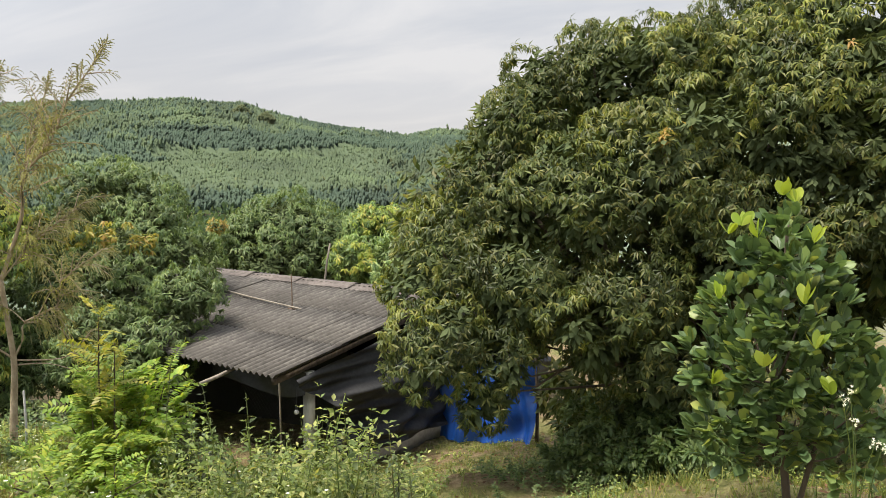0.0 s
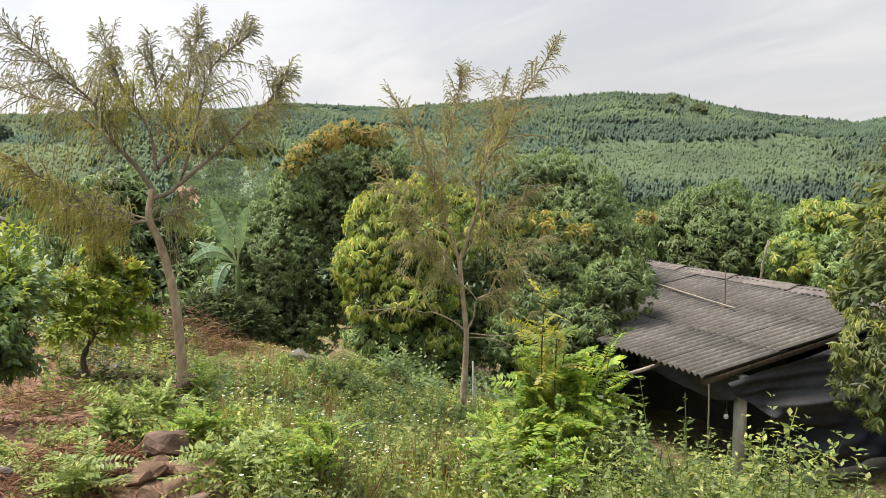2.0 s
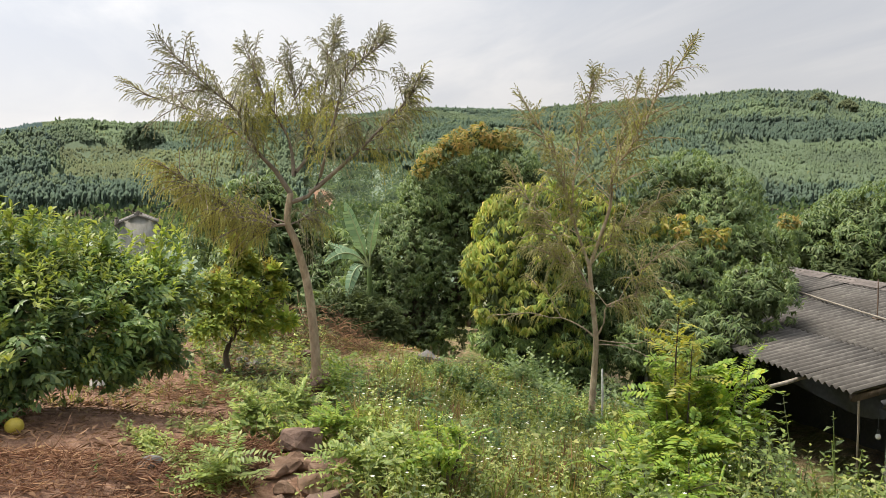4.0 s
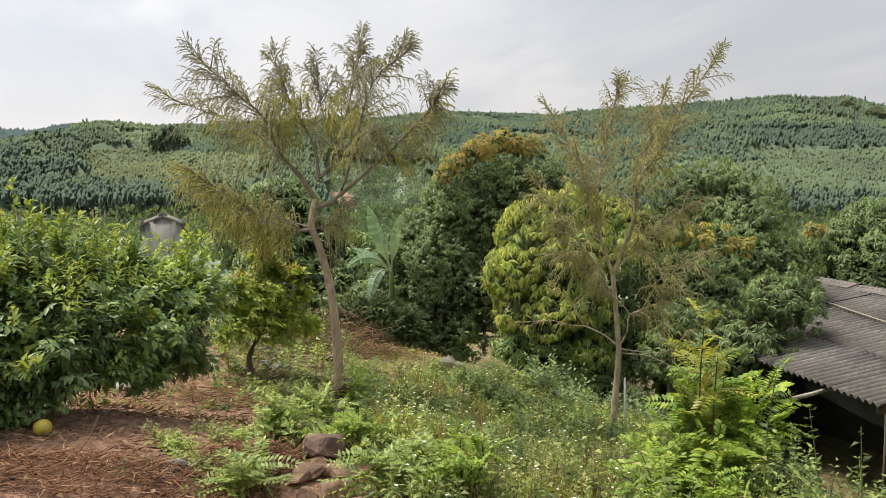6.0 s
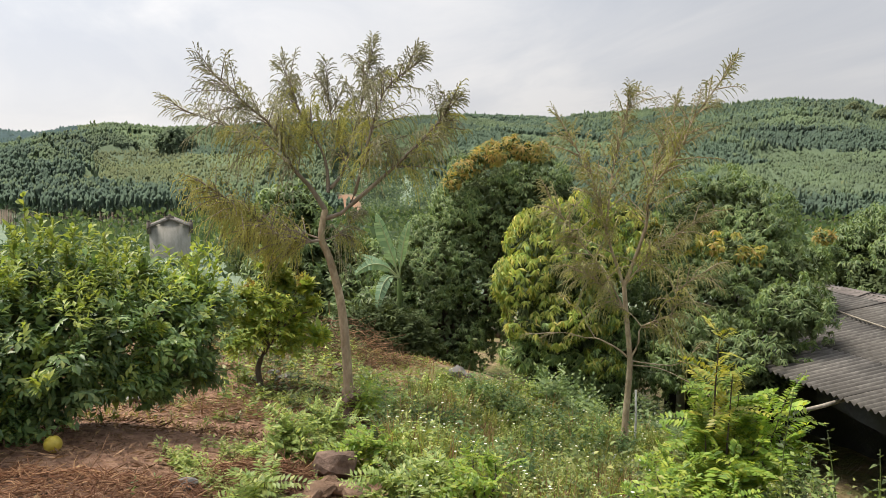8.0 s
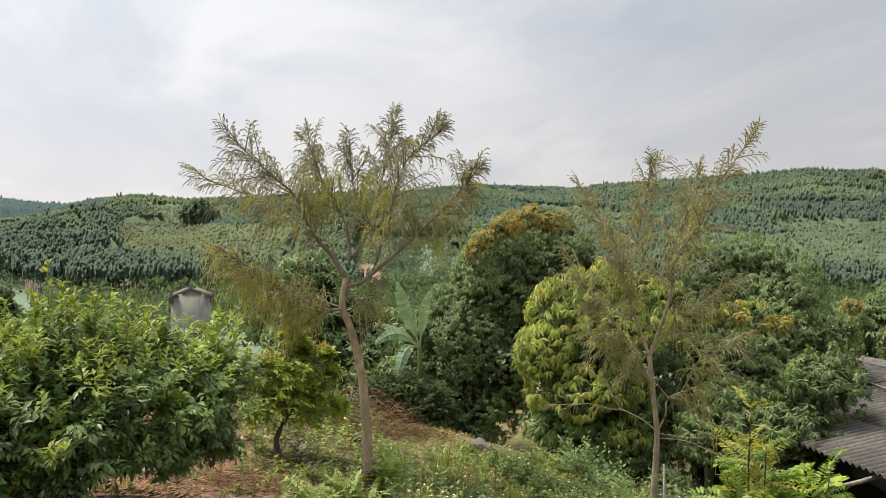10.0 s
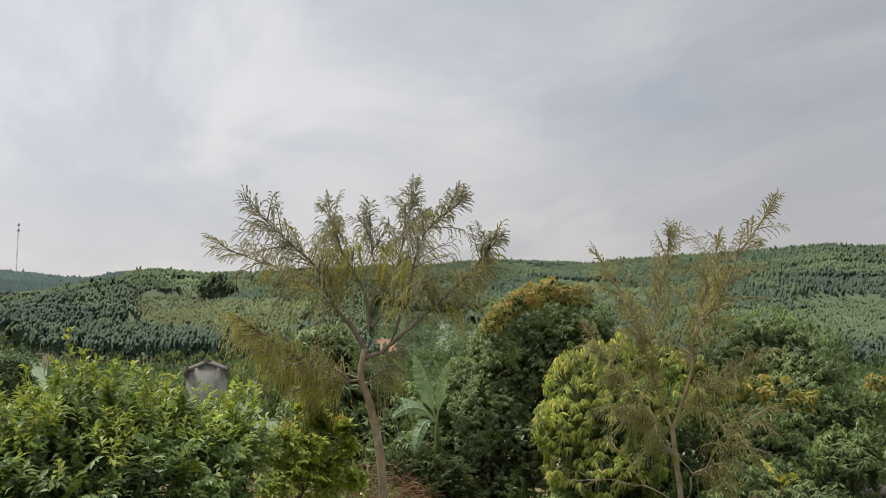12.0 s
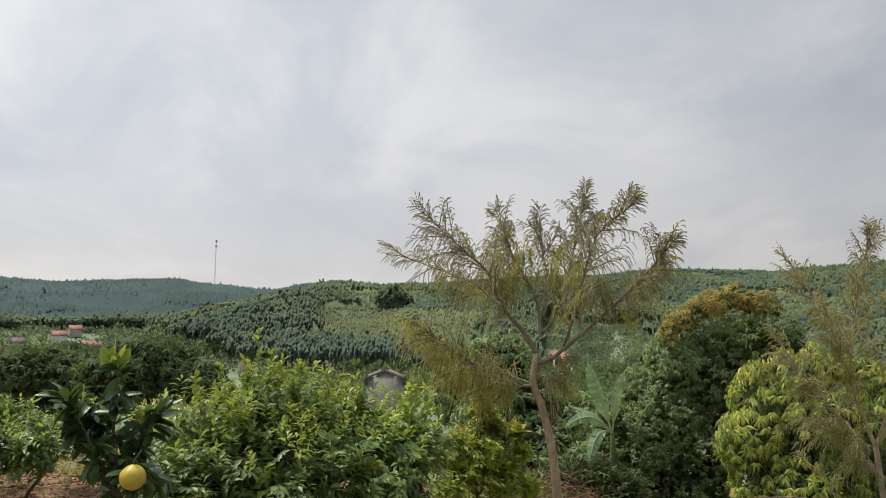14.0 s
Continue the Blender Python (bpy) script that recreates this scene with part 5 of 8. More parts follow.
for tip, foot in [((-6.72, 2.84, 1.61), (-6.80, 2.90, 1.00)), ((-6.55, 2.98, 1.39), (-6.66, 2.99, 1.00)), ((-6.67, 3.19, 1.35), (-6.77, 3.22, 0.98)), ((-6.48, 3.35, 1.31), (-6.57, 3.40, 0.93)), ((-6.68, 3.63, 1.18), (-6.68, 3.62, 0.85)), ((-6.54, 4.24, 1.18), (-6.56, 4.22, 0.81)),
                  ((-6.65, 4.26, 1.14), (-6.67, 4.23, 0.75)), ((-6.67, 2.72, 1.39), (-6.75, 2.78, 1.06)), ((-6.80, 3.39, 1.34), (-6.82, 3.36, 0.96)), ((-6.71, 3.78, 1.13), (-6.71, 3.77, 0.79)), ((-6.62, 4.49, 1.06), (-6.66, 4.43, 0.68)), ((-6.73, 2.54, 1.35), (-6.82, 2.60, 0.94)), ((-6.80, 2.36, 1.25), (-6.89, 2.39, 0.87)), ((-6.86, 3.02, 1.46), (-6.87, 3.00, 1.03))]:
    q, dq = along([foot, tip], 9, 0.25, 1.0)
    q, dq = np.repeat(q, 3, 0), np.repeat(dq, 3, 0)
    dd = dq * 0.75 + unit(rng_s.normal(size=q.shape)) * 0.75
    part_np("upright_shoot", [ovals(q, dd, np.array([0, 0, 1.0]) + rng_s.normal(0, 0.4, q.shape), rng_s.uniform(0.055, 0.085, len(q)), rng_s.uniform(0.025, 0.035, len(q))), tube([foot, tip], (0.006, 0.003), 5)], M_POMELO_TIP, POMELO, "light green upright shoot")
GB = (-8.40, 6.30, -0.71)
broad_tree("olive_fruit_bush", (GB[0], GB[1]), [(-8.43, 6.42, 0.22, 0.28), (-8.45, 6.22, -0.11, 0.30), (-8.30, 6.58, -0.07, 0.26), (-8.45, 6.56, 0.60, 0.17), (-8.39, 5.97, -0.20, 0.18), (-8.16, 6.60, -0.27, 0.17), (-8.35, 6.68, 0.49, 0.13), (-8.14, 6.77, 0.43, 0.10), (-8.51, 6.14, 0.31, 0.17), (-8.09, 6.68, 0.01, 0.13), (-8.42, 6.50, 0.80, 0.10), (-8.05, 6.85, 0.22, 0.12), (-8.62, 6.02, 0.10, 0.14), (-8.0, 6.9, -0.2, 0.12)],
           M_BUSH, "upright fruit bush with olive and yellow leaves", 60, 10, 0.085, 0.032, 122, droop=0.1, r0=0.035, up=0.1, rough=0.55, squash=0.8, inner=0.05, shoots=70,
           tips=[("yellow_shoot", M_YELLOW, [(-8.29, 6.43, 0.72, 0.08), (-8.29, 6.11, 0.48, 0.07), (-8.07, 6.71, 0.51, 0.07)], 40, "yellow shoots", 0.9)])


def pomelo_fruit(at, r, label):
    bm = bmesh.new()
    bmesh.ops.create_uvsphere(bm, u_segments=28, v_segments=18, radius=r)
    for v in bm.verts:
        u = v.co.z / r
        v.co.z *= 0.96 + (0.06 if u > 0 else 0)
        if u > 0.55:
            v.co.x *= 1 - (u - 0.55) * 0.35
            v.co.y *= 1 - (u - 0.55) * 0.35
        v.co *= 1 + 0.012 * math.sin(5 * v.co.x / r + 2 * v.co.y / r)
    t = thing("pomelo_fruit", at, label, "fruit")
    part("peel", bm, M_POMELO_FRUIT, t, smooth=True)
    st = tube([(at[0], at[1], at[2] + r * 0.95), (at[0] + 0.01, at[1], at[2] + r * 1.25), (at[0] + 0.03, at[1] + 0.03, at[2] + r * 2.1)], (0.006, 0.005, 0.005), 6)
    part_np("stalk", [st], M_BARK, t)


pomelo_fruit((-5.89, 2.63, -0.08), 0.062, "ripe yellow pomelo hanging low under the tree")
pomelo_fruit((-4.77, 1.37, 0.88), 0.066, "ripe yellow pomelo hanging from a young shoot")


def pomelo_shoot():
    """A young pomelo stem with large dark leaves."""
    rng = np.random.default_rng(130)
    foot = (-5.02, 1.38, 0.36)
    foot = (foot[0], foot[1], gz(foot[0], foot[1]))
    t = thing("pomelo_sapling", foot, "young pomelo stem with large dark green leaves", "sapling")
    stems = [[foot, (-5.03, 1.36, 0.68), (-5.09, 1.34, 1.03), (-5.08, 1.35, 1.41)], [(-5.03, 1.36, 0.74), (-5.01, 1.23, 0.99), (-5.04, 1.09, 1.27)],
             [(-5.03, 1.35, 0.86), (-5.01, 1.44, 1.00), (-5.02, 1.57, 1.18)], [(-5.03, 1.34, 0.92), (-5.15, 1.27, 1.06), (-5.17, 1.21, 1.21)], [(-5.03, 1.36, 0.68), (-4.86, 1.41, 0.91), (-4.97, 1.58, 0.82)]]
    part_np("stem", [tube(s, (0.016, 0.012, 0.006), 6, 3) for s in stems], M_BARK, t, smooth=True)
    P, D = [], []
    for s in stems:
        s = np.array(s)
        for u in np.linspace(0.3, 1, 22):
            k = u * (len(s) - 1)
            i = min(int(k), len(s) - 2)
            P.append(s[i] + (s[i + 1] - s[i]) * (k - i))
            D.append(unit(s[i + 1] - s[i]) * 0.35 + unit(rng.normal(size=3)) * 0.8)
    P, D = np.repeat(np.array(P), 4, 0), np.repeat(np.array(D), 4, 0)
    D = D + rng.normal(0, 0.35, D.shape) + [0, 0, -0.3]
    n = len(P)
    part_np("leaves", [ovals(P, D, np.array([0, 0, 1.0]) + rng.normal(0, 0.4, (n, 3)), rng.uniform(0.10, 0.16, n), rng.uniform(0.04, 0.06, n), 0.25, 0.2, 0.5)], M_POMELO_DARK, t, "large dark glossy leaves")
    q = np.array([(-5.09, 1.32, 1.46), (-5.08, 1.36, 1.42), (-5.00, 1.46, 1.12), (-5.10, 1.30, 1.41)])
    q = np.repeat(q, 4, 0)
    part_np("young_leaves", [ovals(q, lean(len(q), rng) * 0.6 + [0, 0, 0.9], lean(len(q), rng), rng.uniform(0.09, 0.13, len(q)), 0.05 + 0 * q[:, 0], 0.1, 0.15, 0.5)], M_POMELO_TIP, t, "bright green young leaves")


pomelo_shoot()


def jackfruit_sapling():
    """Jackfruit: broad glossy leaves held in upright whorls."""
    rng = np.random.default_rng(140)
    foot = np.array((2.01, 4.58, -0.12))
    foot[2] = gz(foot[0], foot[1])
    t = thing("jackfruit_sapling", tuple(foot), "bushy jackfruit sapling with broad glossy leaves", "sapling")
    lobes = [(1.94, 4.61, 1.15, 0.19), (1.94, 4.61, 1.36, 0.10), (1.75, 4.68, 0.88, 0.21), (1.98, 4.48, 0.88, 0.26), (1.63, 4.73, 0.57, 0.19), (1.85, 4.54, 0.55, 0.29), (2.16, 4.51, 0.59, 0.24), (1.64, 4.62, 0.28, 0.20), (1.96, 4.44, 0.31, 0.24),
             (2.24, 4.36, 0.36, 0.24), (1.74, 4.69, 1.15, 0.10), (2.08, 4.55, 1.10, 0.12), (2.47, 4.35, 0.41, 0.23), (1.83, 4.55, 0.12, 0.17), (1.65, 4.61, 0.10, 0.14), (2.15, 4.35, 0.13, 0.17)]
    mains = [[foot - [0, 0, 0.05], (1.96, 4.60, 0.07), (1.91, 4.62, 0.47), (1.93, 4.61, 0.93), (1.95, 4.61, 1.38)], [foot - [0, 0, 0.05], (2.09, 4.49, 0.11), (2.18, 4.44, 0.45)]]
    st = [tube(mains[0], (0.026, 0.022, 0.017, 0.012, 0.005), 7, 4), tube(mains[1], (0.018, 0.014, 0.008), 7, 4)]
    for x, y, z, r in lobes:
        e = np.array([x, y, z])
        k = int(np.argmin([abs(q[2] - (z - 0.22)) for q in mains[0]]))
        s0 = np.array(mains[0][max(k, 1)])
        st.append(tube([s0, s0 * 0.5 + e * 0.5 + [0, 0, -0.04], e], (0.010, 0.007, 0.004), 5, 3))
    part_np("stem", st, M_BARK, t, smooth=True)
    p, n = shell(lobes, 105, 0.2, 1.0, -0.75, rng)
    p2, n2 = shell(lobes, 36, 0.15, 1.0, -0.9, rng, 0.35)
    ch = []
    for q, m, c in ((p, n, 4), (p2, n2, 4)):
        P = np.repeat(q, c, 0)
        A = np.repeat(unit(m * 0.8 + [0, 0, 1.0]), c, 0)
        D = A * 0.9 + np.repeat(m, c, 0) * 0.45 + rng.normal(0, 0.42, P.shape)
        k = len(P)
        ll = rng.uniform(0.075, 0.125, k)
        ch.append(ovals(P, D, unit(A * -0.2 + [0, 0, 1.0]) + rng.normal(0, 0.45, P.shape), ll, ll * rng.uniform(0.46, 0.56, k), 0.08, 0.14, 0.62))
    part_np("leaves", ch, M_JACK, t)
    tp = np.array([(1.92, 4.62, 1.55), (1.98, 4.59, 1.51), (1.68, 4.60, 1.38), (1.62, 4.62, 1.33), (1.83, 4.11, 1.01), (1.87, 4.04, 0.79), (1.63, 4.09, 0.69), (1.73, 4.48, 1.32), (1.99, 4.37, 1.30), (1.48, 4.36, 1.00), (1.92, 3.96, 0.58), (1.46, 4.36, 0.53)])
    q = np.repeat(tp, 4, 0)
    k = len(q)
    part_np("young_leaves", [ovals(q, lean(k, rng) * 0.7 + [0, 0, 1.0], lean(k, rng), rng.uniform(0.08, 0.12, k), rng.uniform(0.04, 0.06, k), 0.05, 0.12, 0.58)], M_JACK_TIP, t, "yellow-green young leaves")


jackfruit_sapling()

# ---------------------------------------------------------------- bare-stemmed feathery trees


def strands(p, d, size, rng, fall, pairs=7):
    """Feather leaves: thin ribs that arch over and hang, with small narrow leaflets in pairs."""
    m = len(p)
    d = unit(d)
    size = np.asarray(size).reshape(-1, 1)
    fall = np.asarray(fall).reshape(-1, 1)
    drop = np.array([0, 0, -1.0])

    def at(u):
        return p + d * size * (u - 0.25 * u * u) + drop * size * fall * u * u

    side = unit(np.cross(d, drop + rng.normal(0, 0.35, (m, 3))))
    ch = []
    P, D, Ls = [], [], []
    for k in range(pairs):
        u = (k + 0.7) / pairs
        c, t = at(u), unit(at(u + 0.05) - at(u - 0.05))
        for s in (-1, 1):
            P.append(c)
            D.append(t * 0.95 + side * s * 0.27 + drop * 0.06 + rng.normal(0, 0.06, (m, 3)))
            Ls.append(size * (0.23 - 0.09 * u) * rng.uniform(0.8, 1.25, (m, 1)))
    P, D, Ls = np.concatenate(P), np.concatenate(D), np.concatenate(Ls)
    ch.append(slips(P, D, lean(len(P), rng), Ls, 0.005 + Ls * 0.075))
    for a, b in ((0.0, 0.35), (0.35, 0.7), (0.7, 1.0)):
        q0, q1 = at(a), at(b)
        ch.append(slips(q0, q1 - q0, lean(m, rng), np.linalg.norm(q1 - q0, axis=1) * 1.05, 0.0075 + 0 * size[:, 0]))
    return ch


def feathery_tree(name, trunk, trunk_r, branches, label, seed, leaf=None, pale=0.75, backlit_limb_bark=None):
    """branches: lines, with the share of the line that carries twigs and the twigs' number and length."""
    rng = np.random.default_rng(seed)
    base = (trunk[0][0], trunk[0][1], gz(trunk[0][0], trunk[0][1]))
    t = thing(name, base, label, "tree")
    tr = [(base[0], base[1], base[2] - 0.2)] + [tuple(p) for p in trunk]
    part_np("trunk", [tube(tr, trunk_r, 10, 4)], M_BARK_PALE, t, "pale bent trunk", True)
    groups = {"foliage": ([], [], [], []), "olive_foliage": ([], [], [], []), "hanging_foliage": ([], [], [], [])}
    for line, r0, lo, ntw, ltw, fs, hang in branches:
        limb = part_np("branch", [tube(line, (r0 * 1.05, r0 * 0.7, r0 * 0.4, 0.005), 7, 3)], backlit_limb_bark or M_BARK_PALE, t, smooth=True)
        ch = []
        heavy = hang == 0.35 and fs == 0.16
        ntw = int(ntw * (1.2 if heavy else 1.9 if pale > 0.8 else 1.85)) if ntw > 4 else ntw
        q, dq = along(line, ntw, lo * 0.85, 1.0)
        for k in range(ntw):
            tip = k >= ntw - 3
            w = k / max(ntw - 1, 1)
            dd = unit(dq[k] * (1.4 if tip else 0.8) + unit(rng.normal(size=3)) * (0.3 if tip else 0.85) + np.array([0, 0, (0.05 if heavy else 0.4) - hang * 0.8]))
            l = ltw * rng.uniform(0.35, 1.1) * (0.6 if tip else 1.0 - 0.3 * w)
            a, b = q[k] + dd * l * 0.55, q[k] + dd * l + [0, 0, -hang * l * 0.3]
            ch.append(tube([q[k], a, b], (0.007, 0.005, 0.003), 4))
            n = 10 if heavy else 13
            pts, dr = along([q[k], a, b], n, 0.12, 1.0)
            # Towards the tips the greyed leaf paints sky glare on the shoots.
            gp = groups["hanging_foliage" if heavy else "olive_foliage" if rng.uniform() > pale * (0.35 + 1.1 * w) else "foliage"]
            s1 = unit(np.cross(dr[0], rng.normal(size=3)))
            for u in range(n):
                sgn = 1 if u % 2 else -1
                end = u / (n - 1)
                gp[0].append(pts[u])
                gp[1].append(dr[u] * (0.5 + 0.5 * end) + s1 * sgn * (0.85 - 0.3 * end) + rng.normal(0, 0.12 if w > 0.45 else 0.25, 3) + np.array([0, 0, 0.15 - hang * 0.3]))
                gp[2].append(fs * (rng.uniform(0.8, 1.0) if w > 0.45 or heavy else rng.uniform(0.9, 1.6) if pale < 0.8 else rng.uniform(0.7, 1.2)) * (1.0 - 0.35 * end))
                gp[3].append(rng.uniform(0.45, 0.9) * ((1.3 if pale < 0.8 else 0.9) - (1.15 if pale < 0.8 else 0.75) * w if not heavy else 1) + hang * (0.8 if heavy else 0.4))
        tagged(part_np("twig", ch, backlit_limb_bark or M_BARK_PALE, limb, smooth=True), kind="stuff")
    for name_, mat_, lab_ in (("foliage", leaf or M_FEATHER, "fine grey-green feather leaves on the shoots, sky glare in the colour"), ("olive_foliage", M_FEATHER_OLIVE, "fine drooping olive feather leaves"), ("hanging_foliage", M_FEATHER_LIGHT, "yellow-olive hanging feather leaves")):
        P, D, Z, F = groups[name_]
        if P:
            part_np(name_, strands(np.array(P), np.array(D), np.array(Z), rng, F), mat_, t, lab_)
    return t


feathery_tree("feathery_tree", [(-6.81, 6.31, -1.10), (-6.83, 6.29, -0.30), (-6.88, 6.25, 0.37), (-6.96, 6.16, 0.87), (-7.02, 6.09, 1.12), (-6.99, 6.12, 1.42)], (0.07, 0.056, 0.046, 0.038, 0.034),
    [([(-6.99, 6.12, 1.42), (-7.10, 6.00, 1.67), (-7.15, 5.78, 1.90), (-7.18, 5.58, 2.28), (-7.26, 5.31, 2.50), (-7.34, 4.96, 2.80)], 0.030, 0.38, 24, 0.55, 0.23, 0.22),
     ([(-6.97, 6.15, 1.61), (-7.07, 6.18, 2.01), (-7.31, 6.05, 2.48), (-7.49, 5.99, 2.92)], 0.022, 0.45, 17, 0.5, 0.23, 0.22),
     ([(-6.95, 6.16, 1.65), (-6.91, 6.36, 1.91), (-6.85, 6.56, 2.67), (-6.79, 6.62, 3.08)], 0.022, 0.4, 20, 0.5, 0.23, 0.22),
     ([(-6.98, 6.13, 1.33), (-6.74, 6.25, 1.47), (-6.55, 6.29, 2.01), (-6.34, 6.36, 2.66), (-6.04, 6.52, 2.94)], 0.026, 0.42, 23, 0.52, 0.23, 0.22),
     ([(-6.74, 6.25, 1.47), (-6.38, 6.60, 1.91), (-6.06, 6.89, 2.35), (-5.93, 7.00, 2.56)], 0.026, 0.3, 21, 0.5, 0.23, 0.28),
     ([(-7.15, 5.78, 1.90), (-7.60, 5.70, 2.19), (-7.85, 5.42, 2.33), (-8.10, 5.10, 2.48)], 0.016, 0.2, 12, 0.45, 0.23, 0.28),
     ([(-6.91, 6.36, 1.91), (-7.24, 6.44, 2.46), (-7.34, 6.47, 2.92)], 0.014, 0.3, 10, 0.45, 0.23, 0.22),
     ([(-7.00, 6.10, 1.09), (-7.26, 5.80, 1.09), (-7.49, 5.50, 1.37), (-7.77, 5.11, 1.71)], 0.018, 0.12, 84, 0.5, 0.16, 0.35),
     ([(-7.02, 6.09, 1.10), (-7.42, 5.93, 1.20), (-7.79, 5.60, 1.20), (-8.03, 5.44, 1.51)], 0.012, 0.15, 48, 0.5, 0.16, 0.35),
     ([(-6.99, 6.12, 1.09), (-6.86, 6.26, 1.18), (-6.84, 6.43, 1.36)], 0.010, 0.2, 12, 0.35, 0.15, 0.7)],
    # Limbs wear a darker bark that paints them backlit against the sky.
    "slender tree with a pale bent trunk and sparse feathery leaves", 150, backlit_limb_bark=M_BARK_GREY)
feathery_tree("feathery_tree", [(-4.52, 8.41, -1.00), (-4.50, 8.42, -0.57), (-4.49, 8.42, -0.24), (-4.53, 8.40, 0.20), (-4.57, 8.39, 0.58)], (0.046, 0.036, 0.030, 0.025),
    [([(-4.57, 8.39, 0.58), (-4.75, 8.29, 1.16), (-4.85, 8.12, 1.77), (-5.12, 7.96, 2.34)], 0.020, 0.25, 24, 0.55, 0.18, 0.3),
     ([(-4.57, 8.39, 0.58), (-4.37, 8.48, 1.25), (-4.30, 8.41, 1.65), (-4.01, 8.44, 2.03), (-3.82, 8.41, 2.43), (-3.56, 8.51, 2.83)], 0.022, 0.25, 27, 0.55, 0.18, 0.25),
     ([(-4.75, 8.29, 1.16), (-4.81, 8.48, 1.78), (-4.76, 8.62, 2.29), (-4.71, 8.65, 2.71)], 0.014, 0.15, 23, 0.5, 0.18, 0.3),
     ([(-4.30, 8.41, 1.65), (-4.31, 8.63, 2.09), (-4.22, 8.78, 2.53)], 0.012, 0.1, 17, 0.5, 0.18, 0.3),
     ([(-4.49, 8.42, -0.24), (-4.60, 8.31, -0.11), (-4.77, 8.16, 0.00), (-4.88, 8.10, 0.00), (-5.04, 7.89, 0.07), (-5.27, 7.62, 0.06)], 0.012, 0.8, 3, 0.3, 0.13, 0.5),
     ([(-4.78, 8.16, -0.01), (-4.86, 8.11, 0.14), (-4.92, 8.07, 0.28), (-5.04, 8.00, 0.39)], 0.007, 0.7, 3, 0.3, 0.13, 0.5),
     ([(-4.49, 8.42, -0.24), (-4.39, 8.42, -0.04), (-4.34, 8.39, 0.16), (-4.07, 8.52, 0.30), (-3.98, 8.45, 0.57), (-3.68, 8.58, 0.83)], 0.013, 0.45, 17, 0.5, 0.17, 0.7),
     ([(-4.34, 8.39, 0.15), (-4.44, 8.34, 0.28), (-4.56, 8.28, 0.37)], 0.007, 0.6, 3, 0.3, 0.13, 0.5),
     ([(-4.56, 8.39, 0.32), (-4.73, 8.18, 0.78), (-4.95, 7.94, 1.16), (-5.11, 7.72, 1.53)], 0.011, 0.2, 21, 0.5, 0.17, 0.5),
     ([(-4.56, 8.39, 0.32), (-4.72, 8.19, 0.59), (-4.92, 7.96, 0.78)], 0.009, 0.2, 12, 0.45, 0.17, 0.8),
     ([(-4.47, 8.44, -0.26), (-4.05, 8.52, -0.26), (-3.85, 8.50, -0.14), (-3.72, 8.45, 0.01)], 0.008, 0.6, 4, 0.3, 0.13, 0.6),
     ([(-4.47, 8.44, -0.31), (-4.16, 8.47, -0.30), (-3.87, 8.50, -0.39), (-3.61, 8.49, -0.50)], 0.008, 0.7, 3, 0.3, 0.13, 0.6),
     ([(-4.57, 8.39, 0.58), (-4.29, 8.52, 0.97), (-3.86, 8.72, 1.36)], 0.010, 0.25, 18, 0.5, 0.17, 0.6)],
    "slender pale tree with thin branches and sparse feathery leaves", 151, leaf=M_FEATHER_PALE, pale=0.9)

# ---------------------------------------------------------------- the shed
S_EAVE = Vector((-2.30, 11.06, -1.12))        # low near corner of the roof
S_ANG = radians(142.3)
S_U = np.array([math.cos(S_ANG), math.sin(S_ANG), 0.0])        # along the eave
S_V = np.array([math.cos(S_ANG - math.pi / 2), math.sin(S_ANG - math.pi / 2), 0.0])   # up the slope
S_TILT = math.tan(radians(9.6))
S_HALF, S_LEN, S_FLOOR = 3.94, 6.7, -2.85


def sp(u, v, z):
    """A place in the shed: metres along the eave, in from it, and height."""
    p = np.array(S_EAVE) + S_U * u + S_V * v
    return np.array([p[0], p[1], z])


def roof_z(v):
    return S_EAVE.z + S_TILT * (v if v < S_HALF else 2 * S_HALF - v)


def quad_sheet(fn, nu, nv):
    """A grid from a function of (0..1, 0..1) to a place."""
    v = np.array([fn(i / nu, j / nv) for i in range(nu + 1) for j in range(nv + 1)])
    i, j = np.meshgrid(np.arange(nu), np.arange(nv), indexing="ij")
    a, b, c, d = i * (nv + 1) + j, (i + 1) * (nv + 1) + j, (i + 1) * (nv + 1) + j + 1, i * (nv + 1) + j + 1
    return v, np.concatenate([np.stack([a, b, c], -1).reshape(-1, 3), np.stack([a, c, d], -1).reshape(-1, 3)])


def slab(a, b, w, h, up=(0, 0, 1)):
    """A squared beam from a to b with softened long edges."""
    a, b = np.array(a, float), np.array(b, float)
    d = unit(b - a)
    s = np.cross(d, np.array(up, float))
    if np.linalg.norm(s) < 1e-3:
        s = np.array([1.0, 0, 0])
    s = unit(s)
    n = np.cross(s, d)
    c = 0.12 * min(w, h)
    prof = [(-w / 2 + c, -h / 2), (w / 2 - c, -h / 2), (w / 2, -h / 2 + c), (w / 2, h / 2 - c), (w / 2 - c, h / 2), (-w / 2 + c, h / 2), (-w / 2, h / 2 - c), (-w / 2, -h / 2 + c)]
    v = [e + s * x + n * y for e in (a, b) for x, y in prof]
    f = []
    for k in range(8):
        m = (k + 1) % 8
        f += [(k, m, 8 + m), (k, 8 + m, 8 + k)]
    for k in range(1, 7):
        f += [(0, k + 1, k), (8, 8 + k, 8 + k + 1)]
    return np.array(v), np.array(f)


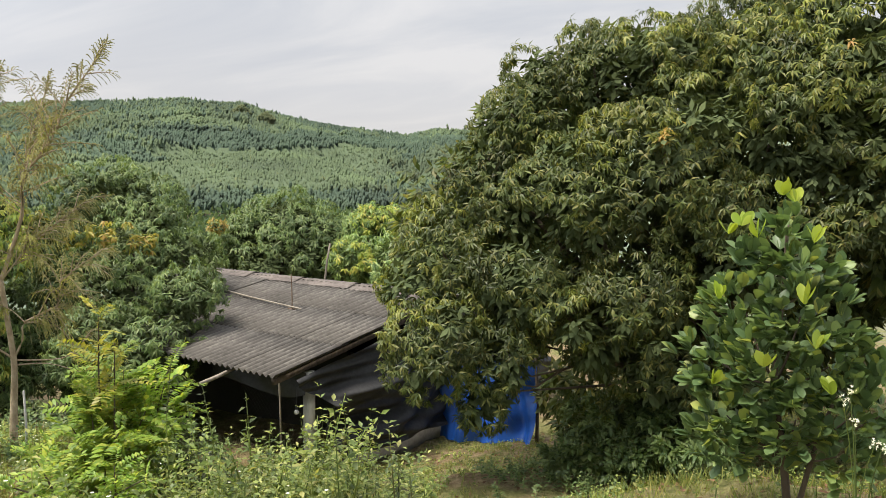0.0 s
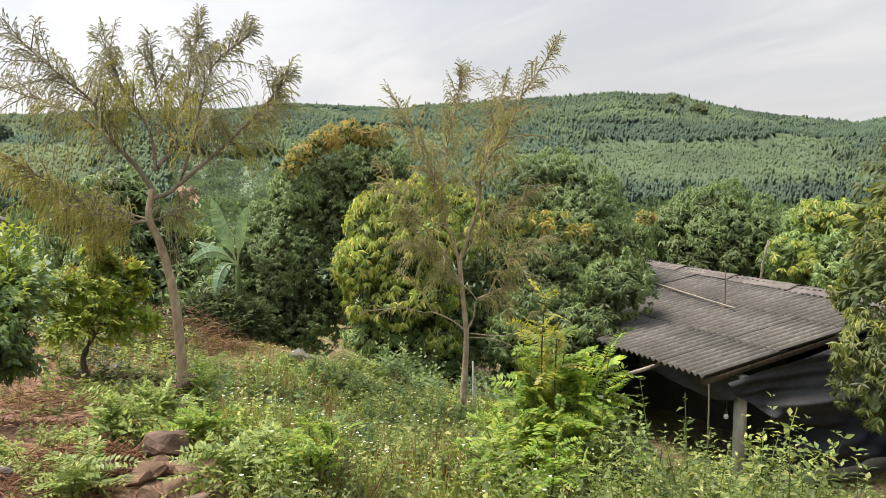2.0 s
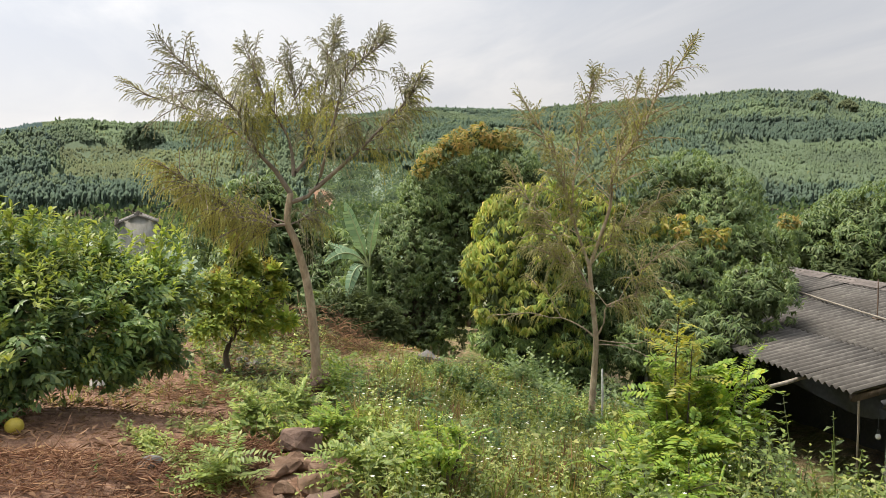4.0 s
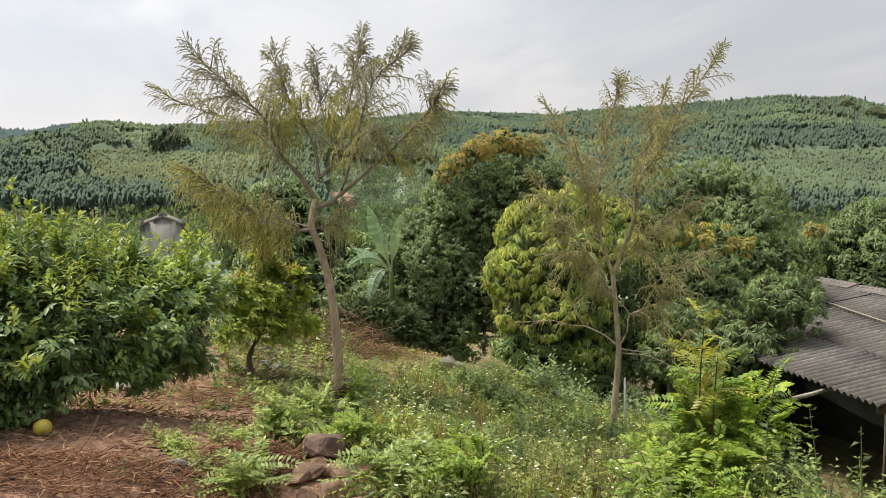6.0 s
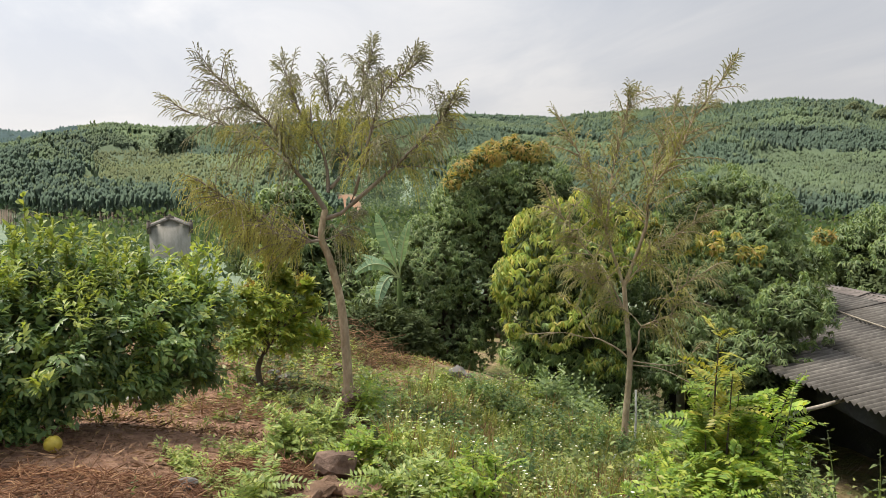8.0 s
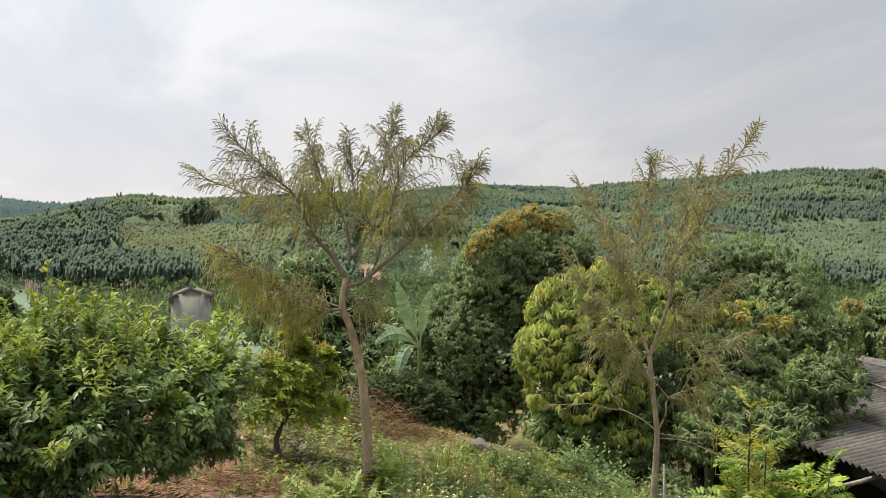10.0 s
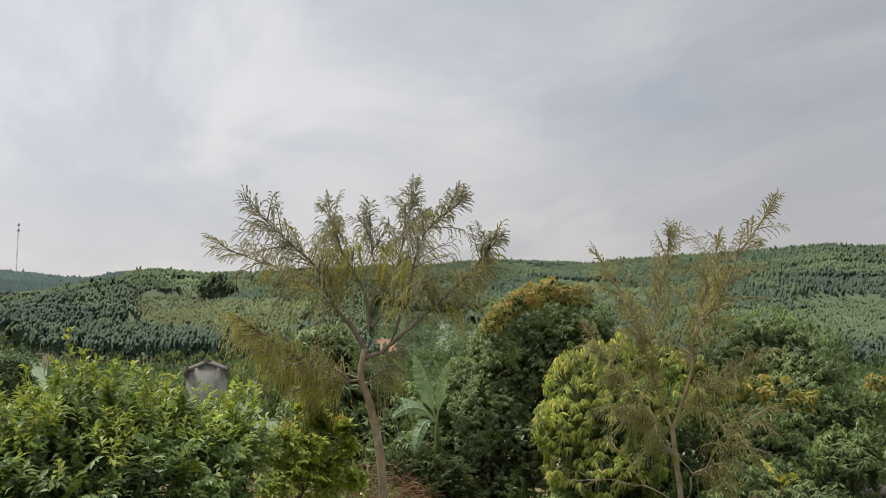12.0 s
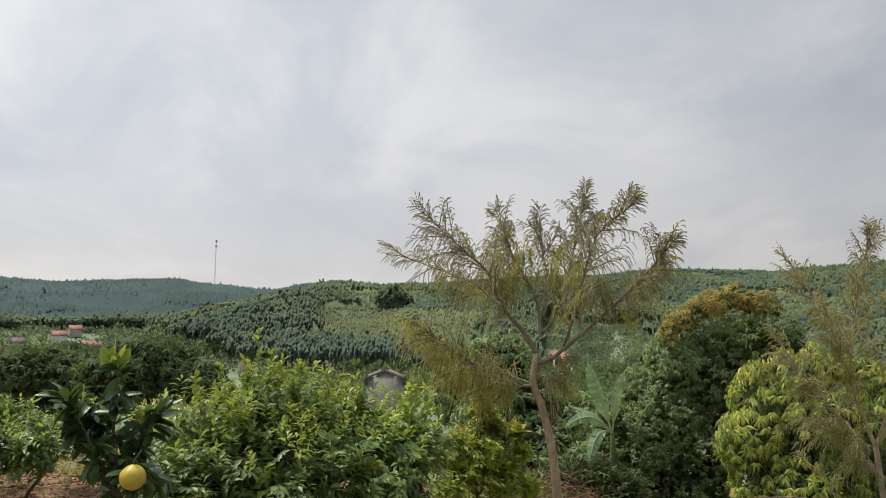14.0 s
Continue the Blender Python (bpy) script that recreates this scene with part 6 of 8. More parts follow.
def build_shed():
    rng = np.random.default_rng(200)
    t = thing("shed", tuple(sp(3, 3.9, S_FLOOR)), "low open shed with corrugated roof and black netting", "shed")
    o = np.array(t.location)
    # corrugated sheets: one mesh, laid in three courses on either slope
    pitch, waves_n, ln, amp, th = 0.128, 7, 1.50, 0.026, 0.007
    wid = pitch * (waves_n + 0.5)
    nu = int((waves_n + 0.5) * 8)
    xs = np.linspace(0, wid, nu + 1)
    prof = amp * np.cos(xs / pitch * 2 * np.pi)
    rows = []
    for y in (0, ln):
        for dz in (0, -th):
            rows.append(np.stack([xs, np.full_like(xs, y), prof + dz], 1))
    v = np.concatenate(rows)
    n = nu + 1
    f = []
    for k in range(nu):
        for a, b in ((0, 2), (3, 1), (1, 0), (2, 3)):
            f += [(a * n + k, a * n + k + 1, b * n + k + 1), (a * n + k, b * n + k + 1, b * n + k)]
    sheet = mesh_from("roof_sheet", [(v, np.array(f))], M_SHEET, False)
    for side in (0, 1):
        for row in range(3):
            for col in range(8):
                ob = new("roof_sheet", sheet)
                ob.parent = t
                u = col * (pitch * waves_n) + 0.0
                if u > S_LEN:
                    continue
                v0 = row * 1.30 - 0.02
                tilt = math.atan(S_TILT) - 0.006 + rng.normal(0, 0.003)
                p = sp(u, v0 if side == 0 else 2 * S_HALF - v0, roof_z(v0) + 0.035 + 0.004 * row + 0.005 * (col % 2) + rng.normal(0, 0.002)) - o
                xa, ya = Vector(S_U), Vector(S_V) * (1 if side == 0 else -1)
                yy = (ya * math.cos(tilt) + Vector((0, 0, 1)) * math.sin(tilt)).normalized()
                zz = xa.cross(yy).normalized()
                if zz.z < 0:
                    zz = -zz
                m = Matrix((xa, yy, zz)).transposed().to_4x4()
                m.translation = Vector(p)
                ob.matrix_basis = m
    # ridge caps: bent pieces lapped end on end
    cap_l = 0.80
    for k in range(9):
        u0 = -0.04 + k * (cap_l - 0.05)
        lift = 0.085 + 0.012 * (k % 2)

        def cap(a, b, u0=u0, lift=lift):
            w = (b - 0.5) * 0.56
            z = roof_z(S_HALF) + lift - abs(w) * 0.30 - (0.0 if abs(b - 0.5) > 0.1 else 0.012)
            return sp(u0 + a * cap_l, S_HALF + w, z + 0.012 * (1 - a))
        vv, ff = quad_sheet(cap, 3, 8)
        lower = vv - [0, 0, 0.014]
        part_np("ridge_cap", [(vv, ff), (lower, ff[:, ::-1])], M_ROOF, t)
    # frame of the shed
    for u in (0.34, 3.4, 6.5):
        for v in (0.72, 7.1):
            if u == 3.4 and v < 1:
                continue
            top = roof_z(v) - 0.16
            u = 0.12 if u < 1 else u
            part_np("post", [slab(sp(u, v, S_FLOOR - 0.2), sp(u, v, top), 0.14, 0.14, S_V)], M_CONCRETE, t, "square weathered concrete post")
        part_np("rafter", [slab(sp(u, 0.05, roof_z(0.05) - 0.075), sp(u, S_HALF, roof_z(S_HALF) - 0.075), 0.07, 0.09), slab(sp(u, S_HALF, roof_z(S_HALF) - 0.075), sp(u, 2 * S_HALF, roof_z(0) - 0.075), 0.07, 0.09)], M_BARK, t)
    for v in (0.25, 1.35, 2.6, 3.8, 5.2, 6.6):
        part_np("purlin", [slab(sp(0.16, v, roof_z(v) - 0.02), sp(S_LEN, v, roof_z(v) - 0.02), 0.06, 0.05)], M_BARK, t)
    # low wall under the netting
    part_np("low_wall", [slab(sp(0.02, 0.9, S_FLOOR + 0.04), sp(0.02, 7.6, S_FLOOR + 0.04), 0.16, 0.46)], M_CEMENT, t, "low grey cement wall")
    # black netting on the gable, slung in folds from the post head
    def gable(a, b):
        v = 0.28 + 0.66 * smoothstep(b * 2.2) * math.exp(-a * 9) + a * 6.9
        top = roof_z(v) - 0.10
        bot = S_FLOOR + 0.26
        z = top + (bot - top) * b
        s = a * 6.9
        swag = 0.17 * math.sin(9.0 * (b * 1.5 + 0.28 * math.exp(-s * 0.9) + 0.05 * s) + 1.4 * math.sin(1.1 * s)) * min(1, b * 3) * (0.5 + 0.5 * math.sin(1.3 * s + 0.4))
        fine = 0.055 * math.sin(31 * b + 5 * s * 0.35 + 2 * math.sin(2.3 * s)) * (0.35 + 0.65 * min(1, 1.6 * b)) + 0.026 * math.sin(53 * b - 4 * s)
        pull = 0.16 * math.exp(-((s - 0.5) / 0.35) ** 2) * b
        return sp(-0.10 - swag - fine - 0.05 * b + pull, v, z)
    part_np("gable_netting", [quad_sheet(gable, 130, 90)], M_NET, t, "black shade netting hanging in loose folds", True)

    def head(a, b):
        u = a * 2.2
        sag = 0.10 * math.sin(math.pi * a) + 0.05 * math.sin(7 * a)
        z0, z1 = roof_z(0.5) - 0.10, roof_z(0.5) - 0.42
        return sp(u, 0.55 + 0.03 * math.sin(11 * a + 4 * b), z0 + (z1 - z0) * b - sag * b)
    part_np("eave_netting", [quad_sheet(head, 40, 10)], M_NET, t, "black netting gathered under the eave", True)

    # Black sheets at back, end and inside, added to keep the interior dark.
    def back(a, b):
        return sp(a * S_LEN, 7.2 + 0.05 * math.sin(14 * a + 5 * b), roof_z(7.2) - 0.08 + (S_FLOOR - roof_z(7.2)) * b)
    part_np("back_dark_sheet", [quad_sheet(back, 50, 12)], M_NET, t, smooth=True)

    def far_end(a, b):
        v = 0.4 + a * 6.8
        return sp(S_LEN - 0.1 + 0.04 * math.sin(12 * a + 5 * b), v, roof_z(v) - 0.08 + (S_FLOOR - roof_z(v)) * b)
    part_np("end_dark_sheet", [quad_sheet(far_end, 40, 12)], M_NET, t, smooth=True)

    def inner(a, b):
        u = 0.9 + a * 5.7
        return sp(u, 2.3 + 0.05 * math.sin(9 * a + 3 * b), roof_z(2.3) - 0.1 + (S_FLOOR - roof_z(2.3)) * b)
    part_np("inner_dark_sheet", [quad_sheet(inner, 40, 12)], M_NET, t, smooth=True)
    # wire mesh beside the front post
    wires = []
    for k in range(34):
        for s in (-1, 1):
            u0 = 0.15 + (k - 12) * 0.085
            pts = []
            for q in np.linspace(0, 1, 2):
                uu = u0 + s * q * 1.25
                pts.append((uu, -1.45 - 1.25 * q))
            (a0, z0), (a1, z1) = pts
            lo, hi = 0.15, 1.75
            if max(a0, a1) < lo or min(a0, a1) > hi:
                continue
            def clip(a):
                return min(max(a, lo), hi)
            f0, f1 = clip(a0), clip(a1)
            zz0, zz1 = z0 + (z1 - z0) * (f0 - a0) / (a1 - a0), z0 + (z1 - z0) * (f1 - a0) / (a1 - a0)
            wires.append(tube([sp(f0, 0.78, zz0), sp(f1, 0.78, zz1)], (0.0022, 0.0022), 4))
    part_np("wire_mesh", wires, M_BLACK, t, "dark diamond wire mesh")
    part_np("thin_rod", [tube([(-2.26, 11.07, -1.18), (-2.27, 11.17, -1.54), (-2.28, 11.22, -2.20)], (0.014, 0.013, 0.013), 6)], M_BAMBOO, t)
    part_np("eave_pole", [tube([(-3.38, 11.10, -1.20), (-3.23, 11.51, -1.19), (-2.98, 12.35, -1.16)], (0.030, 0.030, 0.026), 8)], M_BAMBOO, t, "pale pole sticking out under the eave")


build_shed()


def small_tube_thing(name, label, category, lines, mat, at):
    t = thing(name, at, label, category)
    for nm, pts, r in lines:
        part_np(nm, [tube(pts, r, 8, 2)], mat, t, smooth=True)
    return t


p0 = sp(2.28, 2.35, roof_z(2.35) + 0.06)
small_tube_thing("steel_rod", "thin rusty steel rod standing on the shed roof", "rod", [("shaft", [p0, p0 + [0.0, 0, 0.3], p0 + [-0.01, 0, 0.62]], (0.010, 0.010, 0.008)), ("foot", [p0 + S_U * 0.1, p0, p0 - S_U * 0.1], (0.012, 0.012))], M_RUST, tuple(p0))
p1, p2 = sp(5.0, 2.75, roof_z(2.75) + 0.10), sp(2.0, 2.30, roof_z(2.30) + 0.10)
small_tube_thing("bamboo_pole", "weathered bamboo pole lying on the shed roof", "pole", [("cane", [p1, (p1 + p2) / 2 + [0, 0, -0.01], p2], (0.014, 0.016, 0.015))], M_BAMBOO, tuple(p2))
q0 = np.array((-2.78, 18.80, -1.03))
q0[2] = gz(q0[0], q0[1])
small_tube_thing("bamboo_pole", "pale leaning bamboo pole behind the shed", "pole", [("cane", [q0, (-2.75, 18.80, -0.84), (-2.61, 18.82, 0.12)], (0.03, 0.025, 0.02))], M_BAMBOO, tuple(q0))

# lamp bulb on its flex
bc = np.array((-2.08, 11.36, -1.67))
lamp = thing("hanging_bulb", tuple(bc), "white lamp bulb hanging unlit on a flex", "lamp")
bm = bmesh.new()
bmesh.ops.create_uvsphere(bm, u_segments=16, v_segments=12, radius=0.034)
for v in bm.verts:
    if v.co.z > 0.01:
        k = 1 - (v.co.z - 0.01) * 14
        v.co.x *= max(k, 0.4)
        v.co.y *= max(k, 0.4)
        v.co.z *= 1.5
part("glass", bm, M_BULB, lamp, "milk-white glass", True)
part_np("socket", [tube([bc + [0, 0, 0.04], bc + [0, 0, 0.085]], (0.018, 0.016), 10)], M_BLACK, lamp)
part_np("flex", [tube([bc + [0, 0, 0.08], bc + [0, 0, 0.35]], (0.004, 0.004), 5)], M_BLACK, lamp)

# blue tarpaulin beside the shed
TA, TB = np.array([-0.12, 14.0]), np.array([1.50, 12.75])


def tarp_fn(a, b):
    p = TA + (TB - TA) * a
    top = -1.25 - 0.10 * math.sin(3.1 * a)
    bot = gz(p[0], p[1]) + 0.02
    w = 0.06 * math.sin(17 * a + 3 * b) * (0.4 + b) + 0.035 * math.sin(39 * a - 5 * b) + 0.025 * math.sin(14 * b + 6 * a) + 0.12 * b * b
    return np.array([p[0] - w * 0.6, p[1] - w * 0.8, top + (bot - top) * b])


tarp = thing("tarpaulin", (0.7, 13.4, gz(0.7, 13.4)), "crumpled blue plastic tarpaulin hung as a screen", "tarpaulin")
part_np("sheet", [quad_sheet(tarp_fn, 70, 40)], M_TARP, tarp, smooth=True)
for a in (0.0, 1.0):
    p = TA + (TB - TA) * a
    part_np("stake", [tube([(p[0], p[1] + 0.03, gz(p[0], p[1]) - 0.1), (p[0] + 0.01, p[1] + 0.03, -1.9), (p[0] - 0.03, p[1] + 0.03, -1.15)], (0.03, 0.028, 0.024), 7)], M_BARK, tarp)

# ---------------------------------------------------------------- far houses and mast


def prism(base, wdir, w, d, h, gable):
    """Walls of a gabled house: the gable end faces across wdir."""
    wdir = np.array([*wdir, 0.0])
    ddir = np.array([-wdir[1], wdir[0], 0.0])
    b = np.array(base, float)
    c = [b - wdir * w / 2, b + wdir * w / 2, b + wdir * w / 2 + ddir * d, b - wdir * w / 2 + ddir * d]
    v = [p for p in c] + [p + [0, 0, h] for p in c] + [b + [0, 0, h + gable], b + ddir * d + [0, 0, h + gable]]
    f = [(0, 1, 5), (0, 5, 4), (1, 2, 6), (1, 6, 5), (2, 3, 7), (2, 7, 6), (3, 0, 4), (3, 4, 7), (4, 5, 8), (6, 7, 9), (4, 8, 9), (4, 9, 7), (5, 6, 9), (5, 9, 8)]
    return np.array(v), np.array(f)


def house(base, face, w, d, h, gable, wall, roof, label, name="house", old=False, windows=1):
    base = np.array([base[0], base[1], base[2]])
    face = math.radians(face)
    wd = np.array([math.cos(face), math.sin(face)])
    w3, d3 = np.array([*wd, 0]), np.array([-wd[1], wd[0], 0])
    t = thing(name, tuple(base), label, "house")
    part_np("wall", [prism(base, wd, w, d, h, gable)], wall, t)
    e, th = 0.35, 0.16
    for s in (-1, 1):
        a = base + w3 * s * (w / 2 + e) + [0, 0, h - e * gable / (w / 2)]
        r = base + [0, 0, h + gable]
        n = []
        for p in (a - d3 * e, r - d3 * e, r + d3 * (d + e), a + d3 * (d + e)):
            n += [p + [0, 0, 0.03], p + [0, 0, 0.03 + th]]
        f = [(0, 2, 4), (0, 4, 6), (1, 5, 3), (1, 7, 5), (0, 1, 3), (0, 3, 2), (2, 3, 5), (2, 5, 4), (4, 5, 7), (4, 7, 6), (6, 7, 1), (6, 1, 0)]
        part_np("roof", [(np.array(n), np.array(f))], roof, t)
    if old:
        for s in (-1, 1):
            c = base + w3 * s * (w / 2 + 0.05) - d3 * 0.1
            part_np("corner_pier", [slab(c + [0, 0, h - 0.7], c + [0, 0, h + 0.75], 0.42, 0.42), slab(c + [0, 0, h + 0.75], c + [0, 0, h + 0.95], 0.26, 0.26)], M_TILE_OLD, t)
            part_np("gable_moulding", [slab(c + [0, 0, h + 0.2], base - d3 * 0.1 + [0, 0, h + gable + 0.28], 0.3, 0.26)], M_PLASTER, t, "pale moulding along the gable")
        cr = base - d3 * 0.1 + [0, 0, h + gable + 0.3]
        part_np("crest", [slab(cr - w3 * 0.5, cr + w3 * 0.5, 0.3, 0.35), slab(cr - w3 * 0.2 + [0, 0, 0.25], cr + w3 * 0.2 + [0, 0, 0.25], 0.25, 0.25)], M_TILE_OLD, t)
    for k in range(windows):
        c = base + w3 * ((k + 0.5) / windows - 0.5) * w - d3 * 0.03 + [0, 0, h * 0.45]
        win = part_np("window", [slab(c - w3 * 0.5, c + w3 * 0.5, 0.06, 1.2)], M_BLACK, t, "dark window opening")
        part_np("sill", [slab(c - w3 * 0.6 + [0, 0, -0.66] - d3 * 0.05, c + w3 * 0.6 + [0, 0, -0.66] - d3 * 0.05, 0.16, 0.1)], M_WHITE, win)
    return t


HB = np.array((-94.12, 57.51, -3.58))
house((HB[0], HB[1], HB[2] - 5.2), 58, 5.0, 8.0, 3.9, 1.05, M_PLASTER, M_TILE_OLD, "old grey plastered house with a crested gable", old=True, windows=0)
VILLAGE = [((-471.83, 90.38, -7.59), 9, 80, M_WHITE, M_TILE_RED, "white village house with a red tiled roof"), ((-490.10, 101.02, -5.42), 8, 95, M_PLASTER, M_TILE_RED, "plain village house with a red tiled roof"),
           ((-429.27, 98.42, -9.46), 11, 70, M_PLASTER, M_TILE_RED, "tan village house with a red tiled roof"), ((-426.85, 55.15, -13.05), 10, 100, M_WHITE, M_TILE_RED, "white village house at the valley's edge"),
           ((-445.52, 66.13, -9.91), 7, 85, M_WHITE, M_TILE_OLD, "pale village house with a dark roof")]
for b, w, rot, wall, roof, lab in VILLAGE:
    house((b[0], b[1], gz(b[0], b[1]) - 0.1), rot + 90, w * 0.6, w * 0.8, 4.0, 2.2, wall, roof, lab, windows=2)


def mast():
    b = np.array((-922.80, 331.13, 53.08))
    b[2] = gz(b[0], b[1]) - 0.3
    top = (-922.87, 330.94, 103.01)[2]
    t = thing("radio_mast", tuple(b), "tall thin grey steel lattice radio mast", "mast")
    H, W = top - b[2], 0.55
    legs = [b + [W * math.cos(a), W * math.sin(a), 0] for a in (0.3, 2.4, 4.5)]
    for l in legs:
        part_np("leg", [tube([l, l + [0, 0, H]], (0.11, 0.09), 5)], M_STEEL, t)
    br = []
    n = 30
    for k in range(n):
        for i in range(3):
            a, c = legs[i], legs[(i + 1) % 3]
            br.append(tube([a + [0, 0, H * k / n], c + [0, 0, H * (k + 1) / n]], (0.06, 0.06), 4))
    part_np("bracing", br, M_STEEL, t)
    for dz in (1.0, 7.0):
        part_np("antenna", [slab(b + [0, 0, top - b[2] - dz - 2.2], b + [0, 0, top - b[2] - dz + 0.4], 1.9, 1.9)], M_STEEL, t, "grey antenna cluster")


mast()

# lone old tree on the hill
def hill_tree(az, r, up, size, mat, label, seed):
    x, y = -math.sin(radians(az)) * r, math.cos(radians(az)) * r
    z = gz(x, y) + up
    c, sn = math.cos(radians(az)), math.sin(radians(az))
    rng = np.random.default_rng(seed)
    balls = [(x + c * u * size, y + sn * u * size, z + w * size, q * size) for u, w, q in ((0, 0.25, 0.62), (-0.5, 0.0, 0.5), (0.55, -0.05, 0.52), (0.1, -0.35, 0.6), (-0.3, -0.4, 0.5), (0.45, -0.5, 0.45))]
    base = (x, y, gz(x, y))
    t = thing("lone_tree", base, label, "tree")
    part_np("trunk", limbs(base, balls, 0.4, rng), M_BARK, t, smooth=True)
    p, _ = shell(balls, 44.0 / size ** 2, 0.15, 0.9, -0.6, rng)
    h = size * rng.uniform(0.16, 0.28, len(p))
    part_np("crown", [crowns(p - np.array([0, 0, 0.6]) * h[:, None], h, h * 0.5, 0 * h, rng, ((0.0, 0.8), (0.6, 0.85)), 4)], mat, t, smooth=True)


hill_tree(58.1, 425, 8.5, 9.0, M_WOOD_A, "large dark round tree alone among the plantation", 160)
hill_tree(12.1, 500, 6.5, 5.0, M_WOOD_D, "pale green broad tree standing among the plantation", 161)
hill_tree(13.7, 512, 6.5, 5.0, M_WOOD_D, "pale green broad tree standing among the plantation", 162)

# ---------------------------------------------------------------- banana plant


def banana_plant():
    rng = np.random.default_rng(170)
    hd = np.array((-12.25, 12.92, -0.40))
    base = np.array((hd[0], hd[1], gz(hd[0], hd[1])))
    t = thing("banana_plant", tuple(base), "banana plant with broad torn grey-green leaves", "banana plant")
    part_np("stem", [tube([base - [0, 0, 0.2], base * 0.5 + hd * 0.5, hd], (0.075, 0.065, 0.05), 10, 3)], M_LONGAN_DARK, t, smooth=True)
    right, fwd = np.array([0.72, 0.69, 0]), np.array([0.69, -0.72, 0])
    # each leaf: where it bends and where it ends (across, up, forward), and its half width
    for bend, end, wd in (((-0.22, 0.75, 0.1), (-0.5, 1.42, 0.15), 0.15), ((0.04, 0.75, 0.2), (0.2, 1.25, 0.3), 0.10), ((-0.45, 0.62, 0.25), (-0.95, 0.12, 0.35), 0.12), ((-0.38, 0.28, 0.4), (-0.46, -0.62, 0.5), 0.13),
                          ((-0.4, 0.35, -0.1), (-0.85, 0.5, -0.2), 0.10)):
        c1, c2 = (hd + right * v[0] + fwd * v[2] + np.array([0, 0, v[1]]) for v in (bend, end))
        n = 22
        s = np.linspace(0, 1, n)[:, None]
        mid = hd * (1 - s) ** 2 + c1 * 2 * s * (1 - s) + c2 * s ** 2
        tan = unit(np.gradient(mid, axis=0))
        side = unit(np.cross(tan, fwd + np.array([0, 0, 0.5]) + rng.normal(0, 0.25, 3)))
        nrm = np.cross(side, tan)
        w = wd * np.sin(np.clip(np.linspace(0, 1, n) * 0.97 + 0.03, 0, 1) * math.pi) ** 0.55 * np.clip((np.linspace(0, 1, n) - 0.12) * 5, 0, 1)
        ch = []
        for sg in (-1, 1):
            sag = 0.0
            for k in range(2, n - 1):
                if rng.uniform() < 0.3:
                    sag = rng.normal(0.0, 0.25)
                gap = 0.006 if rng.uniform() < 0.4 else 0.0
                o = side[k] * sg + nrm[k] * (-0.25 + sag) + tan[k] * 0.25
                a, b = mid[k] + tan[k] * gap, mid[k + 1]
                ch.append((np.array([a, b, b + o * w[k + 1], a + o * w[k] + tan[k] * gap]), np.array([[0, 1, 2], [0, 2, 3]])))
        blade = part_np("leaf", ch, M_BANANA, t)
        part_np("midrib", [tube(mid + nrm * 0.004, (0.022, 0.014, 0.005), 6)], M_BANANA_RIB, blade)


banana_plant()
# The dark leaf colour paints the shadow that lies below the banana.
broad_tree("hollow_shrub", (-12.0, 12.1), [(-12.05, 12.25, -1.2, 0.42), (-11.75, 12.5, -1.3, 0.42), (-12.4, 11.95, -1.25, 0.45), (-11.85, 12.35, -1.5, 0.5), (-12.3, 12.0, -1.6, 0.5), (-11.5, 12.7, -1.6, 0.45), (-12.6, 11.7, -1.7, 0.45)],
           M_CORE, "leafy shrub in front of the banana plant, shadow painted as dark leaf", 30, 9, 0.12, 0.045, 172, droop=0.4, r0=0.02, up=0.4, rough=0.3, shoots=45, category="shrub")

# ---------------------------------------------------------------- stones


def stone(at, size, mat, label, seed, lift=0.0):
    rng = np.random.default_rng(seed)
    bm = bmesh.new()
    bmesh.ops.create_icosphere(bm, subdivisions=3, radius=1.0)
    axes = [(Vector(unit(rng.normal(size=3))), rng.uniform(0.5, 0.85)) for _ in range(16)]
    for v in bm.verts:
        for a, c in axes:
            k = v.co.dot(a)
            if k > c:
                v.co -= a * (k - c) * 0.97
        v.co *= 1 + 0.10 * noise.noise(v.co * 2.3 + Vector((seed, 0, 0))) + 0.04 * noise.noise(v.co * 7.0 + Vector((0, seed, 0)))
        v.co = Vector((v.co.x * size[0], v.co.y * size[1], v.co.z * size[2]))
    ob = part("stone", bm, mat, None, "", False)
    ob.location = (at[0], at[1], gz(at[0], at[1]) + size[2] * 0.5 + lift)
    ob.rotation_euler = (rng.normal(0, 0.2), rng.normal(0, 0.2), rng.uniform(0, 6.28))
    return tagged(ob, label, "stone", "stones of the terrace edge")


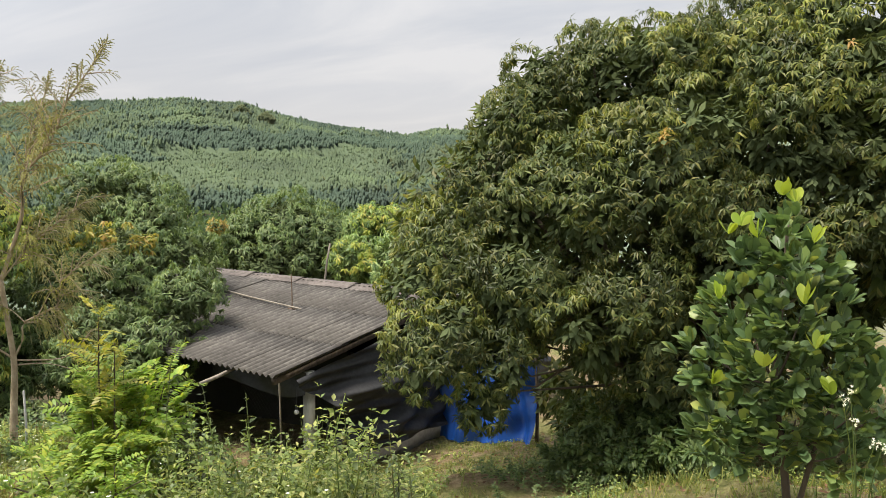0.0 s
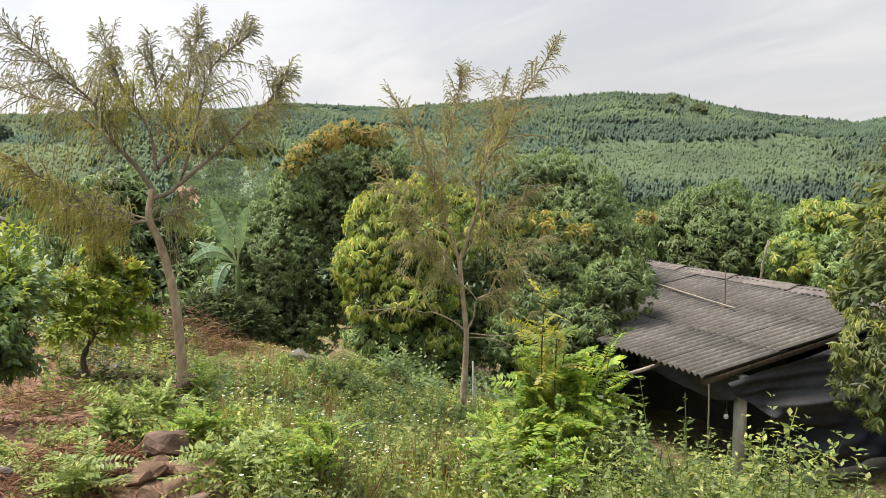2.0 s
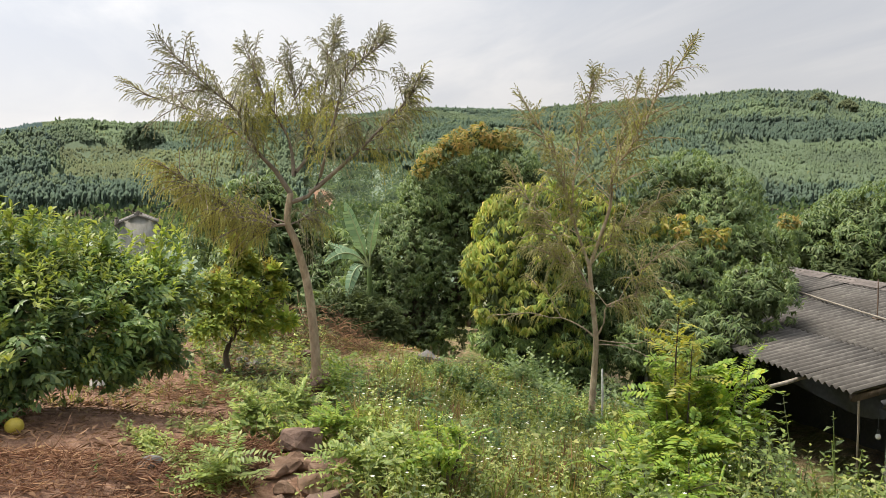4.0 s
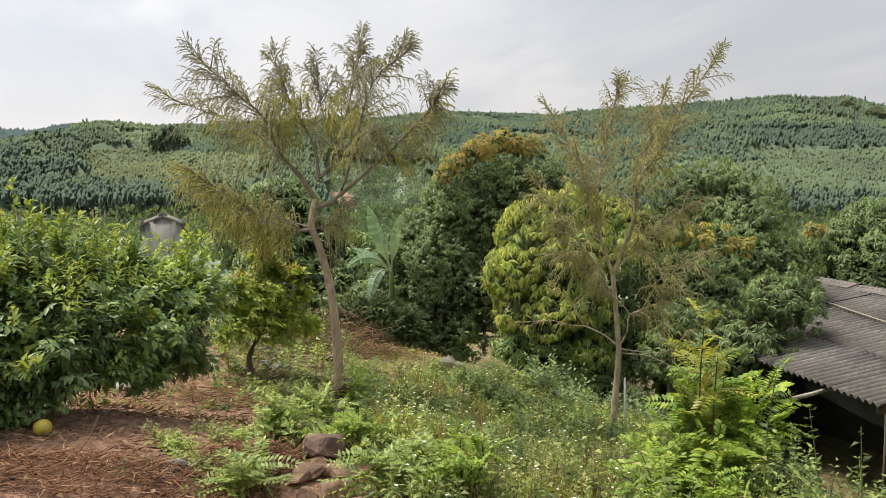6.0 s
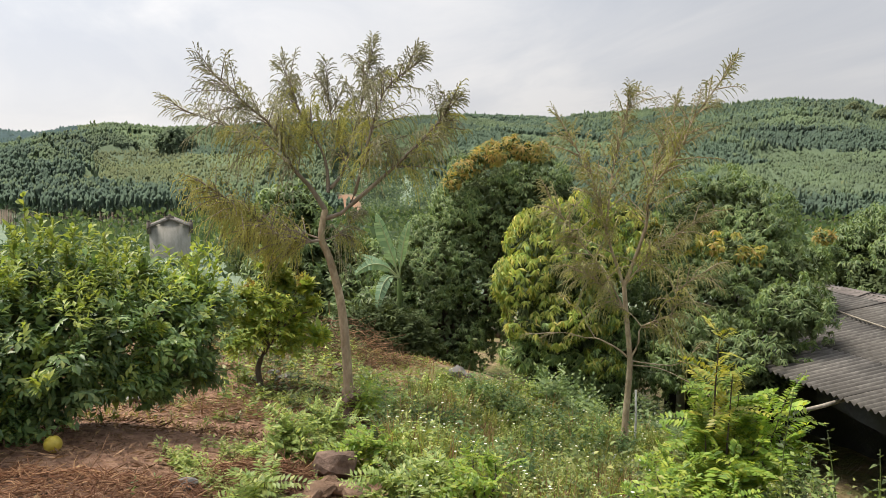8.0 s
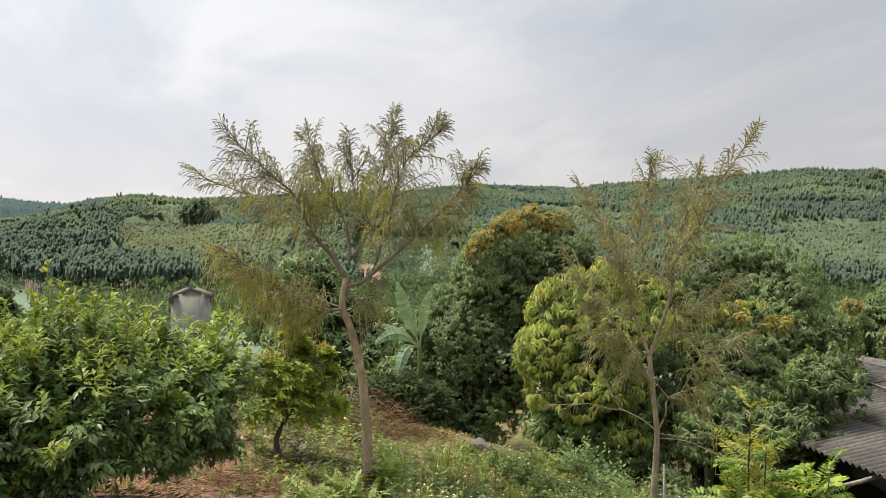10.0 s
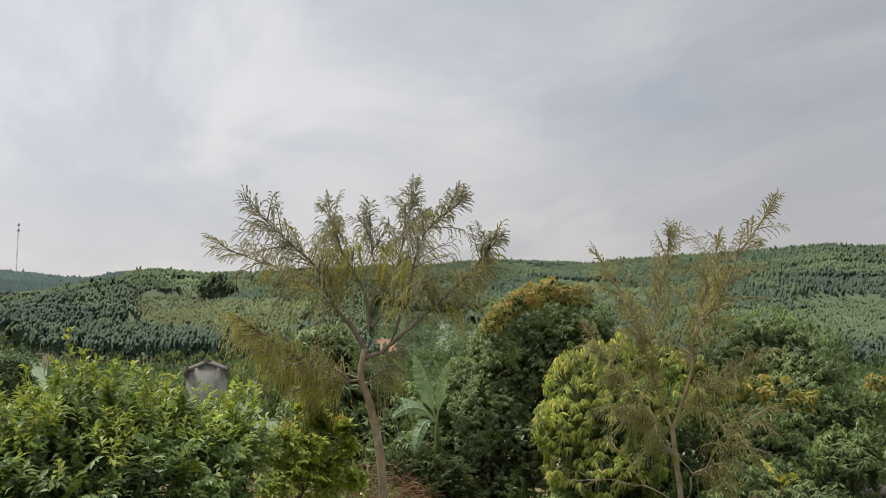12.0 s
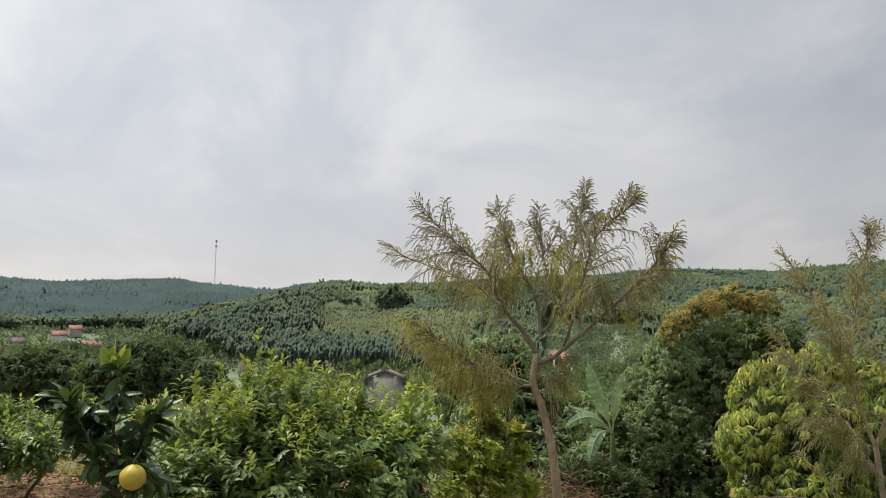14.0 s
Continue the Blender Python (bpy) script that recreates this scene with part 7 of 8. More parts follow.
EDGE = [(-4.45, 3.95, -0.32), (-4.35, 3.77, -0.32), (-4.21, 3.77, -0.35), (-4.26, 3.63, -0.33), (-4.76, 4.32, -0.35), (-7.63, 6.93, -0.96), (-7.30, 6.58, -0.92), (-7.87, 7.26, -1.02), (-6.74, 6.04, -0.88), (-6.52, 5.92, -0.87), (-6.71, 5.95, -0.89), (-8.90, 8.04, -1.03), (-4.08, 3.76, -0.34), (-4.46, 3.47, -0.30), (-7.36, 6.81, -0.93), (-4.23, 3.51, -0.32)]
SIZE = [(0.17, 0.14, 0.15), (0.08, 0.07, 0.05), (0.12, 0.09, 0.07), (0.11, 0.08, 0.06), (0.09, 0.08, 0.07), (0.13, 0.10, 0.09), (0.11, 0.09, 0.07), (0.12, 0.09, 0.09), (0.11, 0.09, 0.09), (0.1, 0.09, 0.08), (0.08, 0.07, 0.07), (0.11, 0.1, 0.1), (0.09, 0.09, 0.06), (0.08, 0.07, 0.07), (0.1, 0.09, 0.08), (0.08, 0.07, 0.05)]
for k, (p, s) in enumerate(zip(EDGE, SIZE)):
    stone(p, (1.25 * s[0], 1.25 * s[1], 1.1 * s[2]), M_STONE if k in (0, 4, 8, 9, 10, 11) else M_STONE_TAN, "dark brown field stone at the terrace edge" if k in (0, 4, 8, 9, 10, 11) else "reddish tan field stone at the terrace edge", 300 + k)
for k, (p, s, up_) in enumerate([((-3.72, 3.38), (0.24, 0.17, 0.06), 0), ((-3.50, 3.27), (0.16, 0.12, 0.05), 0), ((-3.93, 3.55), (0.17, 0.13, 0.07), 0), ((-3.60, 3.10), (0.18, 0.13, 0.06), 0), ((-4.02, 3.40), (0.12, 0.09, 0.05), 0), ((-3.86, 3.22), (0.10, 0.08, 0.05), 0),
                                 ((-6.62, 6.16), (0.19, 0.15, 0.13), 0), ((-6.74, 6.28), (0.18, 0.15, 0.13), 0), ((-6.88, 6.45), (0.17, 0.14, 0.13), 0), ((-6.70, 6.22), (0.16, 0.13, 0.10), 0.18), ((-6.85, 6.40), (0.15, 0.12, 0.09), 0.19), ((-7.05, 6.62), (0.16, 0.13, 0.12), 0)]):
    stone(p, s, M_STONE_TAN if k % 3 else M_STONE, "flat tan stone lying along the terrace edge" if k < 6 else "brown stone stacked in the terrace edge", 350 + k, up_)
for k, (p, s) in enumerate([((-7.62, 9.24, -1.12), (0.17, 0.13, 0.13)), ((-7.45, 9.29, -1.14), (0.11, 0.09, 0.07)), ((-4.83, 2.98, -0.23), (0.09, 0.05, 0.05)), ((-8.80, 7.02, -0.94), (0.14, 0.1, 0.08)), ((-8.99, 6.97, -0.90), (0.1, 0.08, 0.06)), ((-8.87, 6.56, -0.86), (0.08, 0.07, 0.05)), ((-8.44, 4.61, -0.66), (0.16, 0.1, 0.08)), ((-9.16, 5.79, -0.71), (0.12, 0.09, 0.08))]):
    stone(p, s, M_STONE_GREY, "pale grey stone lying on the soil", 330 + k)

# ---------------------------------------------------------------- weeds, grass and dry brush


def scatter(n, x0, x1, y0, y1, keep, rng):
    x, y = rng.uniform(x0, x1, n), rng.uniform(y0, y1, n)
    k = keep(x, y)
    x, y = x[k], y[k]
    return np.stack([x, y, land(x, y)], 1)


def polar(x, y):
    return np.degrees(np.arctan2(-x, y)), np.hypot(x, y)


SHED_C = np.array(S_EAVE)


def clear_of_shed(x, y):
    du = (x - SHED_C[0]) * S_U[0] + (y - SHED_C[1]) * S_U[1]
    dv = (x - SHED_C[0]) * S_V[0] + (y - SHED_C[1]) * S_V[1]
    return ~((du > -0.25) & (du < 8) & (dv > 0.3) & (dv < 8.2))


def terrace_x(y):
    """The stony edge between the dug soil and the weedy bank."""
    return np.interp(y, (0, 3.9, 6.2, 9, 12), (-2.6, -4.35, -6.5, -8.0, -9.5))


def weed_bank(x, y):
    az, r = polar(x, y)
    return (x > terrace_x(y) + np.where(y < 4.2, 0.78, np.where(y < 6.2, 0.36, 0.15))) & (r > 2.9) & (az > 3 + np.clip(8 - r, 0, 3) * 1.5) & clear_of_shed(x, y) & (r < 11.5) & ~((az < 11.5) & (r > 7.4))


def herbs(p, height, rng, nodes=9, leaf=0.075, wide=0.5, stemr=0.003, flat=False):
    """Upright herbs: a stem with paired leaves that shrink upwards."""
    m = len(p)
    h = height * rng.uniform(0.6, 1.25, m) * (1 + 0.85 * waves(p[:, 0], p[:, 1], 1.7, 71) + 0.3 * waves(p[:, 0], p[:, 1], 0.6, 72)) * np.interp(np.hypot(p[:, 0], p[:, 1]), (4.5, 9.0), (1.0, 0.55))
    tilt = rng.normal(0, 0.16, (m, 3)) * [1, 1, 0]
    P, D, Ls = [], [], []
    a0 = rng.uniform(0, 6.28, m)
    for k in range(nodes):
        u = 0.15 + 0.85 * (k + 1) / nodes
        c = p + (np.array([0, 0, 1.0]) + tilt * u) * (h * u)[:, None]
        for s in (0, math.pi):
            a = a0 + k * 1.57 + s + rng.normal(0, 0.3, m)
            P.append(c)
            D.append(np.stack([np.cos(a), np.sin(a), rng.uniform(-0.35, 0.55, m) + 0.5 * (u > 0.9)], 1))
            Ls.append(leaf * (1.15 - 0.6 * u) * rng.uniform(0.6, 1.3, m))
    P, D, Ls = np.concatenate(P), np.concatenate(D), np.concatenate(Ls)
    side_up = np.array([0, 0, 1.0]) + rng.normal(0, 0.35, P.shape)
    lv = slips(P, D, side_up, Ls, Ls * wide) if flat else ovals(P, D, side_up, Ls, Ls * wide, 0.2, 0.15, 0.45) if leaf > 0.14 else blades(P, D, side_up, Ls, Ls * wide, 0.2, 0.18)
    top = p + (np.array([0, 0, 1.0]) + tilt) * h[:, None]
    st = slips(p, top - p, lean(m, rng), np.linalg.norm(top - p, axis=1), stemr * 3 + 0 * h)
    return [lv, st], top


def grass(p, height, rng, per=9, width=0.007):
    P = np.repeat(p, per, 0) + rng.normal(0, 0.03, (len(p) * per, 3)) * [1, 1, 0]
    n = len(P)
    d = rng.normal(0, 0.42, (n, 3))
    d[:, 2] = 1.0
    return slips(P, d, lean(n, rng), height * rng.uniform(0.5, 1.3, n) * np.interp(np.hypot(P[:, 0], P[:, 1]), (4.5, 9.0), (1.0, 0.7)), width * rng.uniform(0.7, 1.4, n))


rng_w = np.random.default_rng(400)
A = scatter(26000, -9, 1, 2.2, 14, weed_bank, rng_w)
az_a, r_a = polar(A[:, 0], A[:, 1])
pick = rng_w.uniform(0, 1, len(A))
patch = waves(A[:, 0], A[:, 1], 2.2, 61)
k1 = (pick < 0.30) & (patch > -0.2)
c1, tops1 = herbs(A[k1][:3000], 0.34, rng_w, 9, 0.085, 0.52)
tagged(new("broadleaf_weeds", mesh_from("broadleaf_weeds", c1, M_WEED)), "knee-high bright green broadleaf weeds on the bank", "weeds", kind="stuff")
k2 = (pick >= 0.30) & (pick < 0.52)
c2, tops2 = herbs(A[k2][:2600], 0.38, rng_w, 10, 0.055, 0.38, flat=True)
tagged(new("pale_weeds", mesh_from("pale_weeds", c2, M_WEED_PALE)), "pale green flowering weeds covering the bank", "weeds", kind="stuff")
k3 = (pick >= 0.52) & (pick < 0.80)
tagged(new("bank_grass", mesh_from("bank_grass", [grass(A[k3][:2200], 0.34, rng_w)], M_GRASS)), "tall green and straw-coloured grass on the bank", "grass", kind="stuff")
k4 = (pick > 0.80) & (pick < 0.90) & (waves(A[:, 0], A[:, 1], 1.4, 74) > 0.1) & (az_a < 34)
c4, tops4 = herbs(A[k4][:260], 0.5, rng_w, 7, 0.11, 0.5)
tagged(new("large_leaved_weeds", mesh_from("large_leaved_weeds", c4, M_WEED)), "weeds with large bright leaves on the bank", "weeds", kind="stuff")
k5 = (pick > 0.90) & (waves(A[:, 0], A[:, 1], 2.4, 75) > 0.05) & (r_a > 5)
tagged(new("dry_grass", mesh_from("dry_grass", [grass(A[k5][:1100], 0.5, rng_w, 7, 0.006)], M_DRY)), "straw-brown dry grass stems among the weeds", "grass", kind="stuff")
fl = np.concatenate([tops2[rng_w.uniform(0, 1, len(tops2)) < 0.32]]) + [0, 0, 0.02]
fp = np.repeat(fl, 6, 0)
fa = np.tile(np.arange(6) * 1.047, len(fl))
tagged(new("white_flowers", mesh_from("white_flowers", [slips(fp, np.stack([np.cos(fa), np.sin(fa), 0.2 + 0 * fa], 1), np.array([[0, 0, 1.0]]) + 0 * fp, 0.013 + 0 * fa, 0.010 + 0 * fa)], M_FLOWER)), "small white daisy-like weed flowers", "flowers", kind="stuff")


cc = np.array([(-6.53, 8.17, -1.12), (-5.77, 6.51, -0.93), (-5.51, 5.72, -0.83), (-5.93, 8.19, -1.19), (-5.34, 8.55, -1.30), (-5.15, 6.32, -0.96), (-4.76, 7.14, -1.20), (-6.65, 6.84, -0.93), (-4.56, 7.98, -1.26), (-4.05, 5.37, -0.70)])
ci = rng_w.integers(0, 10, 330)
cxy = cc[ci][:, :2] + rng_w.normal(0, 0.17, (330, 2))
ck, tk = herbs(np.stack([cxy[:, 0], cxy[:, 1], land(cxy[:, 0], cxy[:, 1])], 1), 0.5, rng_w, 10, 0.085, 0.5)
tagged(new("dark_weeds", mesh_from("dark_weeds", ck, M_WEED_DARK)), "clumps of darker bluish-green leafy weeds on the bank", "weeds", kind="stuff")


def yard(x, y):
    az, r = polar(x, y)
    return (az < 12) & (az > -34) & (r > 3.6) & (r < 14) & clear_of_shed(x, y) & ~((az > 5) & (r < 6))


Y = scatter(13000, -3, 8, 3, 13.5, yard, rng_w)
pk = rng_w.uniform(0, 1, len(Y)) + 0.5 * waves(Y[:, 0], Y[:, 1], 1.6, 63)
# Disc of longan shade, painted by giving its weeds a darker leaf.
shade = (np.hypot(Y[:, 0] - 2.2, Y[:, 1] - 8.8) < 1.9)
tagged(new("yard_grass", mesh_from("yard_grass", [grass(Y[(pk > 0.5) & ~shade][:2400], 0.12, rng_w, 9, 0.006)], M_GRASS)), "short straw-coloured grass beside the shed", "grass", kind="stuff")
yl = Y[rng_w.uniform(0, 1, len(Y)) < 0.35][:3000]
ya = rng_w.uniform(0, 6.28, len(yl))
tagged(new("yard_litter", mesh_from("yard_litter", [blades(yl + [0, 0, 0.012], np.stack([np.cos(ya), np.sin(ya), rng_w.normal(0, 0.25, len(yl))], 1), np.array([[0, 0, 1.0]]) + rng_w.normal(0, 0.4, (len(yl), 3)), rng_w.uniform(0.05, 0.10, len(yl)), rng_w.uniform(0.02, 0.035, len(yl)), 0.1, 0.2)], M_LITTER)), "brown fallen leaves under the longan tree", "litter", kind="stuff")
cy, ty = herbs(Y[(pk > 0.1) & (pk < 0.45) & ~shade][:1900], 0.14, rng_w, 5, 0.045, 0.55, flat=True)
tagged(new("yard_weeds", mesh_from("yard_weeds", cy, M_WEED)), "low green weeds on the yard by the shed", "weeds", kind="stuff")
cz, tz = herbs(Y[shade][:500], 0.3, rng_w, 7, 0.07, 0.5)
tagged(new("shade_toned_weeds", mesh_from("shade_toned_weeds", cz, M_LONGAN_DARK)), "weeds under the longan tree, its shade painted as a darker leaf", "weeds", kind="stuff")


def dug(x, y):
    az, r = polar(x, y)
    return (x < terrace_x(y) - 0.05) & (r > 3.2) & (r < 17) & (az > 30) & (az < 96)


Dg = scatter(16000, -16, -3, -1, 13, dug, rng_w)
pd = rng_w.uniform(0, 1, len(Dg))
wv = waves(Dg[:, 0], Dg[:, 1], 2.6, 65)
azd, rd = polar(Dg[:, 0], Dg[:, 1])
lt = Dg[(pd < 0.55)][:8000]
tw_ = scatter(60000, -12, -3, 0, 11, dug, rng_w)
tw_ = tw_[(rng_w.uniform(0, 1, len(tw_)) + 0.55 * waves(tw_[:, 0], tw_[:, 1], 1.6, 77)) > 0.45][:16000]
ta_ = rng_w.uniform(0, 6.28, len(tw_))
tagged(new("twig_litter", mesh_from("twig_litter", [slips(tw_ + [0, 0, 0.03], np.stack([np.cos(ta_), np.sin(ta_), np.abs(rng_w.normal(0, 0.22, len(tw_)))], 1), lean(len(tw_), rng_w), rng_w.uniform(0.04, 0.15, len(tw_)), rng_w.uniform(0.006, 0.016, len(tw_)))], M_TWIG)), "brown chopped twigs and stalks strewn on the soil", "litter", kind="stuff")
ang = rng_w.uniform(0, 6.28, len(lt))
tagged(new("leaf_litter", mesh_from("leaf_litter", [blades(lt + [0, 0, 0.03], np.stack([np.cos(ang), np.sin(ang), rng_w.normal(0, 0.25, len(lt))], 1), np.array([[0, 0, 1.0]]) + rng_w.normal(0, 0.4, (len(lt), 3)), rng_w.uniform(0.04, 0.09, len(lt)), rng_w.uniform(0.018, 0.035, len(lt)), 0.1, 0.2)], M_LITTER)), "brown fallen leaves on the dug soil", "litter", kind="stuff")
gk = (pd > 0.55) & ((wv > 0.42) | (rd > 8.8))
cg, tg = herbs(Dg[gk][:1300], 0.12, rng_w, 5, 0.05, 0.55, flat=True)
tagged(new("low_weeds", mesh_from("low_weeds", cg, M_WEED)), "low green weeds at the edges of the soil", "weeds", kind="stuff")
gg = (pd > 0.8) & (rd > 7.5)
tagged(new("orchard_grass", mesh_from("orchard_grass", [grass(Dg[gg][:1500], 0.16, rng_w)], M_GRASS)), "tufts of grass under the orchard trees", "grass", kind="stuff")


gp = np.array([(-4.99, 3.22, -0.27), (-5.01, 3.65, -0.32), (-8.11, 7.00, -0.98), (-7.71, 6.30, -0.88), (-9.85, 9.01, -1.08), (-8.76, 4.95, -0.69)])
sp = np.array([(0.22, 0.07), (0.16, 0.07), (0.3, 0.2), (0.25, 0.15), (0.7, 0.5), (0.5, 0.25)])
ii = rng_w.integers(0, 6, 900)
gx = gp[ii][:, :2] + rng_w.normal(0, 1, (900, 2)) * sp[ii]
cp_, tp_ = herbs(np.stack([gx[:, 0], gx[:, 1], land(gx[:, 0], gx[:, 1])], 1), 0.13, rng_w, 6, 0.055, 0.45, flat=True)
tagged(new("soil_weeds", mesh_from("soil_weeds", cp_, M_WEED_PALE)), "patches of small pale green weeds on the soil", "weeds", kind="stuff")


def brush(name, label, centre, rx, ry, n, length, height, seed, turn=0.0, mat=None):
    """A heap of dry cut stalks, thick ones and thin."""
    rng = np.random.default_rng(seed)
    a = rng.uniform(0, 6.28, n)
    q = np.sqrt(rng.uniform(0, 1, n))
    x, y = q * np.cos(a) * rx, q * np.sin(a) * ry
    px, py = centre[0] + x * math.cos(turn) - y * math.sin(turn), centre[1] + x * math.sin(turn) + y * math.cos(turn)
    z = land(px, py) + rng.uniform(0, 1, n) * height * (1 - q ** 2)
    d = rng.normal(0, 1, (n, 3)) * [1, 1, 0.55 if height > 0.5 else 0.32]
    P = np.stack([px, py, z + 0.01], 1)
    ch = []
    for k in range(n):
        l = length * rng.uniform(0.4, 1.3)
        u = unit(d[k])
        b = P[k] + u * l
        m = (P[k] + b) / 2 + rng.normal(0, 0.05 * l, 3)
        floor = land(np.array([m[0], b[0]]), np.array([m[1], b[1]])) + 0.006
        m[2], b[2] = max(m[2], floor[0]), max(b[2], floor[1])
        ch.append(tube([P[k], m, b], (rng.uniform(0.002, 0.0055), 0.0015), 4))
    ob = new(name, mesh_from(name, ch, mat or M_DRY))
    return tagged(ob, label, "dry brush", kind="stuff")


c = (-7.57, 5.43, -0.86)
brush("dry_brush", "heap of dry cut stalks on the soil", c, 0.7, 0.26, 200, 0.36, 0.2, 500, 0.75)
c = (-8.18, 6.70, -0.93)
brush("dry_brush", "thin dry brush under the fruit bush", c, 0.6, 0.3, 240, 0.22, 0.12, 505, 0.7, M_TWIG)
c = (-4.94, 2.55, -0.17)
brush("dry_brush", "low heap of dry reddish brush", c, 1.1, 0.34, 1800, 0.12, 0.12, 501, 0.75, M_REDBRUSH)
c = (-4.71, 3.45, -0.32)
brush("dry_brush", "low heap of dry reddish brush by the stones", c, 0.42, 0.28, 1500, 0.11, 0.2, 502, 0.7, M_REDBRUSH)
c = (-6.75, 5.97, -0.88)
brush("dry_brush", "dry stalks fallen along the terrace edge", c, 0.5, 0.2, 160, 0.25, 0.1, 506, 0.7)
c = (-9.48, 8.73, -0.85)
brush("dry_brush", "dry brown brambles at the foot of the trees", c, 1.1, 0.5, 1300, 0.26, 0.7, 503, 0.4, M_TWIG)
c = (-3.43, 4.27, -0.30)
brush("dry_brush", "dry stalks among the weeds", c, 0.25, 0.2, 90, 0.3, 0.25, 504)


def branch_lying(name, label, pts, r, mat):
    t = thing(name, tuple(pts[0]), label, "branch")
    part_np("stick", [tube(pts, r, 6, 3)], mat, t, smooth=True)


g = [np.array((-5.12, 2.00, -0.04)), np.array((-5.18, 2.12, -0.04)), np.array((-5.17, 2.27, -0.08))]
for p in g:
    p[2] = gz(p[0], p[1]) + 0.02
branch_lying("fallen_branch", "dark fallen branch on the soil", g, (0.012, 0.008, 0.004), M_BLACK)
g = [np.array((-5.32, 2.56, -0.15)), np.array((-5.37, 2.68, -0.08)), np.array((-5.42, 2.80, 0.07))]
g[0][2] = gz(g[0][0], g[0][1])
branch_lying("dry_stalk", "dry pale stalk standing in the soil", g, (0.005, 0.004, 0.002), M_DRY)


def pinnate_bush(name, foot, stems, label, seed, mat, size=0.26, per=11, category="shrub", pairs=10, leafw=0.42):
    """A legume shrub: arching stems with feather-cut leaves of oval leaflets."""
    rng = np.random.default_rng(seed)
    f = np.array(foot, float)
    f[2] = gz(f[0], f[1])
    t = thing(name, tuple(f), label, category)
    P, D, Z = [], [], []
    ch = []
    for tip in stems:
        tip = np.array(tip)
        m = f * 0.45 + tip * 0.55 + rng.normal(0, 0.05, 3) + [0, 0, 0.08]
        ch.append(tube([f, m, tip], (0.012, 0.008, 0.003) if category == "shrub" else (0.005, 0.004, 0.002), 5, 3))
        q, d = along([f, m, tip], per, 0.35 if category == "shrub" else 0.15, 1.0)
        for k in range(per):
            for s in range(2):
                P.append(q[k])
                D.append(unit(rng.normal(size=3)) * 0.8 + d[k] * 0.45 + np.array([0, 0, 0.25]))
                Z.append(size * rng.uniform(0.6, 1.2) * (1.0 if k < per - 2 else 0.8))
    part_np("stem", ch, M_WEED if category == "plant" else M_BARK, t, smooth=True)
    P, D, Z = np.array(P), unit(np.array(D)), np.array(Z)[:, None]
    side = unit(np.cross(D, np.array([0, 0, 1.0]) + rng.normal(0, 0.35, P.shape)))
    Q, E, Ls = [], [], []
    for k in range(pairs):
        u = (k + 0.8) / pairs
        c = P + D * Z * u + np.array([0, 0, -0.28]) * Z * u * u
        for s in (-1, 1):
            Q.append(c)
            E.append(side * s + D * 0.45 + np.array([0, 0, -0.12]) + rng.normal(0, 0.08, P.shape))
            Ls.append((Z * (0.26 - 0.12 * abs(u - 0.45)))[:, 0])
        if k == pairs - 1:
            Q.append(c)
            E.append(D)
            Ls.append((Z * 0.18)[:, 0])
    Q, E, Ls = np.concatenate(Q), np.concatenate(E), np.concatenate(Ls)
    part_np("leaves", [blades(Q, E, np.array([0, 0, 1.0]) + rng.normal(0, 0.25, Q.shape), Ls, Ls * leafw, 0.08, 0.12, 0.5)], mat, t)
    return t


pinnate_bush("legume_shrub", (-2.52, 6.02, -0.73), [(-2.55, 6.19, 0.22), (-2.62, 6.01, 0.05), (-2.41, 6.07, 0.20), (-2.14, 6.26, 0.16), (-2.68, 5.76, -0.14), (-2.51, 5.70, 0.04), (-2.15, 5.84, 0.00), (-2.04, 6.08, -0.07), (-2.52, 5.54, -0.22), (-2.22, 5.49, -0.08), (-2.76, 5.71, -0.36)],
             "bright green legume shrub with feather-cut leaves", 510, M_LEGUME, 0.34, 12, pairs=13, leafw=0.44)
pinnate_bush("legume_shoot", (-2.46, 5.94, -0.51), [(-2.44, 5.73, 0.67), (-2.35, 5.77, 0.47)], "tall yellow-green young legume shoot", 514, M_LEGUME_TIP, 0.27, 9)
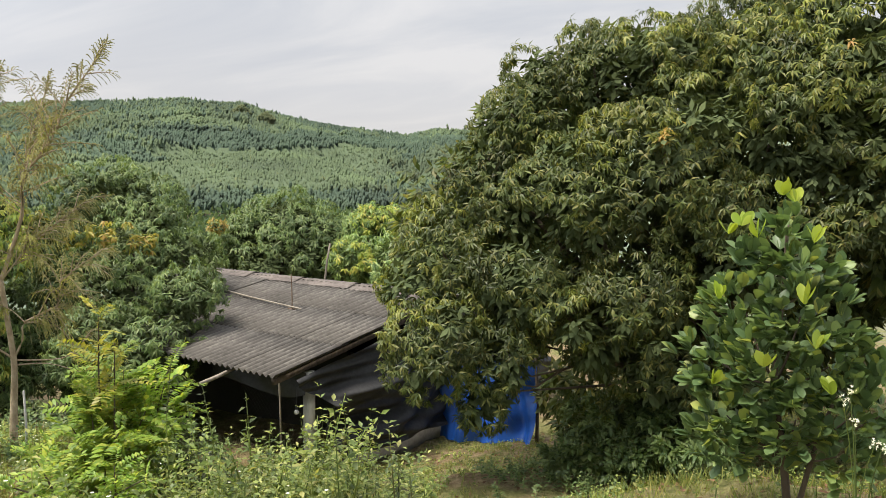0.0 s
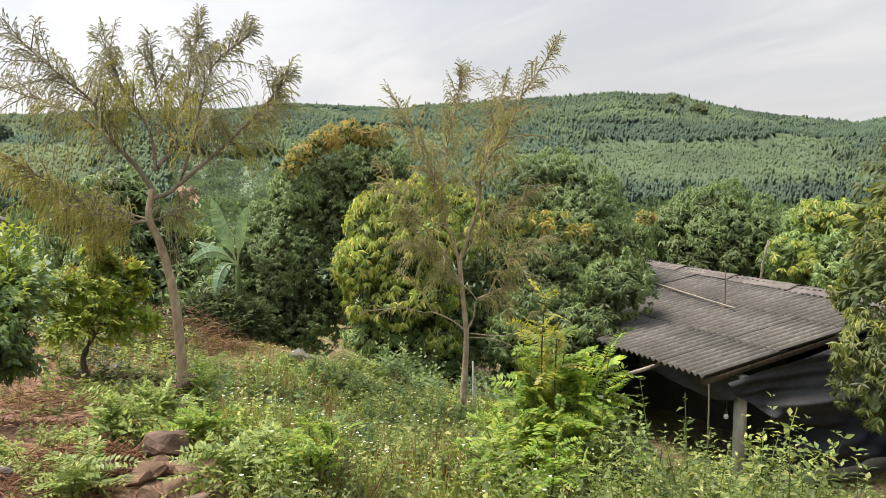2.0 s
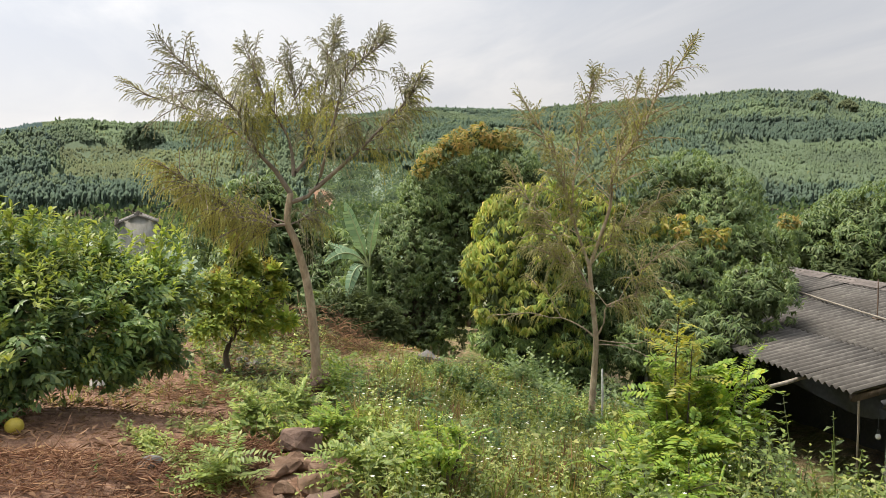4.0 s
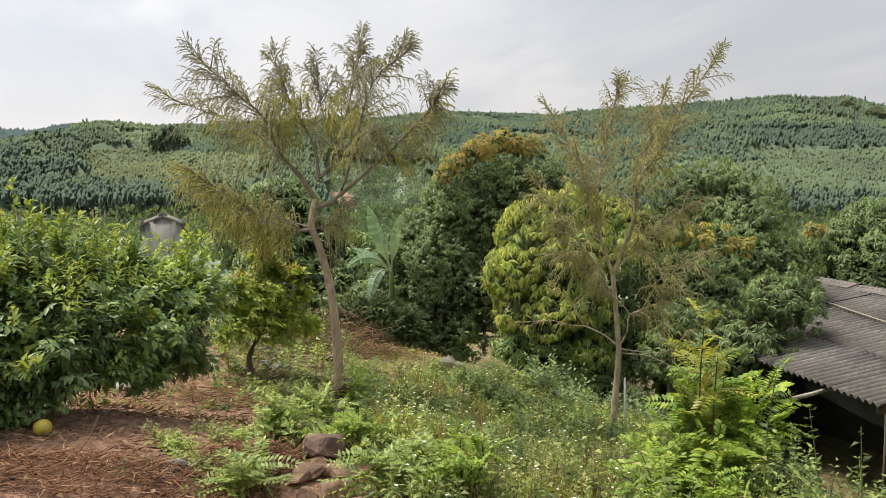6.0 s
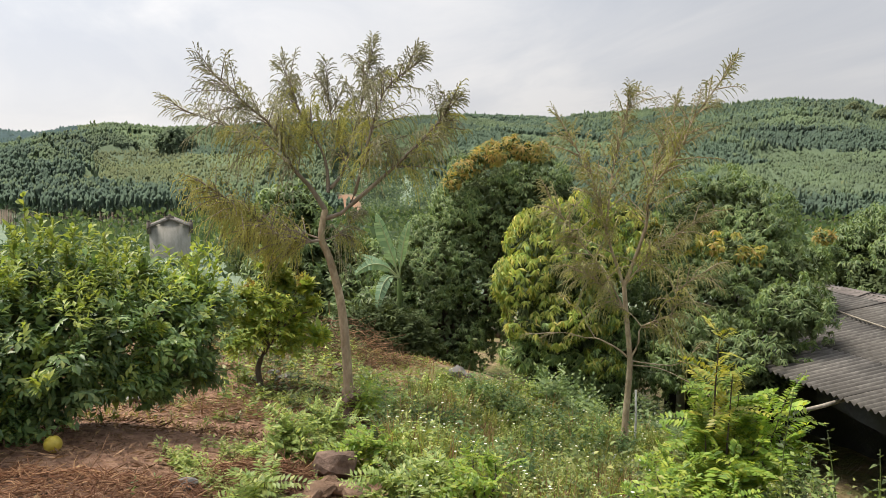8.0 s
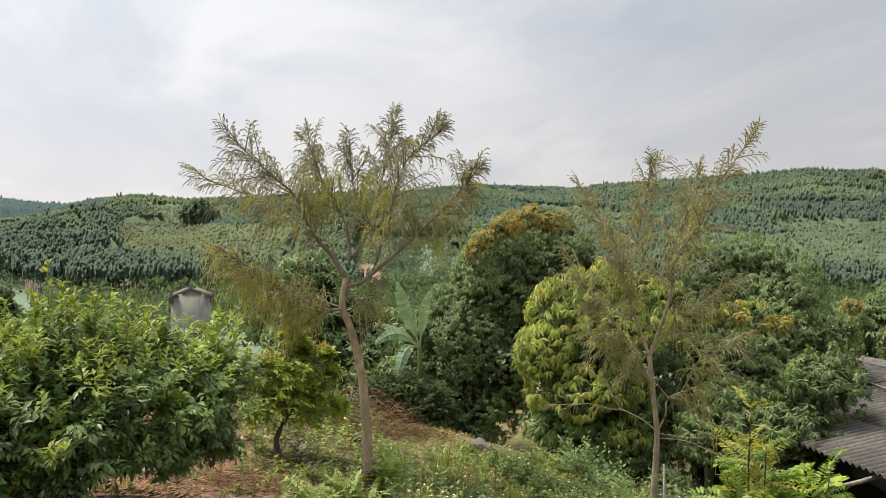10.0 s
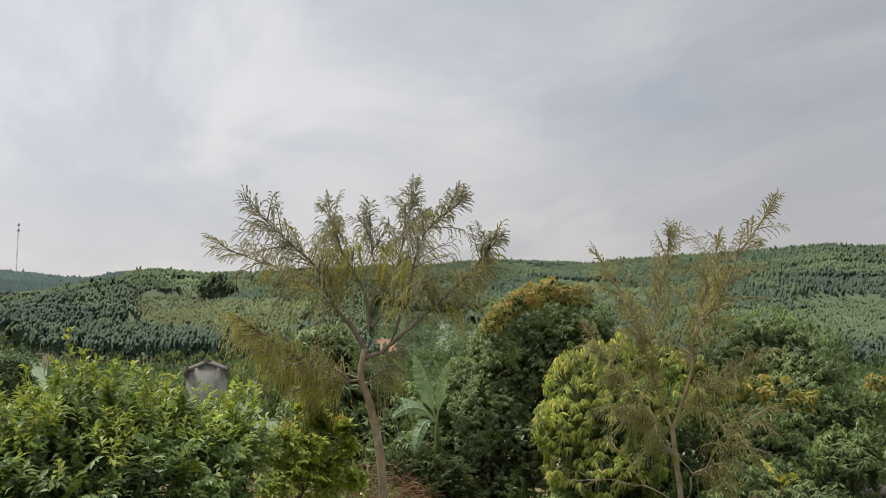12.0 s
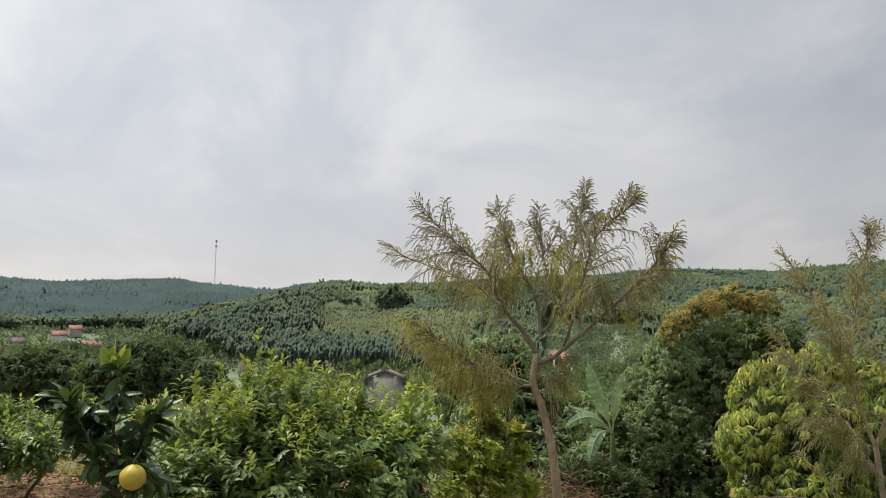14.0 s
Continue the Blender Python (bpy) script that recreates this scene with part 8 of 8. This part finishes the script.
for k, (f, tips) in enumerate([((-4.95, 4.29, -0.35), [(-4.93, 4.31, -0.10), (-4.86, 4.39, -0.17), (-5.02, 4.21, -0.18), (-4.89, 4.36, -0.25), (-4.98, 4.26, -0.14)]),
                               ((-4.86, 3.86, -0.30), [(-4.84, 3.88, -0.07), (-4.91, 3.80, -0.15), (-4.79, 3.94, -0.16), (-4.89, 3.82, -0.22), (-4.83, 3.90, -0.17)]),
                               ((-4.38, 4.17, -0.35), [(-4.38, 4.17, -0.10), (-4.31, 4.24, -0.17), (-4.44, 4.11, -0.20), (-4.34, 4.21, -0.27)]),
                               ((-3.72, 3.78, -0.36), [(-3.74, 3.76, -0.14), (-3.62, 3.87, -0.20), (-3.79, 3.70, -0.22), (-3.68, 3.82, -0.23)]),
                               ((-4.30, 3.15, -0.32), [(-4.32, 3.13, -0.19), (-4.23, 3.24, -0.23), (-4.37, 3.07, -0.25)]),
                               ((-6.48, 6.31, -0.91), [(-6.53, 6.27, -0.56), (-6.42, 6.37, -0.53), (-6.46, 6.33, -0.37), (-6.57, 6.22, -0.72)]),
                               ((-3.74, 4.06, -0.37), [(-3.76, 4.05, -0.15), (-3.67, 4.12, -0.19), (-3.81, 4.00, -0.23), (-3.64, 4.14, -0.28)]),
                               ((-4.99, 3.78, -0.35), [(-5.03, 3.71, -0.26), (-4.96, 3.81, -0.24), (-4.91, 3.87, -0.31)])]):
    pinnate_bush("ferny_plant", f, tips, "low pale green ferny plant by the terrace stones", 530 + k, M_LEGUME if k % 3 == 2 else M_FERN, 0.27, 9, "plant", 10, 0.36)
pinnate_bush("legume_shrub", (-3.31, 4.11, -0.33), [(-3.40, 4.16, -0.00), (-3.23, 4.17, -0.00), (-3.45, 4.00, -0.08), (-3.16, 3.97, -0.07)], "low ferny legume shrub among the weeds", 512, M_LEGUME, 0.24, 8)
pinnate_bush("legume_shrub", (-2.18, 4.71, -0.42), [(-2.46, 4.80, -0.04), (-2.24, 4.68, -0.12), (-1.98, 4.79, -0.08), (-1.78, 4.76, -0.15), (-2.50, 4.56, -0.12)], "bright green legume seedlings in the weeds", 513, M_LEGUME, 0.24, 9)


def tall_weed(foot, tip, label, seed, nodes=20, leaf=0.095):
    """A single tall herb with paired toothed leaves and a small flower head."""
    rng = np.random.default_rng(seed)
    f, e = np.array(foot, float), np.array(tip, float)
    f[2] = gz(f[0], f[1])
    t = thing("tall_weed", tuple(f), label, "weed", "tall weeds before the shed")
    m = (f + e) / 2 + rng.normal(0, 0.06, 3)
    part_np("stem", [tube([f, m, e], (0.006, 0.005, 0.003), 5, 3)], M_WEED, t, smooth=True)
    q, d = along([f, m, e], nodes, 0.3, 1.0)
    q = q + rng.normal(0, 0.012, q.shape)
    P, D, Ls = [], [], []
    for k in range(nodes):
        a = k * 1.57 + rng.normal(0, 0.3)
        s1 = unit(np.cross(d[k], [0.3, 0.5, 0.1]))
        s2 = np.cross(d[k], s1)
        for s in (0, math.pi):
            P.append(q[k])
            D.append(s1 * math.cos(a + s) + s2 * math.sin(a + s) + d[k] * 0.45)
            Ls.append(leaf * (1.15 - 0.75 * k / nodes) * rng.uniform(0.4, 1.25))
    P, D, Ls = np.array(P), np.array(D), np.array(Ls)
    part_np("leaves", [blades(P, D + rng.normal(0, 0.3, P.shape), np.array([0, 0, 1.0]) + rng.normal(0, 0.3, P.shape), Ls, Ls * 0.5, 0.25, 0.15, 0.4)], M_WEED, t)


for k, (a, b) in enumerate([((-1.46, 5.38, -0.54), (-1.63, 5.44, 0.23)), ((-1.28, 5.32, -0.48), (-1.33, 5.41, 0.20)), ((-1.15, 5.24, -0.43), (-1.31, 5.31, 0.05)), ((-0.98, 5.27, -0.45), (-0.67, 5.51, 0.17)), ((-0.88, 5.08, -0.40), (-0.51, 5.22, 0.00)),
                            ((-1.01, 5.27, -0.45), (-1.15, 5.34, 0.02)), ((-1.84, 5.48, -0.64), (-1.91, 5.67, 0.40)), ((-0.80, 5.20, -0.39), (-0.83, 5.29, 0.08)), ((-1.15, 5.04, -0.35), (-1.01, 5.17, -0.05)), ((-1.41, 4.98, -0.42), (-1.38, 5.09, -0.01)), ((-0.93, 5.18, -0.40), (-0.76, 5.40, 0.00)), ((-1.31, 5.21, -0.48), (-1.21, 5.33, -0.17)), ((-1.59, 5.24, -0.55), (-1.73, 5.41, 0.12)), ((-0.82, 5.09, -0.37), (-0.57, 5.12, -0.11)), ((-1.06, 5.16, -0.42), (-0.94, 5.28, -0.00)), ((-1.29, 4.90, -0.37), (-1.39, 4.98, -0.05))]):
    tall_weed(a, b, "tall green weed with paired leaves, before the shed", 520 + k)


def fore(x, y):
    az, r = polar(x, y)
    return (az > 1.0) & (az < 19) & (r > 4.5) & (r < 6.6) & (waves(x, y, 0.9, 79) > -0.45)


Fw = scatter(5000, -3, 0.5, 4, 7, fore, rng_w)[:300]
cf, tf = herbs(Fw, 0.68, rng_w, 13, 0.085, 0.48)
tagged(new("leafy_weeds", mesh_from("leafy_weeds", cf, M_WEED)), "waist-high leafy green weeds before the shed", "weeds", kind="stuff")
Fw = scatter(5000, -3, 0.5, 4, 7, fore, rng_w)[:420]
cf, tf = herbs(Fw, 0.58, rng_w, 12, 0.06, 0.5)
tagged(new("pale_leafy_weeds", mesh_from("pale_leafy_weeds", cf, M_WEED_PALE)), "pale leafy weeds crowding the front of the shed", "weeds", kind="stuff")


def under(x, y):
    az, r = polar(x, y)
    return (r > 10.8) & (r < 18) & (az > 15) & (az < 34.2) & clear_of_shed(x, y)


U = scatter(5200, -15, -3, 8, 20, under, rng_w)
# Dark leaves here stand in for the shadow under the fruit trees.
cu, tu = herbs(U[:1100], 0.75, rng_w, 9, 0.12, 0.5, flat=True)
tagged(new("undergrowth", mesh_from("undergrowth", cu, M_LONGAN_DARK)), "undergrowth with dark leaves that paint the shade under the fruit trees", "undergrowth", kind="stuff")


def hollow(x, y):
    az, r = polar(x, y)
    return (r > 9) & (r < 19) & (az > 34) & (az < 56) & ~((az < 46) & (r > 11.3))


Hw = scatter(6000, -16, -5, 5, 18, hollow, rng_w)
ch_, th_ = herbs(Hw[:900], 0.36, rng_w, 6, 0.10, 0.5, flat=True)
tagged(new("hollow_weeds", mesh_from("hollow_weeds", ch_, M_WEED)), "green weeds in the hollow before the trees", "weeds", kind="stuff")
tagged(new("hollow_grass", mesh_from("hollow_grass", [grass(Hw[2000:3200], 0.3, rng_w, 8, 0.010)], M_GRASS)), "straw-coloured grass in the hollow", "grass", kind="stuff")


sp_ = np.array((-4.47, 8.55, -0.62))
sg_ = gz(sp_[0], sp_[1])
stake = thing("stake", (sp_[0], sp_[1], sg_), "thin white stake stuck in the weeds", "stake")
part_np("rod", [tube([(sp_[0], sp_[1], sg_ - 0.1), (sp_[0] + 0.01, sp_[1], (sg_ + sp_[2]) / 2), tuple(sp_)], (0.014, 0.013, 0.012), 8)], M_PVC, stake, smooth=True)


def flowering_weed():
    """A thin weed with heads of small white flowers beside the jackfruit sapling."""
    rng = np.random.default_rng(560)
    f = np.array((2.14, 4.07, -0.05))
    f[2] = gz(f[0], f[1])
    t = thing("flowering_weed", tuple(f), "thin weed bearing small white flower heads", "weed")
    tips = [np.array(p) for p in ((2.03, 4.07, 0.53), (2.06, 4.06, 0.58), (2.06, 4.00, 0.43), (2.15, 3.96, 0.34), (2.17, 3.94, 0.31))]
    part_np("stem", [tube([f, f * 0.4 + e * 0.6 + rng.normal(0, 0.02, 3), e], (0.004, 0.003, 0.002), 5, 3) for e in tips], M_WEED, t)
    for e in tips:
        c = e + rng.normal(0, 0.012, (7, 3))
        p = np.repeat(c, 6, 0)
        part_np("flower_head", [slips(p, lean(len(p), rng) + [0, 0, 0.3], lean(len(p), rng), 0.012 + 0 * p[:, 0], 0.008 + 0 * p[:, 0])], M_FLOWER, t, "small white flower head")


flowering_weed()
